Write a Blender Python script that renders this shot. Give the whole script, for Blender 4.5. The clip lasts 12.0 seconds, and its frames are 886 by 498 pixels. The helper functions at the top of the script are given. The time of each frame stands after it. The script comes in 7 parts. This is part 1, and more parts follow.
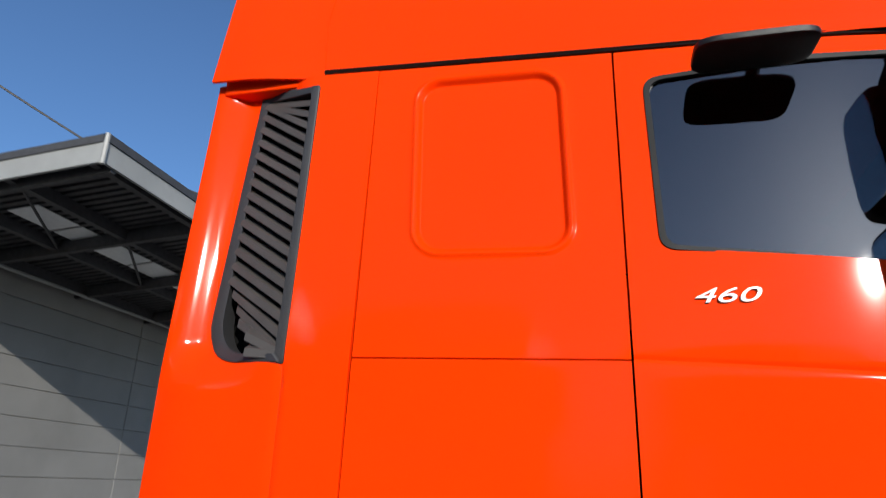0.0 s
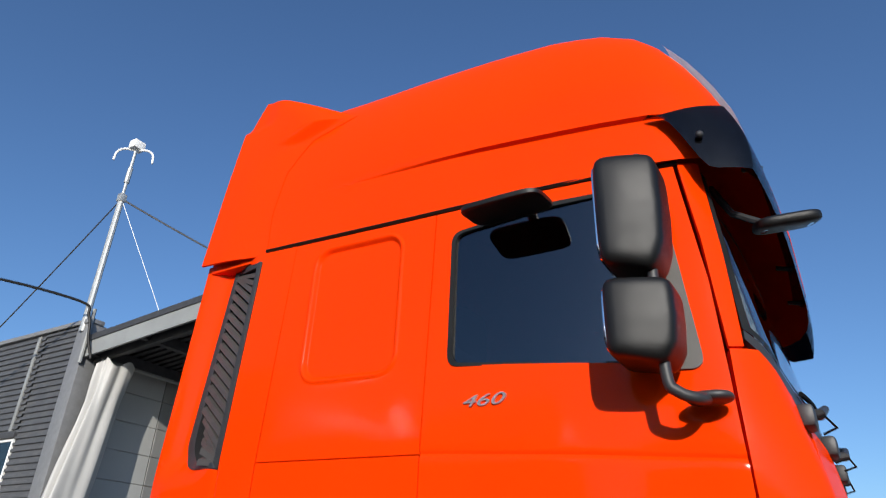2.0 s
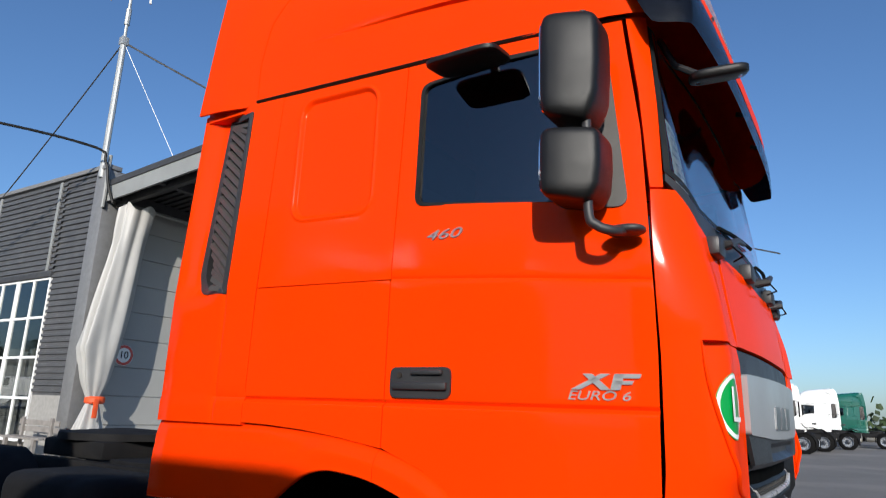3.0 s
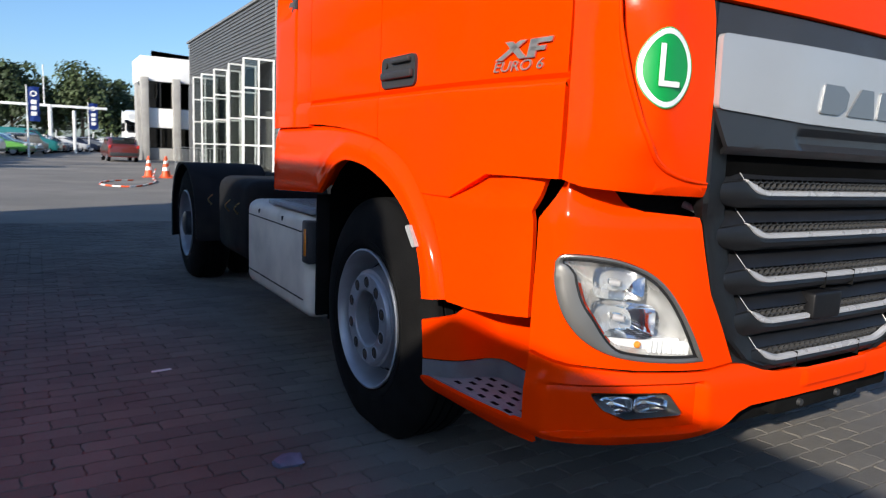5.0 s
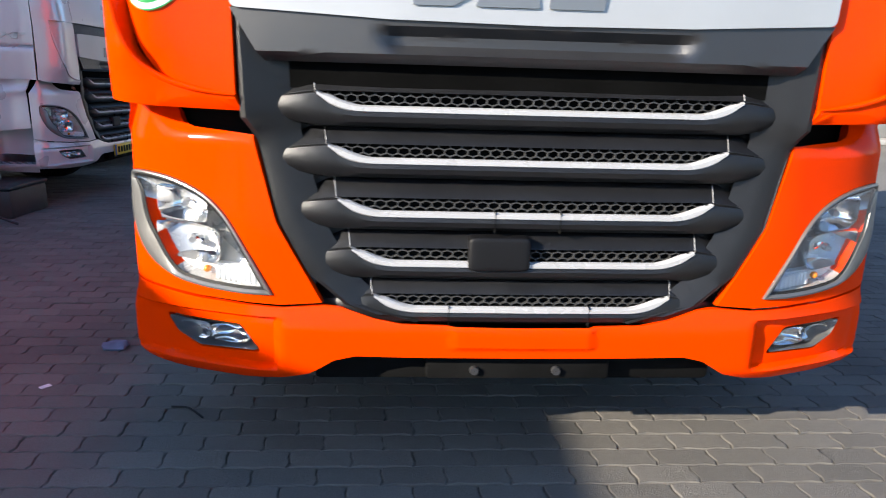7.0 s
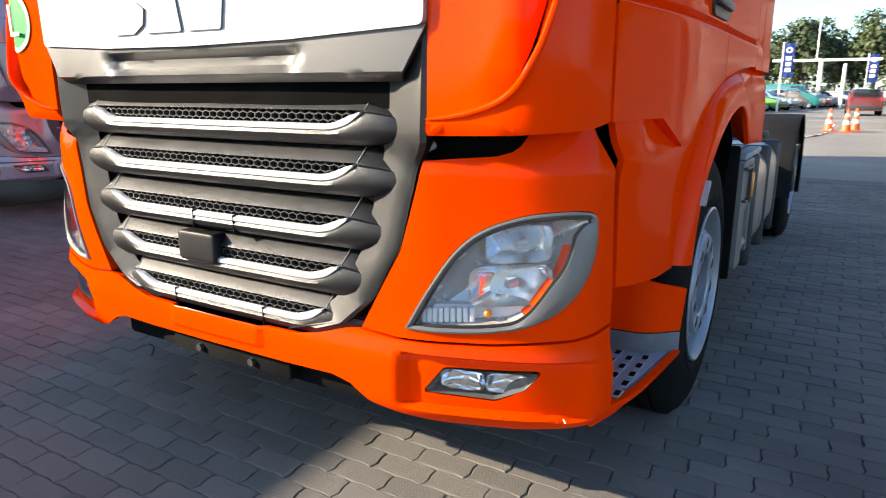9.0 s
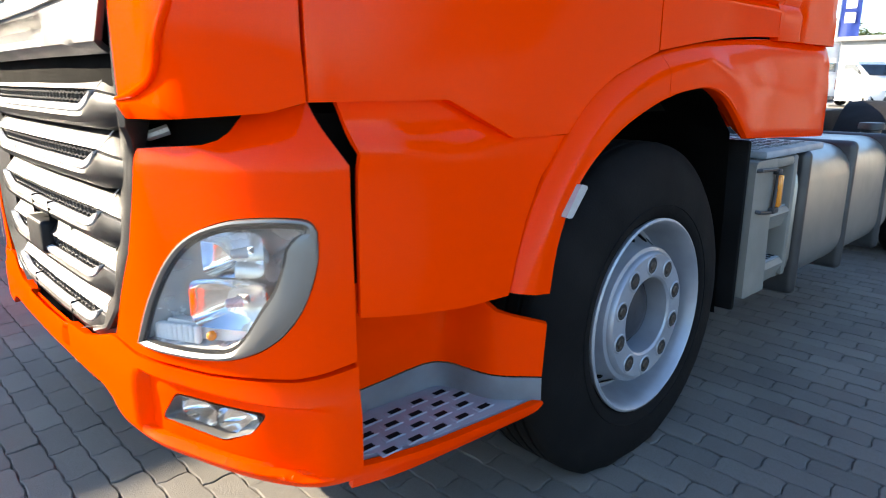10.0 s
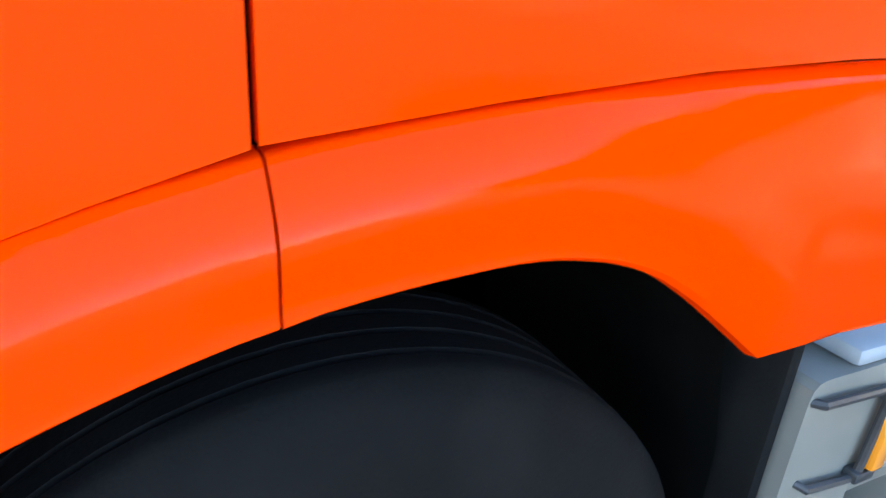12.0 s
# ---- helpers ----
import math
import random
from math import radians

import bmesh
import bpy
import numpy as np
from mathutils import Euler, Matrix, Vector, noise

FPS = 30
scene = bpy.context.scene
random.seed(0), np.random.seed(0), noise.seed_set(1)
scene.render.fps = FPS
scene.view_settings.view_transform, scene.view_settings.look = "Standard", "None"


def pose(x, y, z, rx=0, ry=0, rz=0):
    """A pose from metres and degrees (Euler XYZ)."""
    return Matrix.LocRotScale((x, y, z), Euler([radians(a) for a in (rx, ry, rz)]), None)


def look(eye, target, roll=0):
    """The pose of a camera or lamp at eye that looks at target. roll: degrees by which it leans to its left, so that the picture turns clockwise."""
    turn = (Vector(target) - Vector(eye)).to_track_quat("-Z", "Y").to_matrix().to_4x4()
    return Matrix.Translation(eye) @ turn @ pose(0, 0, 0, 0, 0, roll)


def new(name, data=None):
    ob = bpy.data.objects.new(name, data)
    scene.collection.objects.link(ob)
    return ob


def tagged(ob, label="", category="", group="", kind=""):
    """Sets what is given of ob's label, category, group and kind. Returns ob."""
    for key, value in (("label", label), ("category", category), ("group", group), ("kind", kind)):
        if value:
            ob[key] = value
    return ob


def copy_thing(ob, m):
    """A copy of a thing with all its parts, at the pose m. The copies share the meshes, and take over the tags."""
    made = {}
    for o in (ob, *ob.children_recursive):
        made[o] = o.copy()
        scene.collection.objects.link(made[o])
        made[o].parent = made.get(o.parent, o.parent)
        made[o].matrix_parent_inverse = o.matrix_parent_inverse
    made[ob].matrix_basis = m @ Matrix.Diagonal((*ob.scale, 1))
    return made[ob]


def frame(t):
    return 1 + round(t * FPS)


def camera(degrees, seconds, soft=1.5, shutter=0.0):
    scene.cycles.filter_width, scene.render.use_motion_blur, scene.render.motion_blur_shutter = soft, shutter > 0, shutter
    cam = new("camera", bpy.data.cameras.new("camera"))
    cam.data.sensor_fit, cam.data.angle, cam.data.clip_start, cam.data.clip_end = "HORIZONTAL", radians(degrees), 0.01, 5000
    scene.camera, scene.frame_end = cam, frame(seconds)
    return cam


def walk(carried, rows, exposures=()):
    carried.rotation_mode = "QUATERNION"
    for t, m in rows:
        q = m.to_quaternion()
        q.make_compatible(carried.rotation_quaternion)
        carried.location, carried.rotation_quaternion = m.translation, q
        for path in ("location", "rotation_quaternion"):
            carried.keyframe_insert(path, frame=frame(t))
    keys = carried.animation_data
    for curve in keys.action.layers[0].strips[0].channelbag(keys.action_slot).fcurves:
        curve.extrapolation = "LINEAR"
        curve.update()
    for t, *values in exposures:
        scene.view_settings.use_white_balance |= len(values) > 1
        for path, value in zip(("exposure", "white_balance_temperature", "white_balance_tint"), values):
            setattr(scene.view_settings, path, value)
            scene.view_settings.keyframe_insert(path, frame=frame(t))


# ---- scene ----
cam = camera(67.5, 12.0, soft=1.0, shutter=0.2)
PATH = [
    (0, (-2.982, 1.448, 1.588), (-1.16, 1.92, 2.264), 1.9),
    (0.5, (-2.993, 1.077, 1.601), (-1.361, 1.747, 2.545), 1.5),
    (1, (-3.085, 0.721, 1.557), (-1.601, 1.521, 2.634), 1.6),
    (1.5, (-3.132, 0.396, 1.528), (-1.688, 1.263, 2.607), 1.7),
    (2, (-3.179, 0.115, 1.5), (-1.667, 1.052, 2.416), 2.1),
    (2.5, (-3.296, -0.065, 1.445), (-1.708, 0.935, 2.137), 2.3),
    (3, (-3.328, -0.202, 1.4), (-1.693, 0.846, 1.876), 2.1),
    (3.2, (-3.303, -0.277, 1.38), (-1.665, 0.8, 1.774), 2.0),
    (4.8, (-2.536, -0.986, 1.202), (-1.381, 0.635, 1.008), 2.4),
    (5, (-2.41, -1.063, 1.198), (-1.371, 0.623, 0.918), 2.4),
    (5.5, (-1.955, -1.219, 1.194), (-1.181, 0.572, 0.754), 2.3),
    (6, (-1.482, -1.379, 1.217), (-0.961, 0.494, 0.748), 2.1),
    (6.5, (-0.913, -1.473, 1.182), (-0.664, 0.453, 0.707), 1.8),
    (7, (-0.34, -1.591, 1.182), (-0.22, 0.348, 0.707), 1.6),
    (7.5, (0.233, -1.557, 1.161), (0.138, 0.384, 0.688), 1.8),
    (7.7, (0.446, -1.534, 1.199), (0.249, 0.398, 0.719), 2.0),
    (9.3, (1.843, -0.943, 1.209), (0.652, 0.595, 0.743), -0.2),
    (9.5, (1.972, -0.754, 1.185), (0.679, 0.694, 0.705), -0.3),
    (10, (2.183, -0.27, 1.183), (0.766, 1.052, 0.689), 0.0),
    (10.5, (2.161, 0.224, 1.18), (0.554, 1.302, 0.676), 0.3),
    (11, (2.006, 0.699, 1.232), (0.349, 1.637, 0.618), 0.3),
    (11.5, (1.786, 1.09, 1.303), (0.115, 1.94, 0.606), 1.4),
    (12, (1.672, 1.326, 1.379), (0.036, 2.163, 0.59), 4.1),
]
EXPOSURES = [(0.0, 0.0, 6300, 10), (3.2, 0.0, 6300, 10), (4.8, 0.4, 6500, 10), (6.0, 0.98, 6700, 10), (7.0, 1.33, 6800, 10), (7.7, 1.55, 7000, 10), (9.3, 1.88, 7700, 10), (10.0, 2.5, 7900, 10), (10.5, 3.1, 8100, 10), (11.0, 3.4, 8300, 10), (12.0, 3.85, 8500, 10)]
walk(cam, [(t, look(eye, target, roll)) for t, eye, target, roll in PATH], EXPOSURES)

# ---- light: low sun from the right front of the truck, clear sky ----
SUN_DIR = Vector((0.335, 0.19, -0.15)).normalized()
sun = new("sun", bpy.data.lights.new("sun", "SUN"))
sun.data.energy, sun.data.angle, sun.data.color = 5.0, radians(0.5), (1.0, 0.93, 0.82)
sun.matrix_world = look(-SUN_DIR * 60 + Vector((0, 0, 0)), (0, 0, 0))
world = bpy.data.worlds.new("sky")
scene.world = world
world.use_nodes = True
wn = world.node_tree.nodes
sky = wn.new("ShaderNodeTexSky")
sky.sky_type, sky.sun_disc = "NISHITA", False
sky.sun_elevation, sky.sun_rotation = math.asin(-SUN_DIR.z), math.atan2(-SUN_DIR.x, -SUN_DIR.y)
sky.air_density, sky.dust_density, sky.ozone_density = 1.0, 1.0, 6.0
world.node_tree.links.new(sky.outputs[0], wn["Background"].inputs[0])
wn["Background"].inputs[1].default_value = 0.145


# ---- materials ----
def material(name, color, rough=0.5, metal=0.0, coat=0.0, var=0.0, scale=8.0, grain=0.0, grain_scale=180.0, bump=0.0, bump_scale=120.0,
             dirt=None, dirt_amount=0.0, dirt_scale=2.5, island=0.0, random_ob=0.0, ior=1.5, spec=0.5, edge=0.0, coat_rough=0.04):
    """A painted, plastic, metal or mineral surface with two scales of variation."""
    m = bpy.data.materials.new(name)
    m.use_nodes = True
    n, l = m.node_tree.nodes, m.node_tree.links
    b = n["Principled BSDF"]
    b.inputs["Roughness"].default_value, b.inputs["Metallic"].default_value = rough, metal
    b.inputs["Coat Weight"].default_value, b.inputs["Coat Roughness"].default_value = coat, coat_rough
    b.inputs["IOR"].default_value, b.inputs["Specular IOR Level"].default_value = ior, spec
    co = n.new("ShaderNodeTexCoord")

    def noise_tex(s, detail=4.0):
        t = n.new("ShaderNodeTexNoise")
        t.inputs["Scale"].default_value, t.inputs["Detail"].default_value = s, detail
        l.new(co.outputs["Object"], t.inputs["Vector"])
        return t.outputs["Fac"]

    def mix(a, bb, fac, mode="MIX"):
        x = n.new("ShaderNodeMix")
        x.data_type, x.blend_type = "RGBA", mode
        for sock, v in ((x.inputs[0], fac), (x.inputs[6], a), (x.inputs[7], bb)):
            if hasattr(v, "links"):
                l.new(v, sock)
            else:
                sock.default_value = v
        return x.outputs[2]

    def ramp(v, lo, hi, a=0.0, bb=1.0):
        r = n.new("ShaderNodeMapRange")
        l.new(v, r.inputs[0])
        for i, q in enumerate((lo, hi, a, bb)):
            r.inputs[i + 1].default_value = q
        return r.outputs[0]

    c = (*color, 1.0)
    if var:
        c = mix(tuple(x * (1 - var) for x in color) + (1.0,), tuple(min(1, x * (1 + var)) for x in color) + (1.0,), ramp(noise_tex(scale), 0.3, 0.7))
    if grain:
        c = mix(c, (0.5 - grain, 0.5 - grain, 0.5 - grain, 1.0), ramp(noise_tex(grain_scale, 6.0), 0.35, 0.7, 0.0, grain))
    if island:
        g = n.new("ShaderNodeNewGeometry")
        c = mix(c, (0.0, 0.0, 0.0, 1.0), ramp(g.outputs["Random Per Island"], 0, 1, 0.0, island))
    if random_ob:
        o = n.new("ShaderNodeObjectInfo")
        c = mix(c, (0.0, 0.0, 0.0, 1.0), ramp(o.outputs["Random"], 0, 1, 0.0, random_ob))
    if dirt:
        c = mix(c, (*dirt, 1.0), ramp(noise_tex(dirt_scale, 8.0), 0.5, 0.75, 0.0, dirt_amount))
    if hasattr(c, "links"):
        l.new(c, b.inputs["Base Color"])
    else:
        b.inputs["Base Color"].default_value = c
    if var or dirt:
        l.new(ramp(noise_tex(scale * 1.7), 0.25, 0.75, max(0.02, rough - 0.06), min(1, rough + 0.08)), b.inputs["Roughness"])
    if edge:
        bv = n.new("ShaderNodeBevel")
        bv.samples, bv.inputs["Radius"].default_value = 4, edge
        l.new(bv.outputs[0], b.inputs["Normal"])
        l.new(bv.outputs[0], b.inputs["Coat Normal"])
    if bump:
        bp = n.new("ShaderNodeBump")
        bp.inputs["Strength"].default_value, bp.inputs["Distance"].default_value = min(1.0, bump * 40), 0.004
        l.new(noise_tex(bump_scale, 5.0), bp.inputs["Height"])
        l.new(bp.outputs[0], b.inputs["Normal"])
    return m


def glass_material(name, tint=(0.25, 0.28, 0.3), least=0.05, gloss=(1, 1, 1)):
    """Tinted pane: sharp mirror gloss by Fresnel over a tinted see-through."""
    m = bpy.data.materials.new(name)
    m.use_nodes = True
    n, l = m.node_tree.nodes, m.node_tree.links
    n.remove(n["Principled BSDF"])
    tr, gl, fr, mx = n.new("ShaderNodeBsdfTransparent"), n.new("ShaderNodeBsdfGlossy"), n.new("ShaderNodeLayerWeight"), n.new("ShaderNodeMixShader")
    pw, ad = n.new("ShaderNodeMath"), n.new("ShaderNodeMath")
    pw.operation, ad.operation = "POWER", "MULTIPLY_ADD"
    pw.inputs[1].default_value, ad.inputs[1].default_value, ad.inputs[2].default_value = 4.0, 0.85, least
    l.new(fr.outputs["Facing"], pw.inputs[0]); l.new(pw.outputs[0], ad.inputs[0])
    tr.inputs[0].default_value = (*tint, 1)
    gl.inputs[0].default_value, gl.inputs["Roughness"].default_value = (*gloss, 1), 0.015
    fr.inputs[0].default_value = 0.5
    l.new(ad.outputs[0], mx.inputs[0]); l.new(tr.outputs[0], mx.inputs[1]); l.new(gl.outputs[0], mx.inputs[2])
    l.new(mx.outputs[0], n["Material Output"].inputs[0])
    return m


ORANGE = material("orange_paint", (0.88, 0.041, 0.0001), 0.5, coat=0.2, coat_rough=0.09, var=0.03, scale=1.3, spec=0.0)
BLACK_PLASTIC = material("black_plastic", (0.019, 0.019, 0.021), 0.48, var=0.15, scale=5, grain=0.05, grain_scale=900, bump=0.003, bump_scale=1500)
GRILLE_PLASTIC = material("anthracite_plastic", (0.018, 0.018, 0.02), 0.42, var=0.1, scale=3, bump=0.003, bump_scale=1800, spec=0.9)
RUBBER = material("tyre_rubber", (0.0045, 0.0045, 0.0047), 0.8, var=0.25, scale=6, bump=0.008, bump_scale=160, dirt=(0.016, 0.015, 0.0145), dirt_amount=0.35, dirt_scale=5, spec=0.12)
MATT_BLACK = material("black_chassis", (0.009, 0.009, 0.01), 0.8, var=0.3, scale=4, bump=0.01, bump_scale=60, dirt=(0.03, 0.028, 0.025), dirt_amount=0.5, spec=0.2)
RIM_SILVER = material("silver_wheel_paint", (0.3, 0.322, 0.36), 0.36, metal=0.4, edge=0.003, var=0.12, scale=9, dirt=(0.2, 0.19, 0.18), dirt_amount=0.4, dirt_scale=7)
CHROME = material("bright_chrome", (0.83, 0.84, 0.86), 0.12, metal=1.0, var=0.04)
SATIN_CHROME = material("satin_chrome", (0.45, 0.45, 0.46), 0.28, metal=0.2, var=0.05)
ALU = material("aluminium_tank", (0.36, 0.345, 0.31), 0.36, metal=0.85, var=0.1, scale=5, bump=0.002, bump_scale=300, dirt=(0.3, 0.29, 0.27), dirt_amount=0.4)
CREAM_PLASTIC = material("cream_grey_plastic", (0.17, 0.162, 0.142), 0.5, var=0.12, scale=6, bump=0.003, bump_scale=700, dirt=(0.2, 0.19, 0.17), dirt_amount=0.5)
GREY_PLASTIC = material("light_grey_plastic", (0.68, 0.63, 0.54), 0.5, var=0.1, scale=6, bump=0.003, bump_scale=700, dirt=(0.2, 0.19, 0.17), dirt_amount=0.4)
STEP_GREY = material("step_grey_plastic", (0.27, 0.3, 0.33), 0.5, var=0.12, scale=7, bump=0.004, bump_scale=600, dirt=(0.16, 0.15, 0.14), dirt_amount=0.5, dirt_scale=9)
LOGO_SILVER = material("silver_panel", (0.42, 0.425, 0.43), 0.35, metal=0.35, var=0.05, scale=3, dirt=(0.4, 0.4, 0.39), dirt_amount=0.3, dirt_scale=8)
LOGO_GREY = material("grey_letter_block", (0.2, 0.21, 0.22), 0.35, metal=0.5)
# near-black that stands in for shade in gaps, holes and cavities
SHADE_BLACK = material("shade_black", (0.006, 0.006, 0.006), 0.9, var=0.3, scale=6, spec=0.08)
RAIL_BLACK = material("black_rubber_trim", (0.014, 0.014, 0.014), 0.5, var=0.2, spec=0.2)
VISOR = material("smoked_acrylic", (0.006, 0.006, 0.008), 0.08, coat=0.4, var=0.2, scale=3)
REFLECTOR = material("lamp_reflector", (0.88, 0.89, 0.9), 0.09, metal=1.0, var=0.05, scale=20)
LAMP_GREY = material("lamp_bezel_silver", (0.17, 0.166, 0.158), 0.36, metal=0.55, var=0.06)
AMBER = material("amber_lens", (0.8, 0.25, 0.02), 0.15, coat=0.5)
RED_LENS = material("red_lens", (0.5, 0.02, 0.015), 0.15, coat=0.5)
WHITE_PAINT = material("white_paint", (0.78, 0.78, 0.76), 0.35, coat=0.5, var=0.05, scale=2)
SILVER_PAINT = material("silver_paint", (0.5, 0.5, 0.51), 0.3, metal=0.4, coat=0.8, var=0.05, scale=2)
GREY_PAINT = material("grey_metallic_paint", (0.25, 0.27, 0.3), 0.3, metal=0.4, coat=0.8, var=0.05, scale=2)
GREEN_PAINT = material("green_paint", (0.008, 0.1, 0.07), 0.3, coat=0.7, var=0.05, scale=2)
GREEN_SIGN = material("green_film", (0.0, 0.28, 0.05), 0.35)
WHITE_FILM = material("white_film", (0.82, 0.82, 0.8), 0.4)
PAPER = material("white_paper", (0.8, 0.8, 0.79), 0.7, var=0.03)
SEAT_CLOTH = material("dark_upholstery", (0.03, 0.03, 0.035), 0.9, var=0.3, bump=0.01, bump_scale=400)
PANE = glass_material("tinted_cab_glass", (0.3, 0.32, 0.33), 0.1)
SCREEN_GLASS = glass_material("windscreen_glass", (0.8, 0.83, 0.84))
CLEAR = glass_material("clear_lens", (0.97, 0.975, 0.98), gloss=(0.7, 0.7, 0.7))
MIRROR = material("mirror_glass", (0.9, 0.9, 0.9), 0.01, metal=1.0)
BLUE_FILM = material("blue_film", (0.02, 0.06, 0.3), 0.45, var=0.05)
GALV = material("galvanised_steel", (0.42, 0.43, 0.42), 0.45, metal=0.5, var=0.1, scale=6)
WEATHERED = material("weathered_wood", (0.24, 0.22, 0.2), 0.85, var=0.2, scale=5, bump=0.02, bump_scale=60)
RAG = material("blue_grey_cloth", (0.12, 0.14, 0.22), 0.9, var=0.2, scale=20)


# ---- mesh helpers ----
def part(name, bm, mat, parent=None, label="", smooth=True, angle=32):
    """Links a bmesh as one mesh object under a thing."""
    me = bpy.data.meshes.new(name)
    bmesh.ops.recalc_face_normals(bm, faces=bm.faces)
    bm.to_mesh(me)
    bm.free()
    me.materials.append(mat)
    if smooth:
        me.shade_smooth()
        me.set_sharp_from_angle(angle=radians(angle))
    ob = new(name, me)
    if parent is not None:
        ob.parent = parent
    if label:
        tagged(ob, label)
    return ob


def thing(name, label, category, group="", kind="", at=None):
    ob = new(name)
    ob.empty_display_size = 0.1
    if at is not None:
        ob.matrix_world = at
    return tagged(ob, label, category, group, kind)


def box(bm, x0, x1, y0, y1, z0, z1, bevel=0.0, m=None, seg=2):
    made = bmesh.ops.create_cube(bm, size=1.0)["verts"]
    for v in made:
        v.co = Vector(((x0 + x1) / 2 + v.co.x * abs(x1 - x0), (y0 + y1) / 2 + v.co.y * abs(y1 - y0), (z0 + z1) / 2 + v.co.z * abs(z1 - z0)))
    if bevel:
        edges = list({e for v in made for e in v.link_edges})
        made = bmesh.ops.bevel(bm, geom=edges, offset=min(bevel, 0.49 * min(abs(x1 - x0), abs(y1 - y0), abs(z1 - z0))), segments=seg, affect="EDGES", profile=0.5)["verts"] or made
    if m is not None:
        vs = {v for v in made}
        for f in list({f for v in made for f in v.link_faces}):
            vs.update(f.verts)
        for v in vs:
            v.co = m @ v.co
    return bm


def boxm(x0, x1, y0, y1, z0, z1, bevel=0.0, seg=2):
    return box(bmesh.new(), x0, x1, y0, y1, z0, z1, bevel, None, seg)


def grid(bm, rows, close=False, ends=False):
    """Quads through rows of points; close joins each row's ends; ends caps the first and the last row."""
    vs = [[bm.verts.new(p) for p in row] for row in rows]
    for a, b in zip(vs, vs[1:]):
        n = len(a)
        for i in range(n if close else n - 1):
            q = (a[i], a[(i + 1) % n], b[(i + 1) % n], b[i])
            try:
                bm.faces.new(q)
            except ValueError:
                pass
    if ends:
        for r in (vs[0], vs[-1]):
            try:
                bm.faces.new(r)
            except ValueError:
                pass
    return vs


def tube(bm, path, r, n=10, flat=1.0, cap=True):
    """A round bar along a path; r: one radius or one for each point."""
    path = [Vector(p) for p in path]
    rr = r if hasattr(r, "__len__") else [r] * len(path)
    rows, side = [], None
    for i, p in enumerate(path):
        d = (path[min(i + 1, len(path) - 1)] - path[max(i - 1, 0)]).normalized()
        if side is None:
            side = d.cross(Vector((0.13, 0.21, 0.97))).normalized()
        side = (side - d * side.dot(d)).normalized()
        up = d.cross(side)
        rows.append([p + side * (rr[i] * math.cos(a)) + up * (rr[i] * flat * math.sin(a)) for a in (2 * math.pi * k / n for k in range(n))])
    grid(bm, rows, close=True, ends=cap)
    return bm


def lathe(bm, profile, centre=(0, 0, 0), axis="x", n=48):
    """Turns a profile of (radius, along) round an axis."""
    rows = []
    for r, h in profile:
        row = []
        for k in range(n):
            a = 2 * math.pi * k / n
            c, s = r * math.cos(a), r * math.sin(a)
            p = (h, c, s) if axis == "x" else ((c, h, s) if axis == "y" else (c, s, h))
            row.append(Vector(p) + Vector(centre))
        rows.append(row)
    grid(bm, rows, close=True)
    return bm


def spline(points, n=8):
    """A smooth line through points."""
    p = [Vector(q) for q in points]
    p = [2 * p[0] - p[1]] + p + [2 * p[-1] - p[-2]]
    out = []
    for i in range(1, len(p) - 2):
        a, b, c, d = p[i - 1], p[i], p[i + 1], p[i + 2]
        for k in range(n):
            t = k / n
            out.append(0.5 * (2 * b + (c - a) * t + (2 * a - 5 * b + 4 * c - d) * t * t + (3 * b - a - 3 * c + d) * t ** 3))
    return out + [p[-2]]


def rounded(points, r, n=5):
    """A closed outline with its corners rounded; r: one radius, or one for each corner."""
    out, m = [], len(points)
    for i, p in enumerate(points):
        p = Vector(p)
        a, b = Vector(points[i - 1]), Vector(points[(i + 1) % m])
        q = r[i] if hasattr(r, "__len__") else r
        da, db = (a - p), (b - p)
        if q <= 0:
            out.append(p)
            continue
        half = da.angle(db) / 2
        t = min(q / max(math.tan(half), 0.05), 0.48 * da.length, 0.48 * db.length)
        pa, pb = p + da.normalized() * t, p + db.normalized() * t
        for k in range(n + 1):
            u = k / n
            out.append((1 - u) ** 2 * pa + 2 * u * (1 - u) * p + u * u * pb)
    return out


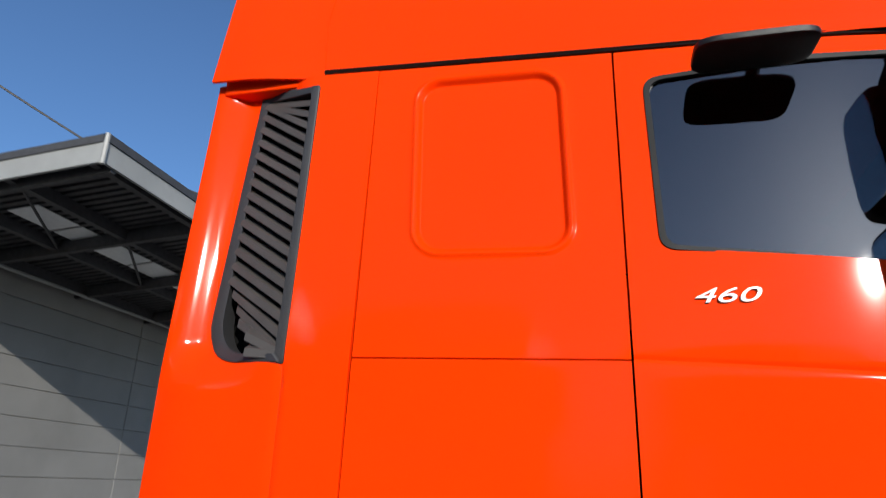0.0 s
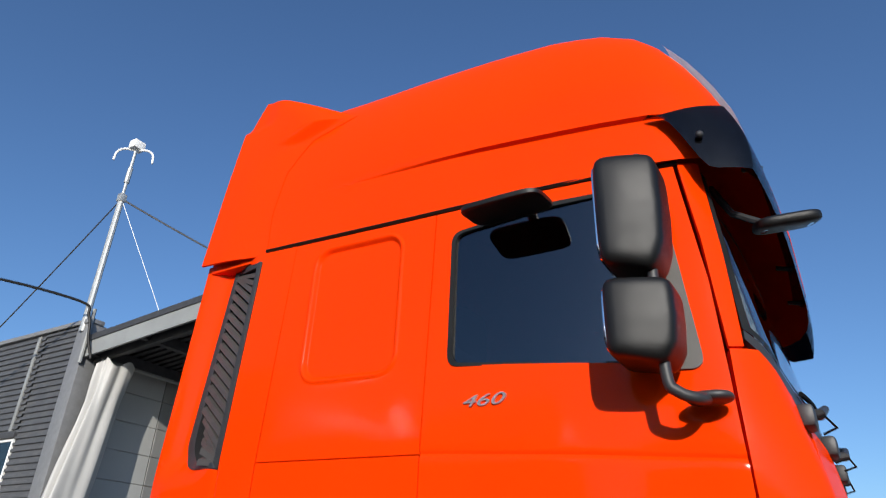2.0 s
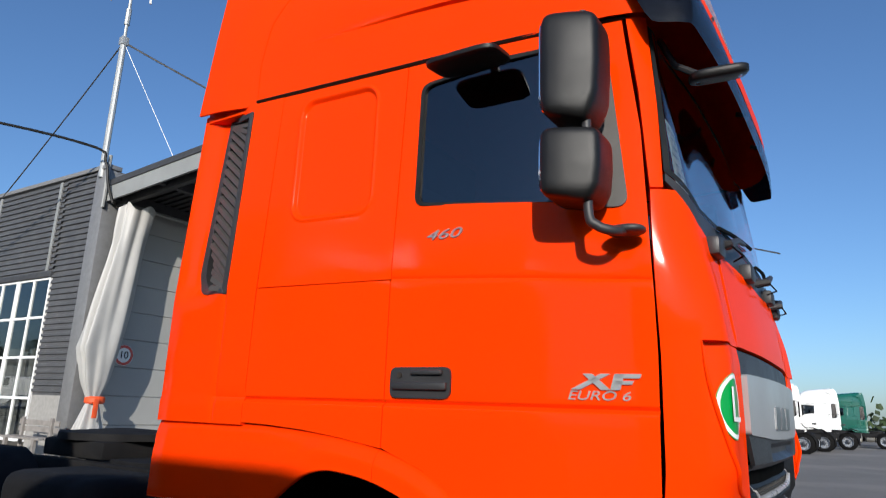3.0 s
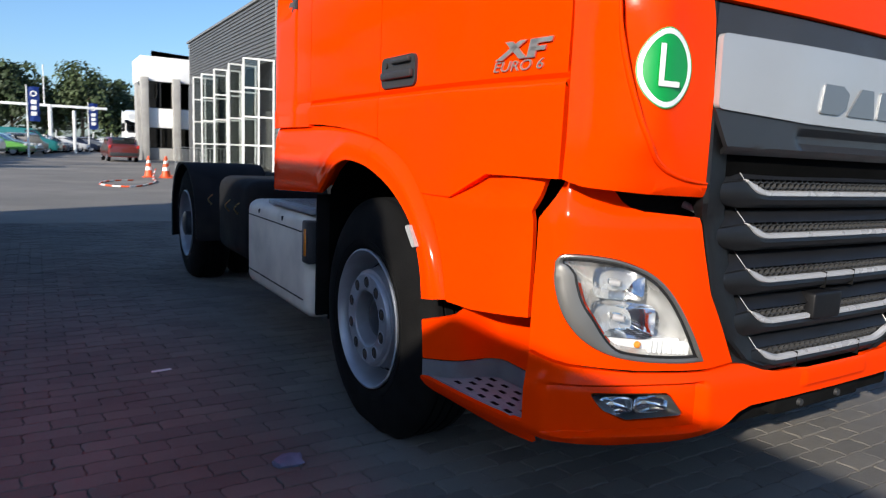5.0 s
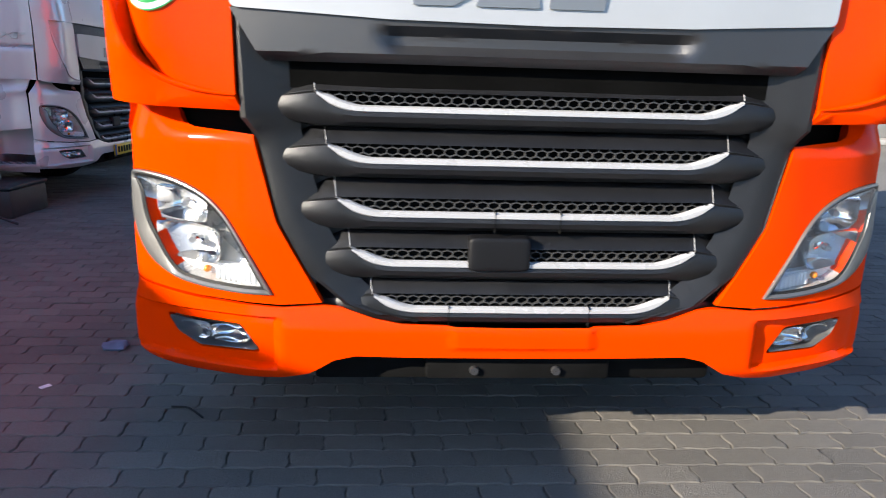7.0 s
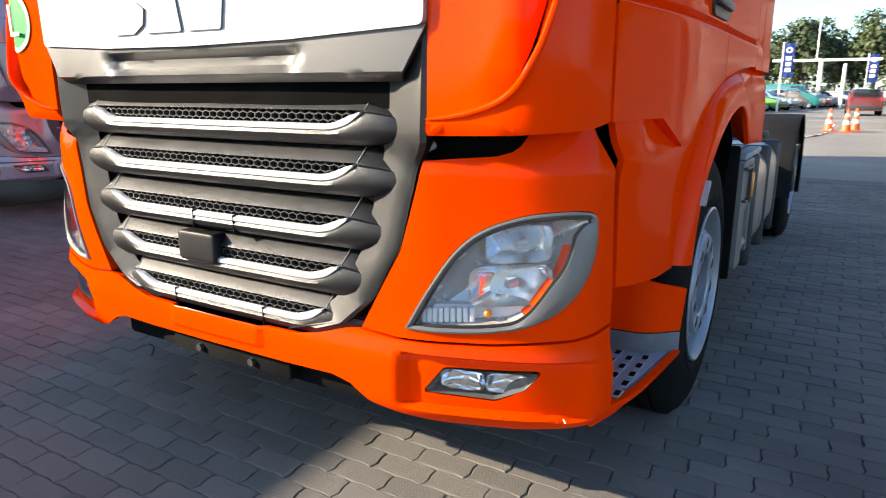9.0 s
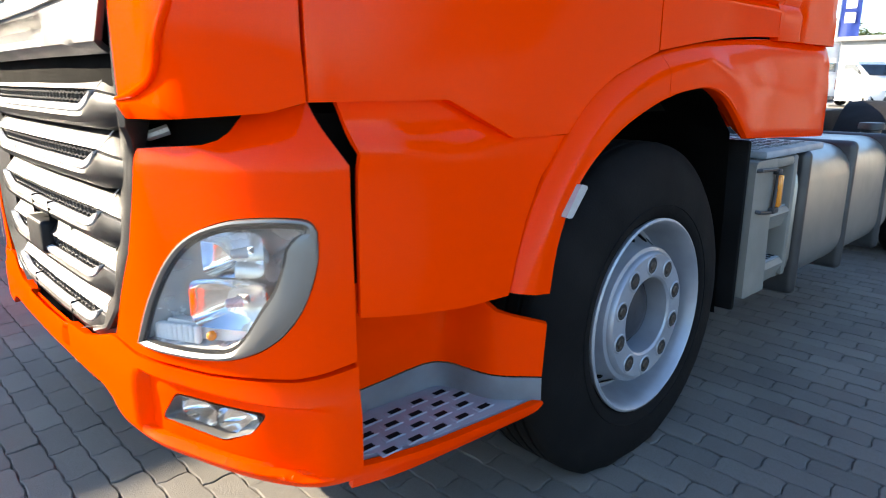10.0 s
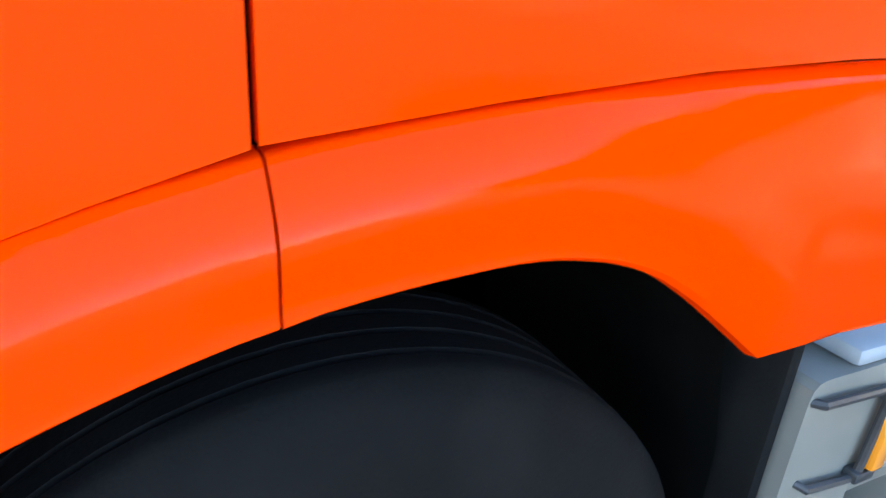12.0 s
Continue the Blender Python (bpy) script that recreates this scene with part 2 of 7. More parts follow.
def sheet(outer, holes, shape, thick, cu=0.06, cv=0.06, cuts=()):
    """A shell with an outline and holes in (u, v), laid on shape(u, v) and given thickness."""
    bm = bmesh.new()
    for loop in (outer, *holes):
        vs = [bm.verts.new((p[0], p[1], 0)) for p in loop]
        for i in range(len(vs)):
            bm.edges.new((vs[i - 1], vs[i]))
    bmesh.ops.triangle_fill(bm, use_beauty=True, use_dissolve=False, edges=bm.edges[:], normal=(0, 0, 1))
    us, vv = [p[0] for p in outer], [p[1] for p in outer]
    for lo, hi, step, no in ((min(us), max(us), cu, (1, 0, 0)), (min(vv), max(vv), cv, (0, 1, 0))):
        k = math.ceil((hi - lo) / step)
        for i in range(1, k):
            at = lo + (hi - lo) * i / k
            bmesh.ops.bisect_plane(bm, geom=bm.verts[:] + bm.edges[:] + bm.faces[:], plane_co=[at * c for c in no], plane_no=no, dist=1e-5)
    for u, v, nu, nv in cuts:
        bmesh.ops.bisect_plane(bm, geom=bm.verts[:] + bm.edges[:] + bm.faces[:], plane_co=(u, v, 0), plane_no=(nu, nv, 0), dist=1e-5)
    e = 1e-3
    back = {}
    for v in bm.verts:
        u, w = v.co.x, v.co.y
        p = Vector(shape(u, w))
        n = (Vector(shape(u + e, w)) - Vector(shape(u - e, w))).cross(Vector(shape(u, w + e)) - Vector(shape(u, w - e)))
        back[v] = (p, n.normalized() if n.length > 1e-12 else Vector((0, 0, 1)))
    flip = sum(n.y * -1 + n.x * (1 if p.x > 0 else -1) for p, n in back.values()) < 0
    rim = [v for v in bm.verts]
    faces = bm.faces[:]
    edges = [ed for ed in bm.edges if len(ed.link_faces) == 1]
    twin = {}
    for v in rim:
        p, n = back[v]
        v.co = p
        twin[v] = bm.verts.new(p - n * (-thick if flip else thick))
    for f in faces:
        bm.faces.new([twin[v] for v in reversed(f.verts)])
    for ed in edges:
        a, b = ed.verts
        try:
            bm.faces.new((a, b, twin[b], twin[a]))
        except ValueError:
            pass
    return bm


def smoothstep(a, b, x):
    t = max(0.0, min(1.0, (x - a) / (b - a)))
    return t * t * (3 - 2 * t)


def text_mesh(body, size, depth, mat, parent, name, m, shear=0.0, squeeze=1.0, label=""):
    """Raised lettering as a mesh, in the plane of m, its middle at m's origin."""
    cu = bpy.data.curves.new(name, "FONT")
    cu.body, cu.size, cu.extrude, cu.bevel_depth, cu.shear = body, size, depth, 0.0, shear
    cu.align_x, cu.align_y = "CENTER", "CENTER"
    tmp = new(name, cu)
    me = bpy.data.meshes.new_from_object(tmp.evaluated_get(bpy.context.evaluated_depsgraph_get()))
    bpy.data.objects.remove(tmp)
    me.transform(m @ Matrix.Diagonal((squeeze, 1, 1, 1)))
    me.materials.clear()
    me.materials.append(mat)
    ob = new(name, me)
    ob.parent = parent
    if label:
        tagged(ob, label)
    return ob


class Plan:
    """One half of an outline seen from above, from the middle of the front to the rear of the side; u is the signed length along it."""

    def __init__(self, points):
        self.p = spline([(x, y, 0) for x, y in points], 24)
        self.u = [0.0]
        for a, b in zip(self.p, self.p[1:]):
            self.u.append(self.u[-1] + (b - a).length)
        self.xs, self.ys = [q.x for q in self.p], [q.y for q in self.p]
        self.n = 4000
        even = np.linspace(0, self.u[-1], self.n + 1)
        self.tx, self.ty = np.interp(even, self.u, self.xs).tolist(), np.interp(even, self.u, self.ys).tolist()
        self.per = self.n / self.u[-1]

    def at(self, u):
        a = abs(u)
        q = min(a * self.per, self.n - 1e-6)
        i = int(q)
        f = q - i
        x = self.tx[i] + (self.tx[i + 1] - self.tx[i]) * f
        y = self.ty[i] + (self.ty[i + 1] - self.ty[i]) * f
        if a > self.u[-1]:
            y += a - self.u[-1]
        return math.copysign(x, u), y

    def by_y(self, y):
        k = [i for i, q in enumerate(self.p) if q.x > 0.95]
        return float(np.interp(y, [self.ys[i] for i in k], [self.u[i] for i in k]))

    def by_x(self, x):
        k = self.xs.index(max(self.xs))
        return math.copysign(float(np.interp(abs(x), self.xs[: k + 1], self.u[: k + 1])), x)


def thing_part(name, parent, label=""):
    """A part made of pieces: an Empty under its thing."""
    ob = new(name)
    ob.empty_display_size = 0.05
    ob.parent = parent
    if label:
        tagged(ob, label)
    return ob


# ---- ground ----
PAVING = material("worn_block_paving", (0.155, 0.142, 0.126), 0.88, var=0.14, scale=0.5, grain=0.1, grain_scale=70, bump=0.02, bump_scale=110, dirt=(0.36, 0.33, 0.28), dirt_amount=0.55, dirt_scale=0.22)
PAVER = material("concrete_paver", (0.137, 0.124, 0.107), 0.86, var=0.16, scale=0.8, grain=0.16, grain_scale=240, bump=0.03, bump_scale=260, dirt=(0.06, 0.056, 0.052), dirt_amount=0.6, dirt_scale=1.3, random_ob=0.25)
PAVER_JOINED = material("concrete_paver_joined", (0.137, 0.124, 0.107), 0.86, var=0.16, scale=0.8, grain=0.16, grain_scale=240, bump=0.03, bump_scale=260, dirt=(0.06, 0.056, 0.052), dirt_amount=0.6, dirt_scale=1.3, island=0.28)
JOINT = material("sand_joint", (0.085, 0.076, 0.065), 0.95, var=0.3, scale=12, bump=0.02, bump_scale=200)
bm = bmesh.new()
grid(bm, [[(x, y, -0.011) for x in (-600, -60, -6.2, 5.0, 60, 600)] for y in (-600, -60, -2.6, 10.0, 60, 600)])
ground = tagged(part("ground", bm, PAVING), "grey block-paved yard reaching the horizon", "ground", "", "structure")
ground.data.materials.append(JOINT)
for f in ground.data.polygons:
    if -6.3 < f.center.x < 5.1 and -2.7 < f.center.y < 10.1:
        f.material_index = 1

# ---- hall with canopy ----
CLAD = material("anthracite_cladding", (0.095, 0.095, 0.097), 0.5, metal=0.2, var=0.08, scale=1.5, dirt=(0.2, 0.19, 0.18), dirt_amount=0.3)
CLAD_EDGE = material("grey_corner_trim", (0.2, 0.2, 0.2), 0.5, metal=0.2, var=0.08)
FASCIA = material("pale_grey_fascia", (0.25, 0.257, 0.25), 0.5, var=0.1, scale=1.2, dirt=(0.2, 0.2, 0.19), dirt_amount=0.4)
DARK_STEEL = material("dark_steel", (0.06, 0.06, 0.062), 0.55, metal=0.3, var=0.15)
SECTIONAL = material("light_grey_sectional_door", (0.33, 0.33, 0.315), 0.5, var=0.05, scale=0.8, dirt=(0.33, 0.32, 0.3), dirt_amount=0.35, dirt_scale=0.7)
# the same light panel with the canopy's deep shade put into its colour
SHADED_SECTIONAL = material("shaded_sectional_door", (0.18, 0.177, 0.168), 0.55, var=0.06, scale=0.8, dirt=(0.12, 0.118, 0.11), dirt_amount=0.4, dirt_scale=0.7)
YELLOW_BRICK = material("pale_yellow_brick", (0.42, 0.37, 0.26), 0.85, var=0.12, scale=3, grain=0.1, grain_scale=120, random_ob=0.25)
MORTAR = material("grey_mortar", (0.3, 0.29, 0.27), 0.95, var=0.1)
WHITE_FRAME = material("white_window_frame", (0.78, 0.78, 0.76), 0.45, var=0.05, scale=4)
WHITE_WALL = material("white_facade_panel", (0.8, 0.8, 0.79), 0.55, var=0.04, scale=0.7, dirt=(0.6, 0.6, 0.58), dirt_amount=0.3, dirt_scale=0.4)
CONCRETE = material("grey_concrete", (0.33, 0.32, 0.3), 0.85, var=0.15, scale=1.5, grain=0.1, grain_scale=40, bump=0.02, bump_scale=60)
BUILDING_GLASS = glass_material("building_glass", (0.12, 0.13, 0.14))
LEAF_GLASS = glass_material("clear_leaf_glass", (0.7, 0.73, 0.72))
# grey tone stands in for the unlit inside behind the windows
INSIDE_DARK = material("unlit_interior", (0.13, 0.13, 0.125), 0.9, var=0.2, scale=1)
SKYLIGHT = material("translucent_roof_sheet", (0.75, 0.78, 0.78), 0.6, var=0.05)
HX, HY, HZ = 6.0, 16.5, 7.4


def cladding(parent, name, p0, direction, length, z0, z1, out, pitch=0.16):
    """Horizontal trapezoid cladding along a wall."""
    d, o = Vector(direction), Vector(out)
    rows, z = [], z0
    prof = []
    while z < z1 - 0.01:
        prof += [(z, 0.0), (z + pitch * 0.42, 0.0), (z + pitch * 0.52, 0.045), (z + pitch * 0.92, 0.045)]
        z += pitch
    prof = [(min(a, z1), b) for a, b in prof] + [(z1, 0.0)]
    for s in (0.0, length):
        rows.append([Vector(p0) + d * s + o * b + Vector((0, 0, a)) for a, b in prof])
    bm = bmesh.new()
    grid(bm, rows)
    return part(name, bm, CLAD, parent, "dark grey horizontal metal cladding", smooth=False)


def glazed_leaf(parent, name, m, w, h, cols, rws, glass=True):
    """A white framed glazed leaf or window, in the plane x-z of m, from its lower corner."""
    leaf = thing_part(name, parent, "white framed glazed leaf")
    t = 0.07
    bars = [(0, t, 0, h), (w - t, w, 0, h)]
    bars += [(w * k / cols - t / 2, w * k / cols + t / 2, 0.0, h) for k in range(1, cols)]
    for x0, x1, z0, z1 in bars:
        part("mullion", box(bmesh.new(), x0, x1, -0.035, 0.035, z0, z1, 0.006, m, 1), WHITE_FRAME, leaf, smooth=False)
    for k in range(rws + 1):
        z = (h - t) * k / rws
        part("transom", box(bmesh.new(), t, w - t, -0.03, 0.03, z, z + t, 0.006, m, 1), WHITE_FRAME, leaf, smooth=False)
    if glass:
        for i in range(cols):
            for k in range(rws):
                p = part("pane", box(bmesh.new(), w * i / cols + t / 2, w * (i + 1) / cols - t / 2, -0.004, 0.004, (h - t) * k / rws + t, (h - t) * (k + 1) / rws, 0, m), LEAF_GLASS, leaf, smooth=False)
                p.visible_shadow = False
    return leaf


hall = thing("hall", "dark grey metal-clad workshop hall with a projecting canopy", "building")
part("roof", boxm(HX, 40, HY, 44, HZ - 0.25, HZ - 0.05), CLAD_EDGE, hall)
cladding(hall, "cladding", (HX - 0.004, HY + 0.45, 1.45), (0, 1, 0), 1.45, 0, HZ - 1.45, (-1, 0, 0))
cladding(hall, "cladding", (HX - 0.004, HY + 1.9, 4.75), (0, 1, 0), 25.0, 0, HZ - 4.75, (-1, 0, 0))
cladding(hall, "cladding", (HX - 0.004, HY + 8.9, 0.3), (0, 1, 0), 1.2, 0, 4.45, (-1, 0, 0))
part("corner_post", boxm(HX - 0.06, HX + 0.5, HY - 0.06, HY + 0.45, 0, HZ, 0.01), CLAD_EDGE, hall, "grey sheet metal corner")
part("roof_edge", boxm(HX - 0.1, HX + 0.3, HY - 0.1, 44, HZ, HZ + 0.12, 0.01), CLAD_EDGE, hall)
for y in (HY + 2.15, HY + 5.6, HY + 9.3):
    part("vent_strip", boxm(HX - 0.07, HX - 0.01, y, y + 0.12, 4.78, HZ - 0.05, 0.01), FASCIA, hall, "pale vertical strip in the cladding")
part("lintel", boxm(HX - 0.09, HX + 0.1, HY + 1.9, HY + 9.0, 4.6, 4.76, 0.01), DARK_STEEL, hall)
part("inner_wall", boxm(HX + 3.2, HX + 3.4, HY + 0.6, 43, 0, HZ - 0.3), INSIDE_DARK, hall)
part("plinth", boxm(HX + 0.0, HX + 0.25, HY + 0.45, HY + 1.9, 0.0, 1.45), MORTAR, hall)
for k in range(4):
    glazed_leaf(hall, "window", Matrix.Translation((HX, HY + 1.95 + 1.75 * k, 0.25)) @ Matrix.Rotation(math.pi / 2, 4, "Z"), 1.72, 4.35, 2, 4)
part("upper_wall", boxm(HX + 0.06, HX + 0.25, HY + 0.45, 44, 4.8, HZ - 0.05), MORTAR, hall)
part("north_wall", boxm(HX, HX + 0.2, HY + 20, 44, 0.0, 4.8), CLAD, hall)
for k, (y, a) in enumerate(((26.0, 84), (28.6, 96), (31.2, 90), (33.8, 84), (36.0, 93))):
    glazed_leaf(hall, "open_door_leaf", Matrix.Translation((HX - 0.05, y, 0.1)) @ Matrix.Rotation(radians(a + 90), 4, "Z"), 1.25, 4.6, 2, 4)
# gate wall under the canopy: wide sectional panels, shade coloured into the further ones
part("gate_wall_core", boxm(HX + 0.5, 40, HY + 0.06, HY + 0.3, 0.0, HZ - 0.3), MORTAR, hall)
for k in range(9):
    for x0, x1, skin in ((HX + 0.55, HX + 2.6, SECTIONAL), (HX + 2.62, HX + 9.6, SHADED_SECTIONAL), (HX + 9.62, HX + 15.0, SHADED_SECTIONAL)):
        part("sectional_panel", boxm(x0, x1, HY - 0.0, HY + 0.06, 0.02 + k * 0.74, 0.75 + k * 0.74, 0.012, 1), skin, hall, smooth=False)
part("threshold", boxm(HX + 0.5, 22, HY - 0.9, HY, -0.01, 0.12, 0.02), CONCRETE, hall, "pale concrete sill below the gate")
# canopy: rises a little outwards
CY = 10.3


def canopy_z(y):
    return 6.42 + 0.5 * (HY - y) / (HY - CY)


def sloped(x0, x1, y0, y1, lo, hi):
    bm = bmesh.new()
    rows = []
    for y in (y0, y1):
        rows.append([(x0, y, canopy_z(y) + lo), (x1, y, canopy_z(y) + lo), (x1, y, canopy_z(y) + hi), (x0, y, canopy_z(y) + hi)])
    grid(bm, rows, close=True, ends=True)
    return bm


canopy = thing("canopy", "projecting loading canopy with pale grey fascia and dark steel underside", "canopy")
for nm, x0, x1, y0, y1 in (("fascia", HX, HX + 0.06, CY, HY), ("fascia", HX, 26, CY - 0.06, CY)):
    part(nm, sloped(x0, x1, y0, y1, 0.06, 0.47), FASCIA, canopy, smooth=False)
    part("fascia_edge", sloped(x0 - 0.03, x1 + 0.03, y0 - 0.03, y1 + 0.0, 0.47, 0.63), DARK_STEEL, canopy, smooth=False)
part("corner_pipe", tube(bmesh.new(), [(HX - 0.02, CY - 0.08, canopy_z(CY)), (HX - 0.02, CY - 0.08, canopy_z(CY) + 0.62)], 0.05, 8), FASCIA, canopy)
part("downpipe", tube(bmesh.new(), [(HX - 0.08, HY - 0.1, 6.3), (HX - 0.08, HY - 0.1, 7.75)], 0.05, 8), FASCIA, canopy)
bm = bmesh.new()
x = HX + 0.06
while x < 25.9:
    for a, b, lo in ((x, x + 0.12, 0.42), (x + 0.12, x + 0.24, 0.36)):
        rows = [[(a, y, canopy_z(y) + lo), (b, y, canopy_z(y) + lo)] for y in (CY, HY)]
        grid(bm, rows)
    grid(bm, [[(x + 0.12, y, canopy_z(y) + 0.36), (x + 0.12, y, canopy_z(y) + 0.42)] for y in (CY, HY)])
    grid(bm, [[(x + 0.24, y, canopy_z(y) + 0.36), (x + 0.24, y, canopy_z(y) + 0.42)] for y in (CY, HY)])
    x += 0.24
part("ribbed_deck", bm, DARK_STEEL, canopy, "dark ribbed steel deck", smooth=False)
part("deck_top", sloped(HX, 26, CY, HY, 0.5, 0.6), CLAD_EDGE, canopy, smooth=False)
for y in (10.5, 12.4, 14.3, 16.2):
    part("cross_beam", sloped(HX + 0.1, 25.9, y, y + 0.14, 0.1, 0.36), DARK_STEEL, canopy, smooth=False)
for x in (HX + 0.3, HX + 3.4, HX + 6.5, HX + 9.6):
    part("long_beam", sloped(x, x + 0.12, CY, HY, 0.0, 0.3), DARK_STEEL, canopy, smooth=False)
    part("diagonal_brace", tube(bmesh.new(), [(x, 12.4, canopy_z(12.4) + 0.15), (x + 3.1, 14.3, canopy_z(14.3) + 0.15)], 0.035, 6), DARK_STEEL, canopy)
for k in range(8):
    part("skylight", sloped(HX + 1.6 + k * 1.3, HX + 2.8 + k * 1.3, 13.2, 14.0, 0.33, 0.35), SKYLIGHT, canopy, "pale translucent roof sheet", smooth=False)
part("gutter_pipe", tube(bmesh.new(), [(HX + 0.3, HY - 0.4, 6.45), (20, HY - 0.4, 6.45)], 0.045, 8), FASCIA, canopy)

# ---- office ----
office = thing("office_building", "white two-storey office with grey concrete piers", "building")
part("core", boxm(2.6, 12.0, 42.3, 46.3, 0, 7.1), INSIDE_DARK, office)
part("parapet", boxm(2.4, 7.2, 41.9, 46.5, 5.5, 7.2, 0.02), WHITE_WALL, office)
part("parapet", boxm(7.2, 12.2, 43, 46.5, 5.2, 6.6, 0.02), WHITE_WALL, office)
for z0, z1 in ((2.3, 3.65), (0.0, 0.85)):
    part("spandrel", boxm(2.5, 7.1, 42.0, 42.4, z0, z1, 0.01), WHITE_WALL if z0 else CONCRETE, office)
for x0, x1 in ((2.35, 2.85), (4.45, 4.95), (6.5, 6.95)):
    part("pier", boxm(x0, x1, 41.6, 42.3, 0, 5.75, 0.02), CONCRETE, office)
bm = bmesh.new()
grid(bm, [[(x, 41.5, 0.0), (x, 43.2, 0.0), (x, 43.2, 5.4), (x, 42.0, 5.0)] for x in (2.12, 2.34)], close=True, ends=True)
part("buttress", bm, CONCRETE, office, smooth=False)
for z0, z1 in ((3.65, 5.5), (0.85, 2.3)):
    for x0, x1 in ((2.85, 4.45), (4.95, 6.5)):
        w = thing_part("window", office, "dark glazed office window")
        for k in range(2):
            a, b = x0 + (x1 - x0) * k / 2, x0 + (x1 - x0) * (k + 1) / 2
            part("pane", boxm(a + 0.04, b - 0.04, 42.1, 42.12, z0 + 0.05, z1 - 0.05), BUILDING_GLASS, w, smooth=False)
            part("frame", boxm(a, a + 0.05, 42.06, 42.16, z0, z1), DARK_STEEL, w, smooth=False)
        part("frame", boxm(x0, x1, 42.06, 42.16, z0, z0 + 0.05), DARK_STEEL, w, smooth=False)
office.location = (1.65, 8.5, 0.0)
annex = thing("grey_annex", "grey clad building with a sloping roofline behind the office", "building")
bm = bmesh.new()
grid(bm, [[(x, y, 0), (x, y, h)] for x, y, h in ((4.6, 58.2, 9.4), (30, 58.2, 8.2))])
bmesh.ops.solidify(bm, geom=bm.faces[:], thickness=0.2)
part("wall", bm, FASCIA, annex)
for k in range(12):
    part("cladding_rib", boxm(4.6, 29, 58.0, 58.1, 5.0 + k * 0.28, 5.06 + k * 0.28), CLAD_EDGE, annex, smooth=False)
part("rear_wall", boxm(4.6, 30, 70, 70.2, 0, 8), FASCIA, annex)
annex.location = (2.2, 7.0, 0.0)
low = thing("low_shed", "long low grey shed in the distance behind the parked cars", "building")
part("wall", boxm(-24, -8.5, 62, 70, 0, 4.2, 0.02), FASCIA, low)
part("roof", boxm(-24.3, -8.2, 61.6, 70.4, 4.2, 4.6, 0.02), CLAD_EDGE, low)


# ---- the truck: front towards -y, its right side towards -x, wheels on z = 0 ----
CAB = Plan([(0, 0.14), (0.4, 0.145), (0.76, 0.168), (0.98, 0.185), (1.09, 0.24), (1.15, 0.35), (1.175, 0.5), (1.215, 0.85), (1.225, 1.4), (1.235, 2.8)])
BUM = Plan([(0, 0.162), (0.4, 0.168), (0.7, 0.183), (0.85, 0.222), (1.01, 0.285), (1.12, 0.36), (1.158, 0.453), (1.2, 0.62), (1.24, 1.1)])
UY, UX, BY, BX = CAB.by_y, CAB.by_x, BUM.by_y, BUM.by_x


def rail_z(y):
    return float(np.interp(y, [0.3, 0.42, 0.83, 1.5, 2.37, 2.8], [2.86, 2.865, 2.87, 2.895, 2.935, 2.95]))


def cab_point(u, z, out=0.0):
    """A point of the cab's outer skin."""
    x, y = CAB.at(u)
    lean = 0.05 * max(0.0, z - 1.9)
    k = smoothstep(1.9, 0.2, abs(u)) if abs(u) < 1.9 else 0.0
    rise = 0.0 if z < 1.6 else 0.16 * (z - 1.6) + 0.05 * max(0, z - 2.1)
    front = smoothstep(1.35, 0.9, abs(u))
    f = 1 - (lean + 0.02 * front * max(0, z - 1.9)) / 1.23
    sx = math.copysign(1, u)
    d = Vector((sx * smoothstep(0.55, 1.2, abs(x)), -front, 0))
    if d.length > 0:
        d.normalize()
    return Vector((x * f, y + rise * (front * 0.75 + 0.12 * smoothstep(1.9, 1.3, abs(u))), z)) + d * out


def bum_point(u, z, out=0.0):
    """A point of the bumper's skin, lower lip and tuck included."""
    x, y = BUM.at(u)
    e = 0.01
    t = Vector((BUM.at(u + e)[0] - BUM.at(u - e)[0], BUM.at(u + e)[1] - BUM.at(u - e)[1], 0)).normalized()
    n = Vector((t.y, -t.x, 0))
    o = out + 0.018 * smoothstep(0.6, 0.5, z) - 0.05 * smoothstep(0.42, 0.33, z) ** 2
    side = smoothstep(0.6, 0.8, abs(x))
    o -= 0.055 * smoothstep(1.015, 1.14, z) * (0.4 + 0.6 * side) * (1 - 0.5 * smoothstep(0.97, 1.06, abs(x)))
    o -= 0.012 * smoothstep(0.7, 1.0, z)
    return Vector((x, y, z)) + n * o


def inset_relief(y, z):
    """The pressed field in the cab's rear side panel."""
    w = 0.02 * (z - 2.5) / 0.6
    qx, qz = abs(y - 1.775 - w) - (0.225 - 0.075), abs(z - 2.535 - 0.03 * (y - 1.775)) - (0.3 - 0.075)
    d = math.hypot(max(qx, 0), max(qz, 0)) + min(max(qx, qz), 0) - 0.075
    return -0.014 * smoothstep(0.003, -0.012, d) + 0.006 * math.exp(-((d - 0.011) / 0.008) ** 2)


def field_cuts(sg):
    """Cuts along the four edges of the pressed field."""
    if sg > 0:
        return ()
    steps = [0.003 * k for k in range(-8, 9)]
    corner = [0.008 * k for k in range(-10, -3)]
    out = [(UY(1.775 + e * (0.225 + d)), 2.5, 1.0, -0.033) for e in (1, -1) for d in steps + corner]
    return out + [(UY(1.775), 2.535 + e * (0.3 + d), -0.03, 1.0) for e in (1, -1) for d in steps + corner]


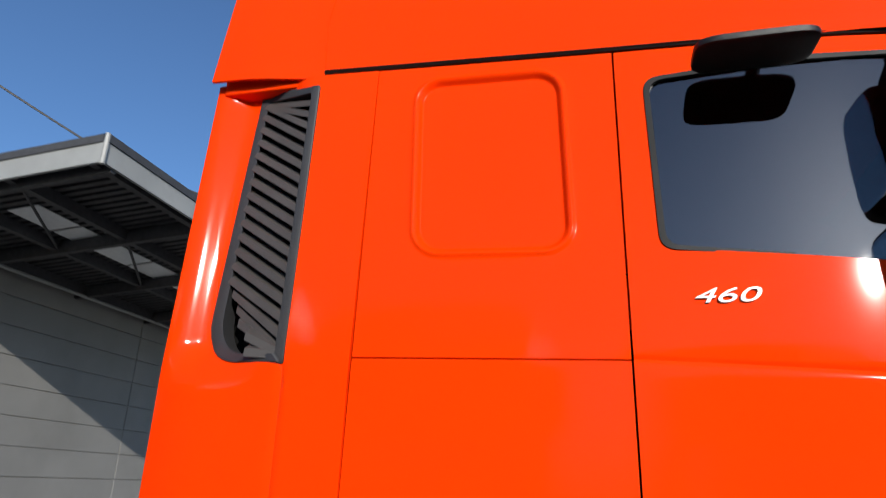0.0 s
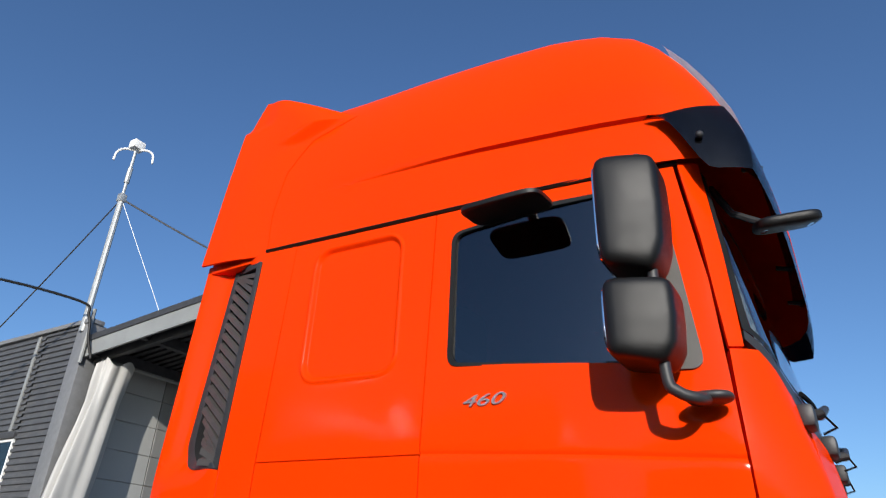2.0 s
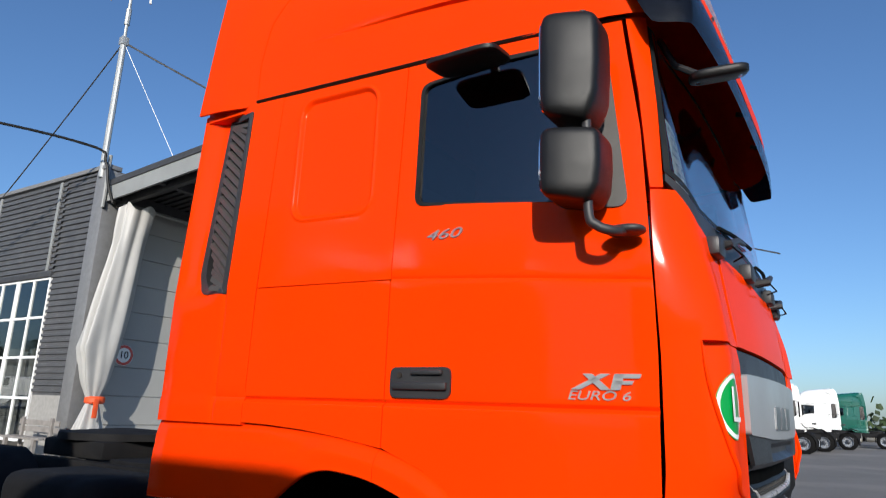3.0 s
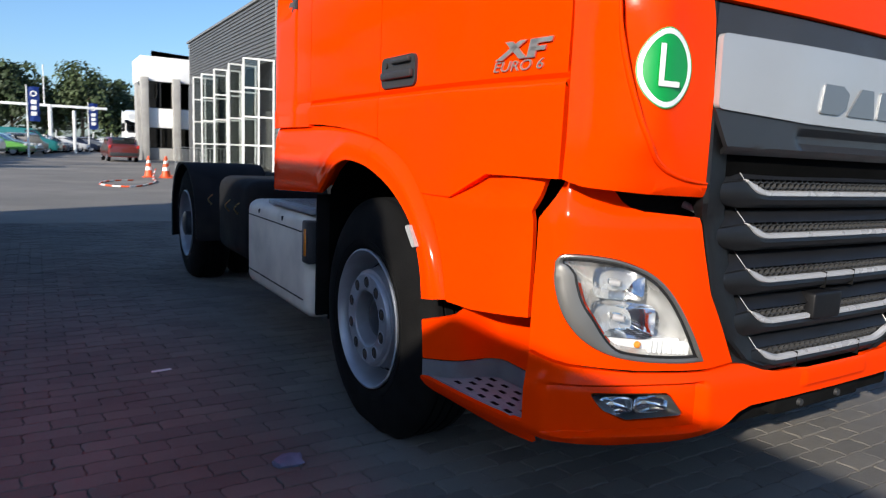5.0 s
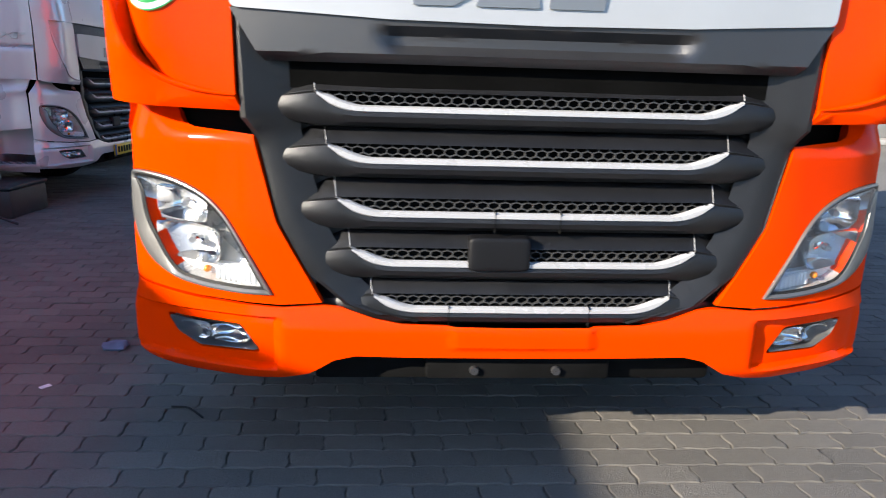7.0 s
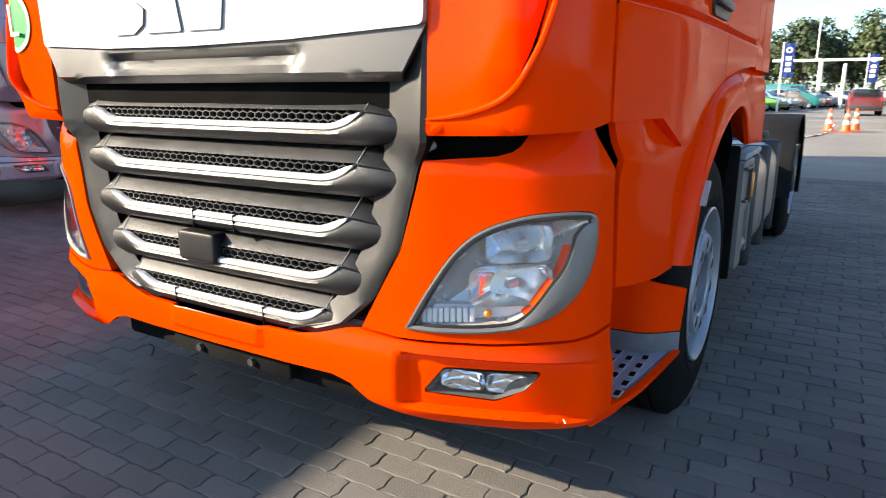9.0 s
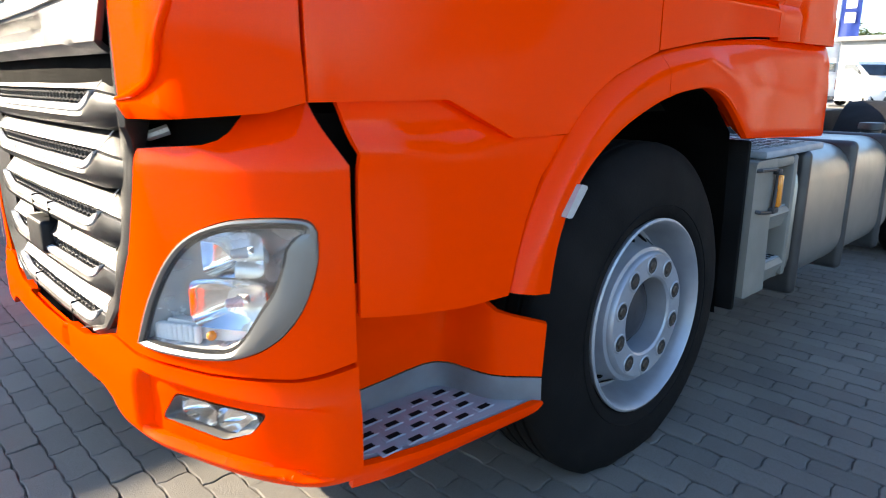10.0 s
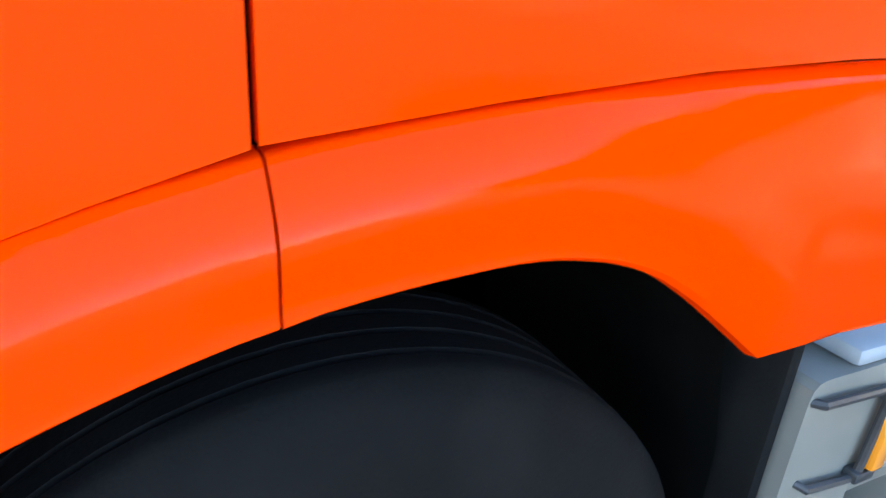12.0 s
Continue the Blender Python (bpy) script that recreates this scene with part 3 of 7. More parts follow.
def creases(sloped):
    """Cuts that let the side's creases be sharp: the level one, and on the door the sloping one."""
    out = [(0, z, 0, 1) for z in (1.405, 1.412, 1.418, 1.425, 1.432, 1.438, 1.445)]
    if sloped:
        out += [(UY(0.6), 1.8628 + d, -0.064, 1.0) for d in (-0.014, -0.007, 0, 0.007, 0.014)]
    return out


def side_skin(sg):
    def skin(u, z):
        x, y = CAB.at(u)
        o = inset_relief(y, z) if 1.4 < y < 2.16 and z > 2.0 else 0.0
        o += 0.006 * smoothstep(1.43, 1.405, z) - 0.014 * math.exp(-((z - 1.425) / 0.008) ** 2) * smoothstep(2.42, 2.38, y)
        if y < 1.4:
            o -= 0.006 * math.exp(-((z - (1.85 + 0.064 * (y - 0.4))) / 0.007) ** 2)
        if y > 2.16:
            o -= 0.9 * max(0, y - 2.62) ** 2 + 0.008 * math.exp(-((y - 2.375) / 0.008) ** 2) * smoothstep(1.95, 1.9, z)
            o -= 0.078 * smoothstep(2.40, 2.60, y) * smoothstep(2.79, 2.655, y) * smoothstep(1.84, 2.0, z) * smoothstep(2.97, 2.9, z)
        return cab_point(u, z, o)
    return lambda u, z: skin(sg * u, z)


J_EDGE = [(1.105, 1.652), (1.102, 1.56), (1.09, 1.46), (1.072, 1.37), (1.048, 1.29), (1.01, 1.228), (0.955, 1.188), (0.89, 1.166), (0.83, 1.154), (0.775, 1.148)]


def corner_skin(sg, field=False):
    """Front corner panel; its field sinks towards the J-shaped edge that runs round the sign."""
    def skin(u, z):
        p = cab_point(sg * u, z)
        x = abs(p.x)
        if field:
            o = -0.004 - 0.036 * smoothstep(0.94, 1.09, x + 0.25 * max(0, 1.36 - z)) * smoothstep(0.78, 0.95, x) * smoothstep(1.13, 1.24, z + 0.1 * (x - 0.9))
        else:
            o = -0.02 * smoothstep(1.13, 1.105, z)
            if z > 1.655:
                o += 0.004 * smoothstep(1.655, 1.70, z) * smoothstep(1.0, 1.1, x)
        swell = 0.036 * math.exp(-((x - 1.045) / 0.085) ** 2) * smoothstep(1.13, 1.27, z) * smoothstep(2.1, 1.75, z)
        return cab_point(sg * u, z, o) - Vector((0, swell, 0))
    return skin


def offset(outline, d):
    """A closed outline moved inwards by d, or by d(point)."""
    out, m = [], len(outline)
    area = sum(outline[i - 1].x * outline[i].y - outline[i].x * outline[i - 1].y for i in range(m))
    for i, p in enumerate(outline):
        t = (outline[(i + 1) % m] - outline[i - 1]).normalized()
        out.append(p + Vector((-t.y, t.x)) * (d(p) if callable(d) else d) * (1 if area > 0 else -1))
    return out


def lens_outline(grow=0.0):
    """The headlamp seen from the front, in (u, z) of the bumper: two bowed sides between two sharp corners."""
    one = spline([(BX(x), z, 0) for x, z in ((1.136, 0.905), (1.129, 0.922), (1.11, 0.928), (1.05, 0.926), (0.975, 0.913), (0.89, 0.878), (0.825, 0.82), (0.765, 0.727), (0.7, 0.612))], 5)
    two = spline([(BX(x), z, 0) for x, z in ((0.7, 0.612), (0.80, 0.612), (0.905, 0.620), (1.0, 0.642), (1.072, 0.688), (1.115, 0.755), (1.134, 0.84), (1.136, 0.905))], 5)
    return offset([Vector((p.x, p.y)) for p in one[:-1] + two[:-1]], -grow)


def mirrored(outline, sg):
    return outline if sg > 0 else list(reversed([Vector((-p[0], p[1])) for p in outline]))


ARCH_TOP = [(0.842, 0.705), (0.89, 0.85), (0.952, 0.965), (1.045, 1.08), (1.17, 1.175), (1.4, 1.25), (1.72, 1.294), (2.05, 1.314), (2.4, 1.318), (2.795, 1.318)]
ARCH_LOW = [(0.942, 0.69), (0.965, 0.81), (1.02, 0.93), (1.11, 1.015), (1.236, 1.082), (1.412, 1.138), (1.585, 1.16), (1.68, 1.153), (1.75, 1.13), (1.81, 1.094), (1.87, 1.05), (1.935, 1.0), (2.2, 0.99), (2.5, 0.975), (2.795, 0.962)]


def wheel_arch(truck, sg):
    edge = spline([(0, *p) for p in ARCH_TOP], 8)
    low = spline([(0, *p) for p in ARCH_LOW[:12]], 6)
    low += [low[-1].lerp(Vector((0, *ARCH_LOW[-1])), k / 10) for k in range(1, 11)]
    seam = 1.41 if sg > 0 else 1.396
    low = [p for p in low if abs(p.y - seam) > 0.006]
    cut = next(i for i, p in enumerate(low) if p.y > seam)
    low.insert(cut, low[cut - 1].lerp(low[cut], (seam - low[cut - 1].y) / (low[cut].y - low[cut - 1].y)))
    ty = [float(np.interp(p.y, [0.942, 0.965, 1.02, 1.11, 1.24, seam, 1.64, 1.80, 1.935, 2.795], [0.842, 0.89, 0.952, 1.045, 1.185, seam, 1.68, 1.93, 2.13, 2.795])) for p in low]
    top = [Vector((0, y, float(np.interp(y, [p.y for p in edge], [p.z for p in edge])))) for y in ty]
    prof = [(0.0, 1.224, 0.0), (0.02, 1.231, 0.0)] + [(t, 1.231 + 0.037 * math.sin(min(1, t / 0.55) * math.pi / 2), 0) for t in (0.12, 0.22, 0.32, 0.42, 0.5, 0.6, 0.7, 0.8, 0.9)] + [(0.97, 1.27, 0), (1.0, 1.266, 0.0), (1.01, 1.25, 0), (0.9, 1.2, 0), (0.4, 1.18, 0), (0.0, 1.2, 0)]
    rows = []
    for i, (a, b) in enumerate(zip(top, low)):
        w = smoothstep(1.75, 2.05, b.y)
        row = []
        for j, (t, x, _) in enumerate(prof):
            p = a.lerp(b, t)
            xx = x - 0.012 * w * (1 if 3 < j < 13 else 0.4) * smoothstep(1.9, 2.3, p.y) - 0.012 * smoothstep(1.1, 0.8, a.y)
            d = math.hypot((p.y - 1.66) / 0.36, (p.z - 0.96) / 0.262)
            if p.y > 1.66 and j < 13:
                xx -= 0.012 * smoothstep(0.96, 1.1, d) * smoothstep(1.64, 1.8, p.y)
            if p.y > 2.6:
                xx -= 0.9 * (p.y - 2.62) ** 2 if p.y > 2.62 else 0
            row.append((sg * xx, p.y, p.z))
        rows.append(row)
    for name, rr in (("front_wheel_arch_panel", rows[: cut + 1]), ("rear_wheel_arch_panel", rows[cut:])):
        if name.startswith("rear"):
            rr = [[Vector(p) + Vector((0, 0.003, 0)) for p in rr[0]]] + rr[1:]
        bm = bmesh.new()
        grid(bm, rr, close=True, ends=True)
        part(name, bm, ORANGE, truck)
    # liner takes the cavity black, so the arch's shade is in its colour
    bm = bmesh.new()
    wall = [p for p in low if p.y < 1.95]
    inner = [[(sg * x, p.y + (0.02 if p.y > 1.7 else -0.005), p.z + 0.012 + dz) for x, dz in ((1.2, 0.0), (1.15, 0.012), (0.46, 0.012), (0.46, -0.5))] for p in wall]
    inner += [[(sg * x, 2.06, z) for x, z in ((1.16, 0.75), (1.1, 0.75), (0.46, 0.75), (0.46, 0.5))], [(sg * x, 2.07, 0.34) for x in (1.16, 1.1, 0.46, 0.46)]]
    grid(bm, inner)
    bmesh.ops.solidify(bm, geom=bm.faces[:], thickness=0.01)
    part("wheel_arch_liner", bm, SHADE_BLACK, truck, "black ribbed plastic wheel arch liner, darkened for the shade inside")
    bm = bmesh.new()
    ol = rounded([(0, 0), (0.026, -0.004), (0.086, 0.066), (0.056, 0.074)], 0.006, 2)
    rows = [[(sg * x, 0.965 + v[0], 0.872 + v[1]) for v in ol] for x in (1.24, 1.27, 1.276)]
    grid(bm, rows, close=True, ends=True)
    part("side_marker_lamp", bm, CLEAR_LENS, truck, "small clear side marker lamp on the arch")


LENS_WHITE = material("white_lamp_lens", (0.78, 0.79, 0.79), 0.2, coat=0.5, var=0.05, scale=6)
CLEAR_LENS = material("clear_moulded_lens", (0.36, 0.37, 0.37), 0.15, coat=0.6, var=0.1, scale=40, bump=0.01, bump_scale=300)


def door(truck, sg):
    yd = 1.403 if sg > 0 else 1.389
    bottom = [(0.365, 1.145), (0.66, 1.145), (0.84, 1.06), (1.035, 1.06), (1.10, 1.125), (1.2, 1.19), (1.3, 1.225), (yd, 1.257)]
    outer = [(UY(y), z) for y, z in bottom] + [(UY(y), rail_z(y) - 0.012) for y in (yd, 1.2, 1.0, 0.8, 0.6, 0.42)] + [(UY(0.365), 2.4), (UY(0.358), 1.8)]
    win = rounded([(UY(0.455), 2.125), (UY(1.295), 2.215), (UY(1.305), 2.765), (UY(0.9), 2.795), (UY(0.515), 2.795)], [0.06, 0.05, 0.05, 0.0, 0.06])
    d = part("door", sheet(outer, [win], side_skin(sg), 0.03, 0.045, 0.045, creases(True)), ORANGE, truck, "bright orange painted cab door with a side window")
    skin = side_skin(sg)

    def ring(g0, g1, o0, o1):
        c = Vector((UY(0.88), 2.47))
        rows = []
        for p in win:
            w = (p - c).normalized()
            row = []
            for g, o in ((g0, o0), (g0, o1), (g1, o1), (g1, o0)):
                q = p + w * g
                row.append(cab_point(sg * q.x, q.y, o))
            rows.append(row)
        bm = bmesh.new()
        grid(bm, rows + [rows[0]], close=True)
        return bm
    part("window_frame", ring(-0.013, 0.006, -0.012, 0.005), RAIL_BLACK, d, "black rubber window seal")
    part("window_pane", sheet([p for p in win], [], lambda u, z: cab_point(sg * u, z, -0.008), 0.004, 0.15, 0.15), PANE, d, "dark tinted side window glass")
    front = [(UY(0.425), 2.105), (UY(0.535), 2.115), (UY(0.575), 2.80), (UY(0.488), 2.805)]
    part("mirror_triangle", sheet(rounded(front, [0.08, 0.01, 0.01, 0.07]), [], lambda u, z: cab_point(sg * u, z, 0.009), 0.014, 0.03, 0.1), GREY_TRIM, d, "grey plastic fillet at the front of the window")
    bar = [(UY(0.535), 2.13), (UY(0.575), 2.135), (UY(0.615), 2.79), (UY(0.575), 2.79)]
    part("window_divider", sheet(bar, [], lambda u, z: cab_point(sg * u, z, 0.012), 0.016, 0.03, 0.1), RAIL_BLACK, d, "black upright divider of the side window")
    # handle
    h = rounded([(UY(1.09), 1.445), (UY(1.36), 1.445), (UY(1.36), 1.56), (UY(1.09), 1.56)], 0.03)
    hh = part("door_handle", sheet(h, [], lambda u, z: cab_point(sg * u, z, 0.010), 0.02, 0.06, 0.06), BLACK_PLASTIC, d, "black recessed door handle")
    bm = bmesh.new()
    for z0, z1, y0, y1 in ((1.475, 1.505, 1.10, 1.345), (1.53, 1.55, 1.12, 1.26)):
        a, b = cab_point(sg * UY((y0 + y1) / 2), 1.5, 0.016), 0
        box(bm, a.x - 0.012, a.x + 0.012, y0, y1, z0, z1, 0.008)
    part("grip", bm, BLACK_PLASTIC, hh)
    bm = bmesh.new()
    a = cab_point(sg * UY(1.315), 1.53, 0.012)
    lathe(bm, [(0.0, sg * 0.004), (0.011, sg * 0.004), (0.011, -sg * 0.004)], a, "x", 14)
    part("lock", bm, NUT, hh)

    def badge(y, z):
        a, b = cab_point(sg * UY(y - 0.05), z, 0.004), cab_point(sg * UY(y + 0.05), z, 0.004)
        c = cab_point(sg * UY(y), z, 0.004)
        ex = (a - b).normalized() * (1 if sg < 0 else -1)
        ez = (cab_point(sg * UY(y), z + 0.05) - cab_point(sg * UY(y), z - 0.05)).normalized()
        return Matrix.Translation(c) @ Matrix((ex, ez, ex.cross(ez))).transposed().to_4x4()
    text_mesh("460", 0.056, 0.004, BADGE, d, "power_badge", badge(1.155, 2.072), 0.3, 1.9, "raised chrome number badge")
    text_mesh("EURO 6", 0.042, 0.003, BADGE, d, "emission_badge", badge(0.55, 1.467), 0.25, 1.45, "raised chrome lettering")
    bm = bmesh.new()
    mm = badge(0.54, 1.513)
    bars = [((-0.1, -0.026), (0.0, 0.026)), ((-0.06, 0.026), (0.0, -0.026))]
    for (x0, y0), (x1, y1) in bars + [((0.03, -0.026), (0.045, 0.026))]:
        ol = [(x0, y0), (x0 + 0.032, y0), (x1 + 0.032, y1), (x1, y1)]
        grid(bm, [[mm @ Vector((x, y, zz)) for x, y in ol] for zz in (0, 0.006)], close=True, ends=True)
    for y0, y1, x1 in ((0.012, 0.026, 0.125), (-0.008, 0.004, 0.1)):
        ol = [(0.045, y0), (x1, y0), (x1 + 0.006, y1), (0.048, y1)]
        grid(bm, [[mm @ Vector((x, y, zz)) for x, y in ol] for zz in (0, 0.006)], close=True, ends=True)
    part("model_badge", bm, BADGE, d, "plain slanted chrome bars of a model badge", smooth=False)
    return d


BADGE = material("dull_chrome_badge", (0.5, 0.49, 0.47), 0.32, metal=0.75, var=0.06)
GREY_TRIM = material("grey_window_trim", (0.075, 0.07, 0.065), 0.55, var=0.1, bump=0.003, bump_scale=900)


SLAT_GREY = material("weathered_slat_plastic", (0.055, 0.05, 0.047), 0.55, var=0.15, scale=9, bump=0.003, bump_scale=900)


def cab_side(truck, sg):
    door(truck, sg)
    yd = 1.409 if sg > 0 else 1.395
    top = [(UY(y), rail_z(y) - 0.012) for y in (2.158, 1.9, 1.6, yd)]
    part("rear_side_panel_upper", sheet([(UY(yd), 1.912), (UY(2.158), 1.928)] + top, [], side_skin(sg), 0.02, 0.03, 0.03, field_cuts(sg)), ORANGE, truck, "orange side panel with a pressed rounded field", angle=75)
    low = [(UY(y), float(np.interp(y, [p[0] for p in ARCH_TOP], [p[1] for p in ARCH_TOP])) + 0.008) for y in (yd, 1.6, 1.8, 2.0, 2.167)]
    part("rear_side_panel_lower", sheet(low + [(UY(2.158), 1.923), (UY(yd), 1.907)], [], side_skin(sg), 0.02, 0.05, 0.03, creases(False)), ORANGE, truck)
    vent = rounded([(UY(2.375), 1.915), (UY(2.375), 2.875), (UY(2.625), 2.915), (UY(2.672), 1.935)], [0.01, 0.012, 0.02, 0.15], 8)
    edge = [(UY(2.17), 1.312), (UY(2.79), 1.312), (UY(2.79), 2.0), (UY(2.785), 2.945), (UY(2.36), 2.925), (UY(2.161), 2.915)]
    part("corner_filler", boxm(sg * 0.98, sg * 1.165, 2.38, 2.76, 2.9, 3.0, 0.01), ORANGE, truck)
    part("intake_panel", sheet(edge, [vent], side_skin(sg), 0.03, 0.014, 0.03), ORANGE, truck, "orange cab corner panel round the air intake")
    v = thing_part("air_intake", truck, "black louvred air intake grille")
    c = Vector((UY(2.5), 2.4))
    rows = []
    skin = side_skin(sg)
    for p in vent:
        q = Vector((c.x + (p.x - c.x) * 0.82, c.y + (p.y - c.y) * 0.95))
        e = Vector((c.x + (p.x - c.x) * 1.05, c.y + (p.y - c.y) * 1.01))
        rows.append([skin(a.x, a.y) + Vector((sg * o, 0, 0)) for a, o in ((p, -0.05), (e, 0.002), (e, 0.006), (p, 0.009), (q, 0.006), (q, -0.06))])
    bm = bmesh.new()
    grid(bm, rows + [rows[0]], close=True)
    part("frame", bm, BLACK_PLASTIC, v)
    # near-black sheet in place of the shade behind the slats
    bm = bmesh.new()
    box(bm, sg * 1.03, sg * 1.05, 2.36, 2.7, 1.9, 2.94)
    part("backing", bm, SHADE_BLACK, v)
    for k in range(-1, 20):
        z = 1.90 + k * 0.052
        y1 = float(np.interp(z + 0.01, [1.9, 1.955, 2.12, 2.95], [2.5, 2.565, 2.645, 2.615]))
        zz = 0.085
        bm = bmesh.new()
        pa, pb = skin(UY(2.38), z), skin(UY(y1), z)
        rows = []
        for y, p, dz in ((2.38, pa, -zz), (y1, pb, zz)):
            top = max(1.925, min(z + dz, 2.86))
            rows.append([(p.x + sg * 0.003, y, top), (p.x - sg * 0.002, y, top + 0.026), (p.x - sg * 0.04, y, top + 0.05), (p.x - sg * 0.04, y, top + 0.03)])
        grid(bm, rows, close=True, ends=True)
        part("slat", bm, SLAT_GREY, v, smooth=False)
    # fender between bumper and arch
    fen = [(BY(0.458), 0.725), (BY(0.70), 0.70), (BY(0.835), 0.70)] + [(BY(y), z) for y, z in ((0.862, 0.79), (0.892, 0.87), (0.942, 0.965), (1.03, 1.056))] + [(BY(0.84), 1.066), (BY(0.66), 1.153), (BY(0.428), 1.153), (BY(0.466), 1.045)]

    def fender(u, z):
        p = bum_point(sg * u, min(z, 1.0))
        x, y = BUM.at(sg * u)
        o = -0.02 * smoothstep(1.035, 1.10, z) * smoothstep(0.95, 0.7, y) + (0.004 + 0.018 * smoothstep(1.0, 1.09, z)) * smoothstep(0.7, 0.44, y)
        return Vector((p.x + sg * o, p.y, z))
    part("lower_fender", sheet(fen, [], fender, 0.02, 0.04, 0.02), ORANGE, truck)
    wheel_arch(truck, sg)
    # step well with its perforated tread
    s = thing_part("cab_step", truck, "grey plastic boarding step with a perforated tread")
    bm = bmesh.new()
    ol = [(1.13, 0.44), (1.155, 0.50), (1.185, 0.62), (1.215, 0.92), (1.16, 0.862), (1.0, 0.835), (0.99, 0.6), (0.99, 0.44)]
    grid(bm, [[(sg * x, y, z) for x, y in ol] for z in (0.385, 0.405)], close=True, ends=True)
    for k in range(5):
        for j in range(4):
            y, x = 0.49 + k * 0.073 + (j % 2) * 0.03, 1.04 + j * 0.043
            box(bm, sg * (x - 0.012), sg * (x + 0.012), y - 0.028, y + 0.028, 0.4045, 0.4085, 0.003, None, 1)
    part("tread", bm, STEP_GREY, s)
    # near-black slabs on the tread stand in for shade in its holes
    slot = None
    for k in range(5):
        for j in range(4):
            y, x = 0.49 + k * 0.073 + (j % 2) * 0.03, 1.04 + j * 0.043
            if slot is None:
                hole = part("tread_hole", boxm(-0.008, 0.008, -0.017, 0.017, -0.0005, 0.0012), SHADE_BLACK, s, smooth=False)
                slot = hole.data
            else:
                hole = new("tread_hole", slot)
                hole.parent = s
            hole.location = (sg * x, y, 0.408)
    bm = bmesh.new()
    wall = spline([(sg * 0.99, 0.43, 0), (sg * 0.99, 0.62, 0), (sg * 0.992, 0.77, 0), (sg * 1.03, 0.826, 0), (sg * 1.15, 0.858, 0), (sg * 1.24, 0.945, 0)], 5)
    tops = [0.462, 0.466, 0.472, 0.472, 0.468, 0.465]
    rows = [[(p.x, p.y, 0.39), (p.x, p.y, float(np.interp(i, [0, 5, 10, 15, 20, 25], tops)))] for i, p in enumerate(wall)]
    grid(bm, rows)
    bmesh.ops.solidify(bm, geom=bm.faces[:], thickness=0.015)
    part("step_wall", bm, STEP_GREY, s)
    rows = []
    for i, p in enumerate(wall):
        d = (wall[min(i + 1, len(wall) - 1)] - wall[max(i - 1, 0)]).normalized()
        inw = Vector((-sg * abs(d.y), d.x * sg * (1 if d.y >= 0 else -1), 0)) * 0.02
        lo = float(np.interp(i, [0, 5, 10, 15, 20, 25], tops)) + 0.004
        hi = float(np.interp(i, [0, 5, 10, 15, 20, 25], [0.76, 0.75, 0.74, 0.72, 0.64, 0.61]))
        rows.append([(p.x, p.y, lo), (p.x + sg * 0.01, p.y, hi), (p.x + sg * 0.01 + inw.x, p.y + inw.y, hi), (p.x + inw.x, p.y + inw.y, lo)])
    bm = bmesh.new()
    grid(bm, rows, close=True, ends=True)
    part("step_back_panel", bm, ORANGE, truck)
    lip = [(BY(0.44), 0.325), (BY(0.93), 0.352), (BY(0.955), 0.404), (BY(0.44), 0.404)]
    part("step_lip", sheet(rounded(lip, [0, 0.03, 0.01, 0]), [], lambda u, z: bum_point(sg * u, z), 0.02, 0.05, 0.03), ORANGE, truck)


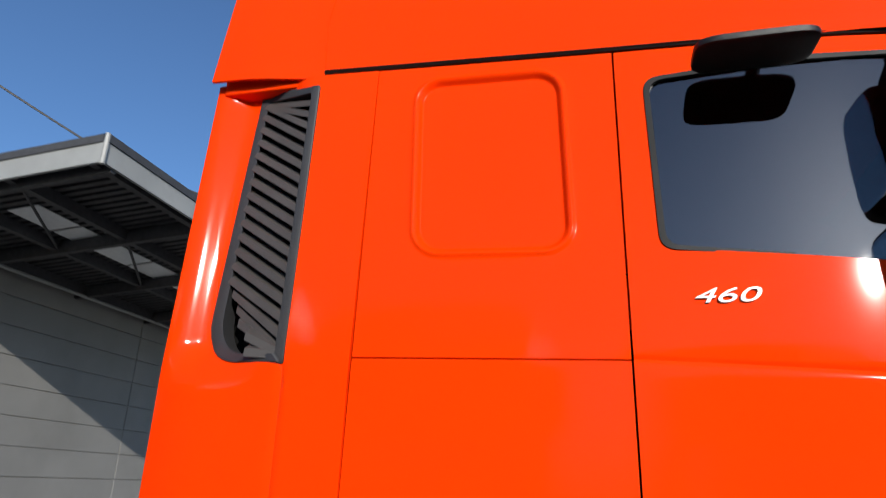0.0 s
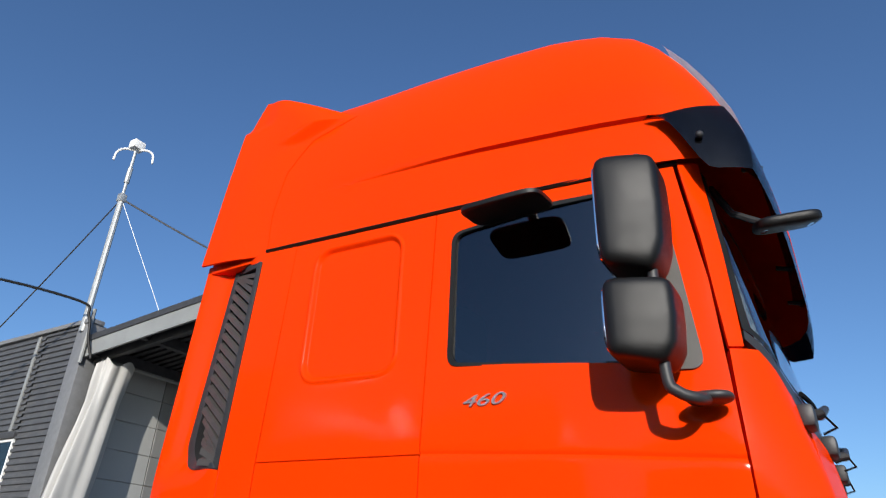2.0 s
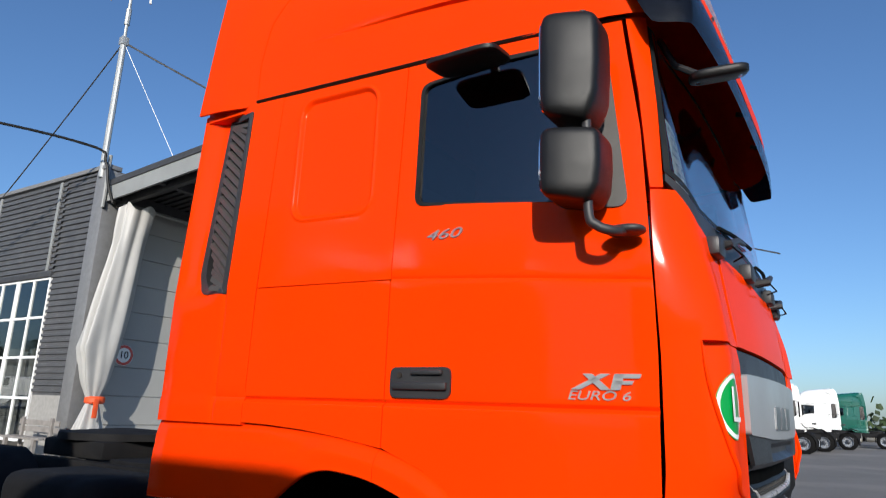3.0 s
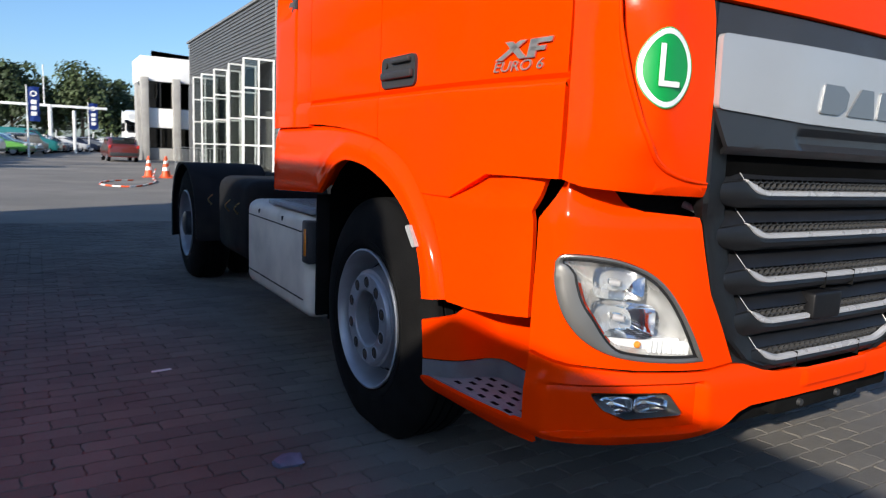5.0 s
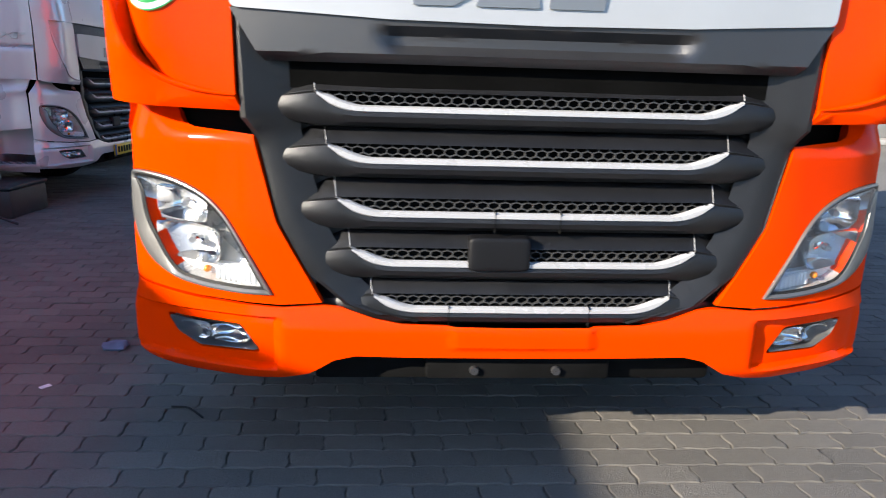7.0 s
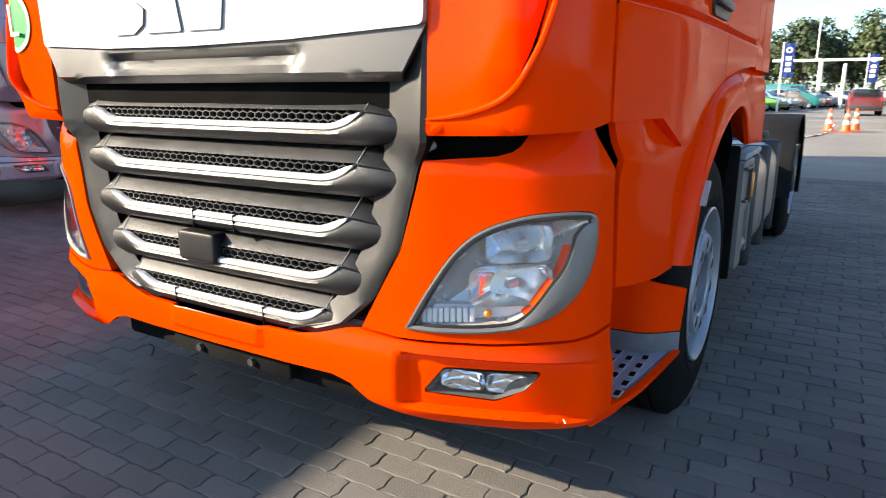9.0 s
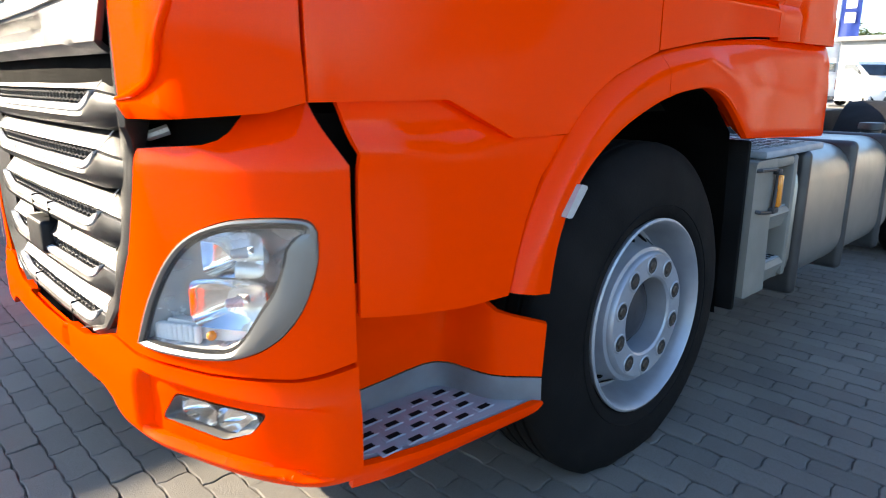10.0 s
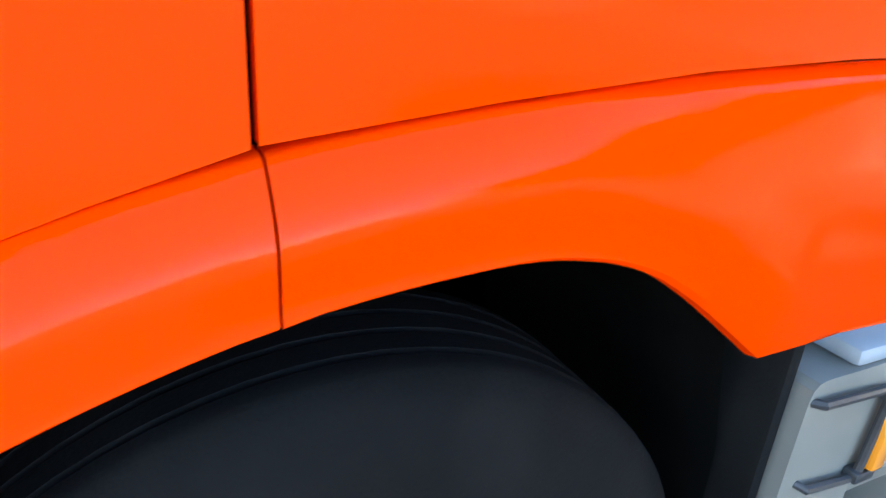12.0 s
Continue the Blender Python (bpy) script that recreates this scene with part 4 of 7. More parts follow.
def front_corner(truck, sg):
    u0, u1 = UX(0.775), UY(0.3635 if sg > 0 else 0.358)
    edge = [(UX(p.x), p.y) for p in spline([(x, z, 0) for x, z in J_EDGE], 5)]
    outer = [(UX(0.765), 1.108), (UX(0.99), 1.115), (UX(1.13), 1.128), (u1, 1.145), (u1, 1.8), (UY(0.345), 2.165), (UX(1.10), 2.165), (UX(1.0), 2.06), (UX(0.80), 2.0), (UX(0.80), 1.655)] + edge
    part("front_corner_panel", sheet(outer, [], corner_skin(sg), 0.045, 0.03, 0.03), ORANGE, truck, "orange front corner panel with a J-shaped edge")
    field = [(UX(0.802), 1.652)] + edge + [(UX(0.777), 1.4)]
    part("corner_field", sheet(field, [], corner_skin(sg, True), 0.015, 0.02, 0.02), ORANGE, truck, "sunken orange field beside the J-shaped edge")
    lip = spline([(x, z, 0) for x, z in J_EDGE], 5)
    pts = [corner_skin(sg)(UX(p.x), p.y) + Vector((sg * 0.001, -0.003, 0)) for p in lip]
    part("j_edge_lip", tube(bmesh.new(), pts, [0.008 * min(1, 0.35 + 0.08 * min(i, len(pts) - 1 - i)) for i in range(len(pts))], 10), ORANGE, truck, "raised orange lip along the J-shaped edge")
    pil = [(UY(0.345), 2.175), (UY(0.36), 2.55), (UY(0.40), 2.86), (UX(1.115), 2.87), (UX(1.118), 2.5), (UX(1.128), 2.175)]
    part("a_pillar", sheet(pil, [], lambda u, z: cab_point(sg * u, z), 0.02, 0.03, 0.06), ORANGE, truck)
    # bumper corner with the headlamp opening
    outer = [(BX(0.563), 0.592), (BX(0.676), 0.583), (BX(0.916), 0.59), (BX(1.10), 0.608), (BY(0.45), 0.632), (BY(0.452), 1.025), (BY(0.378), 1.146), (BX(1.12), 1.138), (BX(1.06), 1.132), (BX(1.01), 1.126), (BX(0.99), 1.108), (BX(0.975), 1.085), (BX(0.955), 1.07), (BX(0.92), 1.06), (BX(0.744), 1.046), (BX(0.733), 1.0), (BX(0.685), 0.815), (BX(0.607), 0.673)]
    part("headlamp_surround", sheet(outer, [lens_outline(0.004)], lambda u, z: bum_point(sg * u, z), 0.03, 0.03, 0.02), ORANGE, truck, "orange upper bumper corner round the headlamp")
    lamp = thing_part("headlamp", truck, "clear headlamp unit in a satin silver bezel")
    o = lens_outline(0.002)
    width = lambda p: 0.011 + 0.05 * smoothstep(BX(0.96), BX(1.1), p.x) * smoothstep(0.935, 0.86, p.y) + 0.002 * smoothstep(0.75, 0.63, p.y)
    mid, inn = offset(o, lambda p: 0.5 * width(p)), offset(o, width)
    c = Vector((BX(0.92), 0.765))
    bm = bmesh.new()
    rows = [[bum_point(sg * q.x, q.y, k) for q, k in ((a, -0.03), (a, 0.004), (a.lerp(b, 0.2), 0.007), (b, 0.008), (d, 0.002), (d, -0.02))] for a, b, d in zip(o, mid, inn)]
    grid(bm, rows + [rows[0]])
    part("bezel", bm, LAMP_GREY, lamp, "satin silver bezel")
    seal = offset(o, lambda p: width(p) + 0.008)
    bm = bmesh.new()
    rows = [[bum_point(sg * a.x, a.y, -0.002), bum_point(sg * a.x, a.y, -0.001), bum_point(sg * b.x, b.y, -0.003), bum_point(sg * b.x, b.y, -0.006)] for a, b in zip(inn, seal)]
    grid(bm, rows + [rows[0]])
    part("lens_seal", bm, RAIL_BLACK, lamp, "dark seal round the lens")
    part("lens", sheet(inn, [], lambda u, z: bum_point(sg * u, z, 0.001), 0.002, 0.1, 0.1), CLEAR, lamp, "clear polycarbonate lens").visible_shadow = False
    bm = bmesh.new()
    rows = [[bum_point(sg * a.lerp(c, k).x, a.lerp(c, k).y, depth) for a in inn] for depth, k in ((-0.004, 0.0), (-0.012, 0.02), (-0.045, 0.16), (-0.06, 0.3), (-0.075, 0.6), (-0.08, 0.9))]
    grid(bm, rows, close=True)
    bm.faces.new([bm.verts.new(p) for p in rows[-1]])
    part("housing", bm, LAMP_DARK, lamp, "silver-grey inner lamp housing", angle=50)
    for k, (x, z, rx, rz) in enumerate(((0.975, 0.845, 0.082, 0.047), (0.958, 0.74, 0.104, 0.054))):
        bm = bmesh.new()
        centre = bum_point(sg * BX(x), z, -0.022)
        rows = []
        for r, dep in ((1.0, -0.002), (0.97, 0.006), (0.9, 0.02), (0.8, 0.034), (0.66, 0.047), (0.5, 0.056), (0.32, 0.062), (0.2, 0.064), (0.18, 0.045), (0.02, 0.043)):
            row = []
            for j in range(72):
                q = 2 * math.pi * j / 72
                f = abs(math.cos(q)) ** 0.4 * math.copysign(1, math.cos(q)), abs(math.sin(q)) ** 0.36 * math.copysign(1, math.sin(q))
                flute = 0.0008 * math.cos(12 * q) * smoothstep(0.2, 0.5, r) * smoothstep(1.0, 0.9, r)
                row.append(centre + Matrix.Rotation(sg * 0.36, 3, "Z") @ Vector((r * rx * f[0], dep + flute, r * rz * f[1] + 0.1 * r * rx * f[0] * sg)))
            rows.append(row)
        grid(bm, rows, close=True)
        part("reflector", bm, REFLECTOR, lamp, "fluted chrome reflector bowl", angle=60)
        bm = bmesh.new()
        tube(bm, [centre + Vector((sg * 0.0, 0.032, 0)), centre + Vector((-sg * 0.01, 0.0, 0))], [0.012, 0.009], 12)
        part("bulb", bm, SATIN_CHROME, lamp)
    bm = bmesh.new()
    for k in range(9):
        x0 = 0.735 + k * 0.0155
        box(bm, -0.0065, 0.0065, -0.008, 0.008, -0.02, 0.02, 0.003, Matrix.Translation(bum_point(sg * BX(x0 + 0.008), 0.647 + 0.012 * k / 9, -0.025)) @ Matrix.Rotation(sg * (0.2 + 0.03 * k), 4, "Z"), 1)
    part("daytime_lamp", bm, LENS_WHITE, lamp, "row of small clear daytime lamps")
    bm = bmesh.new()
    rows = [[bum_point(sg * BX(x), z, d) for x, z in rounded([(0.735, 0.622), (0.99, 0.648), (1.02, 0.688), (0.96, 0.682), (0.77, 0.676)], 0.008, 2)] for d in (-0.06, -0.034)]
    grid(bm, rows, close=True, ends=True)
    part("lower_lamp_tray", bm, LENS_WHITE, lamp, "pale ribbed tray under the reflectors")
    bm = bmesh.new()
    bmesh.ops.create_uvsphere(bm, u_segments=14, v_segments=8, radius=0.011, matrix=Matrix.Translation(bum_point(sg * BX(0.905), 0.662, -0.026)))
    part("indicator_bulb", bm, AMBER, lamp, "amber indicator bulb")
    # orange reflection at the lamp's outer side, built as a strip
    bm = bmesh.new()
    edge = [(p.lerp(c, 0.0), p.lerp(c, 0.12)) for p in inn if BX(0.98) < p.x and p.y < 0.86 and p.x > BX(1.0) - (p.y - 0.64)]
    rows = [[bum_point(sg * a.x, a.y, -0.006), bum_point(sg * a.x, a.y, -0.004), bum_point(sg * b.x, b.y, -0.034), bum_point(sg * b.x, b.y, -0.04)] for a, b in edge]
    grid(bm, rows, close=True, ends=True)
    part("orange_reveal", bm, ORANGE, lamp, "orange strip standing in for a reflection inside the lamp")
    # near-black sheets standing in for shade in the gap over the bumper corner
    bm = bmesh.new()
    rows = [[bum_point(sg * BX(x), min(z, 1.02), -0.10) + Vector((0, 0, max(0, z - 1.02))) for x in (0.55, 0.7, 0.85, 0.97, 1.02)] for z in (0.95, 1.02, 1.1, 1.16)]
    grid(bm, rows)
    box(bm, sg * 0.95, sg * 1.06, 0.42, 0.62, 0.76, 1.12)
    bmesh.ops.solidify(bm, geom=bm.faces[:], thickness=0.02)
    part("cavity_wall", bm, SHADE_BLACK, truck)
    bm = bmesh.new()
    lathe(bm, [(0.012, -0.02), (0.012, 0.0), (0.004, 0.004)], bum_point(sg * BX(0.70), 1.075, -0.02), "y", 12)
    tube(bm, [bum_point(sg * BX(0.66), 1.07, -0.04), bum_point(sg * BX(0.72), 1.068, -0.035), bum_point(sg * BX(0.74), 1.08, -0.06)], 0.012, 8)
    part("cab_latch", bm, SATIN_CHROME, truck, "small metal latch in the bumper gap")


LAMP_DARK = material("lamp_housing", (0.56, 0.555, 0.54), 0.24, metal=0.5, var=0.2, scale=12)


def bumper(truck):
    top = [(1.158, 0.62), (1.10, 0.60), (0.916, 0.582), (0.676, 0.575), (0.556, 0.585), (0.508, 0.58), (0.42, 0.552), (0.342, 0.537), (0.18, 0.533), (0.0, 0.532)]
    bot = [(0.0, 0.44), (0.30, 0.44), (0.47, 0.442), (0.53, 0.428), (0.60, 0.385), (0.68, 0.362), (0.80, 0.352), (0.98, 0.35), (1.10, 0.36)]
    half = [(BX(x), z) for x, z in reversed(top)] + [(BY(0.45), 0.625), (BY(0.45), 0.36)] + [(BX(x), z) for x, z in reversed(bot)]
    right = [(-u, z) for u, z in reversed(half)]
    outline = [Vector(p) for p in half[:-1]] + [Vector(p) for p in right[:-1]]
    outline = [p for i, p in enumerate(outline) if (p - outline[i - 1]).length > 1e-4]

    def fog(sg, g=0.0):
        o = rounded([Vector((BX(x), z)) for x, z in ((1.035 + g, 0.512 + g), (0.80, 0.507 + g), (0.745 - g, 0.44 - g), (0.93, 0.434 - g), (1.0 + g * 0.5, 0.465))], [0.01, 0.03, 0.01, 0.05, 0.03], 4)
        return mirrored(o, sg)

    def skin(u, z):
        x = abs(BUM.at(u)[0])
        inside = smoothstep(1.15, 1.11, x) * smoothstep(0.68, 0.70, x) * smoothstep(0.547, 0.537, z) * smoothstep(0.394, 0.404, z + 0.09 * max(0, x - 1.0))
        o = -0.028 * inside
        pad = smoothstep(0.203, 0.197, x) * smoothstep(0.464, 0.470, z) * smoothstep(0.54, 0.53, z)
        return bum_point(u, z, o + 0.009 * pad)
    b = part("front_bumper", sheet(outline, [fog(1, 0.006), fog(-1, 0.006)], skin, 0.025, 0.016, 0.007), ORANGE, truck, "orange front bumper with fog lamp recesses")
    for sg in (1, -1):
        f = thing_part("fog_lamp", truck, "clear fog lamp in the bumper recess")
        fo = fog(sg)
        part("lens", sheet(fo, [], lambda u, z: bum_point(u, z, -0.03), 0.003, 0.1, 0.1), CLEAR, f).visible_shadow = False
        c = sum(fo, Vector((0, 0))) / len(fo)
        rows = [[bum_point(p.lerp(c, k).x, p.lerp(c, k).y, d) for p in fo] for d, k in ((-0.028, 0), (-0.07, 0.15), (-0.1, 0.5))]
        bm = bmesh.new()
        grid(bm, rows, close=True)
        bm.faces.new([bm.verts.new(p) for p in rows[-1]])
        part("housing", bm, LAMP_GREY, f)
        bm = bmesh.new()
        for x, rx in ((0.955, 0.055), (0.845, 0.06)):
            centre = bum_point(sg * BX(x), 0.473, -0.046)
            rows = []
            for r, dep in ((1.0, 0.0), (0.95, 0.012), (0.75, 0.026), (0.45, 0.034), (0.05, 0.036)):
                rows.append([centre + Matrix.Rotation(sg * (0.42 if x > 0.9 else 0.25), 3, "Z") @ Vector((r * rx * math.copysign(abs(math.cos(q)) ** 0.5, math.cos(q)), dep, r * 0.027 * math.copysign(abs(math.sin(q)) ** 0.5, math.sin(q)))) for q in (2 * math.pi * j / 28 for j in range(28))])
            grid(bm, rows, close=True)
        part("reflector", bm, REFLECTOR, f)
    bm = bmesh.new()
    box(bm, -0.6, 0.6, 0.24, 0.5, 0.33, 0.46, 0.02)
    box(bm, -0.27, 0.27, 0.19, 0.3, 0.355, 0.425, 0.01)
    part("underrun_bar", bm, SHADE_BLACK, truck, "black underrun bar under the bumper")
    for x in (-0.13, 0.11):
        part("underrun_bolt", lathe(bmesh.new(), [(0.001, -0.012), (0.012, -0.012), (0.014, 0.0)], (x, 0.19, 0.385), "y", 12), BLACK_PLASTIC, truck)


def slat_unit(truck, z0, xt, xe, seamed):
    """One bar of the front grille: top plate, mesh, chrome line with upturned ends, rounded nose and cone-shaped ends."""
    s = thing_part("grille_bar", truck, "anthracite grille bar with a chrome line and a honeycomb mesh")
    xe += 0.045
    half = list(np.linspace(0, xt - 0.14, 14)) + list(np.linspace(xt - 0.13, xt + 0.02, 20)) + list(np.linspace(xt + 0.03, xe + 0.03, 12))
    xs = [-x for x in reversed(half[1:])] + half
    curl = lambda a: 0.042 * max(0.0, (min(a, xt) - xt + 0.125) / 0.125) ** 1.9
    face = lambda x: BUM.at(BX(x))[1] + 0.012
    rows = []
    for x in xs:
        a = abs(x)
        q = max(0.0, (a - xt) / (xe + 0.03 - xt))
        g = smoothstep(xt + 0.004, xt - 0.012, a)
        up, y = curl(a), face(x) + 0.06 * q ** 2
        dp = 0.03 * g
        prof = [(0.085, 0.110), (0.066, 0.108), (0.058, 0.104), (0.010, 0.050), (0.006, 0.045), (0.006 + dp, 0.043), (0.010 + dp, min(up + 0.010, 0.042)), (0.004, min(up + 0.009, 0.041)),
                (0.0, min(up, 0.038)), (-0.004, min(up, 0.036) - 0.012), (-0.007, -0.018 + up * 0.45), (-0.002, -0.032 + up * 0.15), (0.012, -0.043), (0.04, -0.048), (0.085, -0.042)]
        k = 1 - 0.8 * q ** 1.25
        rows.append([(x, y + dy, z0 + 0.004 + (z - 0.004) * k) for dy, z in prof])
    bm = bmesh.new()
    grid(bm, rows)
    bmesh.ops.solidify(bm, geom=bm.faces[:], thickness=0.003)
    part("bar_body", bm, GRILLE_PLASTIC, s)
    rows = []
    for x in [x for x in xs if abs(x) <= xt]:
        a = abs(x)
        up = curl(a)
        w = 0.0102 + 0.004 * smoothstep(xt - 0.13, xt - 0.05, a) - 0.009 * smoothstep(xt - 0.045, xt, a)
        y = face(x) - 0.003
        rows.append([(x, y + 0.012, z0 + up - w), (x, y + 0.001, z0 + up - w + 0.002), (x, y - 0.004, z0 + up - w * 0.5), (x, y - 0.004, z0 + up + w * 0.5), (x, y + 0.001, z0 + up + w - 0.002), (x, y + 0.012, z0 + up + w)])
    bm = bmesh.new()
    grid(bm, rows, close=True, ends=True)
    part("chrome_line", bm, SATIN_CHROME, s, "satin chrome trim line with upturned ends")
    for sg in (1, -1):
        bm = bmesh.new()
        y = face(xt)
        tube(bm, [(sg * xt, y + 0.008, z0 + 0.034), (sg * (xt + 0.002), y + 0.007, z0 + 0.048), (sg * (xt + 0.012), y + 0.055, z0 + 0.105)], 0.0011, 6)
        part("bar_edge", bm, SATIN_CHROME, s)
    bm = bmesh.new()
    w, row = 0.031, 0.0165
    m = int(2 * xt / w)
    for r in range(4):
        for k in range(m + 1):
            cx, cz = -m * w / 2 + k * w + (w / 2 if r % 2 else 0), z0 + 0.010 + r * row
            if cz > z0 + 0.048 or cz < z0 + curl(abs(cx)) - 0.004 or abs(cx) > xt - 0.01:
                continue
            y = face(cx) + 0.014
            hexa = [(0, 0.667), (0.5, 0.333), (0.5, -0.333), (0, -0.667), (-0.5, -0.333), (-0.5, 0.333)]
            o = [(cx + w * hx, y, cz + row * hz) for hx, hz in hexa]
            inn = [(cx + w * 0.9 * hx, y, cz + row * 0.85 * hz) for hx, hz in hexa]
            deep = [(px, py + 0.014, pz) for px, py, pz in inn]
            grid(bm, [o, inn, deep], close=True)
    part("honeycomb_mesh", bm, MESH_GREY, s, "honeycomb mesh behind the chrome line", smooth=False)
    # black sheet painted as the shadow behind the mesh
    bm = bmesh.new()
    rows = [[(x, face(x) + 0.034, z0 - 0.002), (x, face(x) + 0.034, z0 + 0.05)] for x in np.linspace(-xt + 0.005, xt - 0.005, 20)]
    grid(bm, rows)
    part("mesh_shadow_back", bm, SHADE_BLACK, s)
    for q in seamed:
        y = face(q)
        part("bar_joint", boxm(q - 0.0008, q + 0.0008, y - 0.0078, y + 0.03, z0 - 0.045, z0 + 0.012), SHADE_BLACK, s, smooth=False)


MESH_GREY = material("grey_mesh_plastic", (0.045, 0.045, 0.046), 0.4, var=0.1, scale=8)


def front_face(truck):
    for sg in (1, -1):
        front_corner(truck, sg)
    bumper(truck)
    for z0, xt, xe, seams in ((1.12, 0.572, 0.70, ()), (0.985, 0.545, 0.69, ()), (0.842, 0.52, 0.645, (-0.09, 0.09)), (0.704, 0.483, 0.60, ()), (0.572, 0.423, 0.53, (-0.21, 0.19))):
        slat_unit(truck, z0, xt, xe, seams)
    bm = bmesh.new()
    rows = []
    for z in (0.54, 0.6, 0.68, 0.82, 1.03, 1.2, 1.4, 1.655):
        xm = float(np.interp(z, [0.54, 0.587, 0.673, 0.817, 1.033, 1.4, 1.655], [0.30, 0.50, 0.6, 0.68, 0.73, 0.775, 0.80]))
        rows.append([bum_point(BX(x), min(z, 1.0), -0.055 + (0.05 if abs(x) > 0.95 * xm else 0)) + Vector((0, 0, z - min(z, 1.0))) for x in np.linspace(-xm, xm, 25)])
    grid(bm, rows)
    bmesh.ops.solidify(bm, geom=bm.faces[:], thickness=0.015)
    part("grille_backing", bm, BLACK_PLASTIC, truck, "black plastic grille frame")
    for sg in (1, -1):
        bm = bmesh.new()
        rows = []
        for z in np.linspace(0.56, 1.65, 40):
            xm = float(np.interp(z, [0.54, 0.587, 0.673, 0.817, 1.033, 1.085, 1.4, 1.655], [0.36, 0.50, 0.598, 0.676, 0.73, 0.762, 0.772, 0.797]))
            e = 0.03 * smoothstep(1.04, 1.1, z)
            w = 0.12
            rows.append([bum_point(sg * BX(x), min(z, 1.0), o) + Vector((0, 0, z - min(z, 1.0))) for x, o in ((xm, -0.03), (xm, -0.006 + e), (xm - 0.015, -0.002 + e), (xm - w * 0.5, -0.012 + e * 0.6), (xm - w - e, -0.03))])
        grid(bm, rows)
        bmesh.ops.solidify(bm, geom=bm.faces[:], thickness=0.004)
        part("grille_cheek", bm, GRILLE_PLASTIC, truck, "anthracite side cheek of the grille")
    # panel above the grille with the maker's plate
    def flat(o):
        return lambda u, z: cab_point(u, z, o)
    w = UX(0.77)
    lp = rounded([(-w, 1.36), (-w * 0.5, 1.34), (0, 1.335), (w * 0.5, 1.34), (w, 1.36), (w * 1.01, 1.565), (0, 1.572), (-w * 1.01, 1.565)], [0.02, 0, 0, 0, 0.02, 0.02, 0, 0.02])
    panel = part("logo_panel", sheet(lp, [], flat(0.014), 0.02, 0.06, 0.05), LOGO_SILVER, truck, "pale silver front panel with a maker's mark")
    bm = bmesh.new()
    for ol in ([(-0.325, 1.375), (-0.225, 1.375), (-0.18, 1.40), (-0.172, 1.445), (-0.21, 1.466), (-0.31, 1.466)],
               [(-0.175, 1.375), (-0.01, 1.375), (-0.028, 1.466), (-0.10, 1.466)], [(0.012, 1.375), (0.15, 1.375), (0.165, 1.466), (0.022, 1.466)]):
        grid(bm, [[cab_point(UX(x), z, o) for x, z in rounded(ol, 0.006, 2)] for o in (0.012, 0.02)], close=True, ends=True)
    part("maker_mark", bm, LOGO_GREY, panel, "three plain grey blocks of a maker's mark", smooth=False)
    dark = [(-UX(0.78), 1.565), (UX(0.78), 1.565), (UX(0.795), 1.65), (-UX(0.795), 1.65)]
    part("upper_grille_strip", sheet(dark, [], flat(-0.012), 0.02, 0.1, 0.1), BLACK_PLASTIC, truck)
    lo = [(-UX(0.70), 1.235), (UX(0.70), 1.235), (UX(0.775), 1.36), (0, 1.335), (-UX(0.775), 1.36)]

    def hooded(u, z):
        x = abs(CAB.at(u)[0])
        sc = smoothstep(0.40, 0.34, x - 0.6 * (z - 1.27)) * smoothstep(1.262, 1.275, z) * smoothstep(1.33, 1.30, z)
        return cab_point(u, z, 0.006 - 0.03 * sc - 0.03 * smoothstep(1.255, 1.235, z))
    part("hood_strip", sheet(lo, [], hooded, 0.015, 0.02, 0.012), GRILLE_PLASTIC, truck, "anthracite strip with a long grip recess")
    hood = [(-UX(0.797), 1.66), (UX(0.797), 1.66), (UX(0.797), 2.0), (0, 1.965), (-UX(0.797), 2.0)]
    part("bonnet_panel", sheet(hood, [], lambda u, z: cab_point(u, z, 0.004 * smoothstep(1.66, 1.7, z)), 0.02, 0.06, 0.04), ORANGE, truck, "orange front panel under the windscreen")
    cowl = [(-UX(1.122), 2.2), (-UX(0.99), 2.065), (-UX(0.79), 2.005), (0, 1.97), (UX(0.79), 2.005), (UX(0.99), 2.065), (UX(1.122), 2.2), (UX(1.12), 2.23), (UX(1.06), 2.18), (UX(0.95), 2.13), (0, 2.09), (-UX(0.95), 2.13), (-UX(1.06), 2.18), (-UX(1.12), 2.23)]
    part("windscreen_cowl", sheet(cowl, [], flat(-0.004), 0.02, 0.06, 0.03), BLACK_PLASTIC, truck, "black plastic cowl below the windscreen")
    ws = [(-UX(1.122), 2.235), (-UX(1.06), 2.185), (-UX(0.95), 2.135), (0, 2.095), (UX(0.95), 2.135), (UX(1.06), 2.185), (UX(1.122), 2.235), (UX(1.11), 2.84), (-UX(1.11), 2.84)]
    part("windscreen", sheet(ws, [], flat(-0.004), 0.006, 0.08, 0.1), SCREEN_GLASS, truck, "large curved tinted windscreen")
    bm = bmesh.new()
    for a, b in zip(ws, ws[1:] + ws[:1]):
        pa, pb = Vector(a), Vector(b)
        k = max(2, int((pb - pa).length / 0.08))
        c = Vector((0, 2.5))
        rows = []
        for j in range(k + 1):
            p = pa.lerp(pb, j / k)
            q = p + (c - p).normalized() * 0.035
            rows.append([cab_point(p.x, p.y, -0.002), cab_point(q.x, q.y, -0.001)])
        grid(bm, rows)
    part("windscreen_seal", bm, RAIL_BLACK, truck, "black ceramic border of the windscreen")
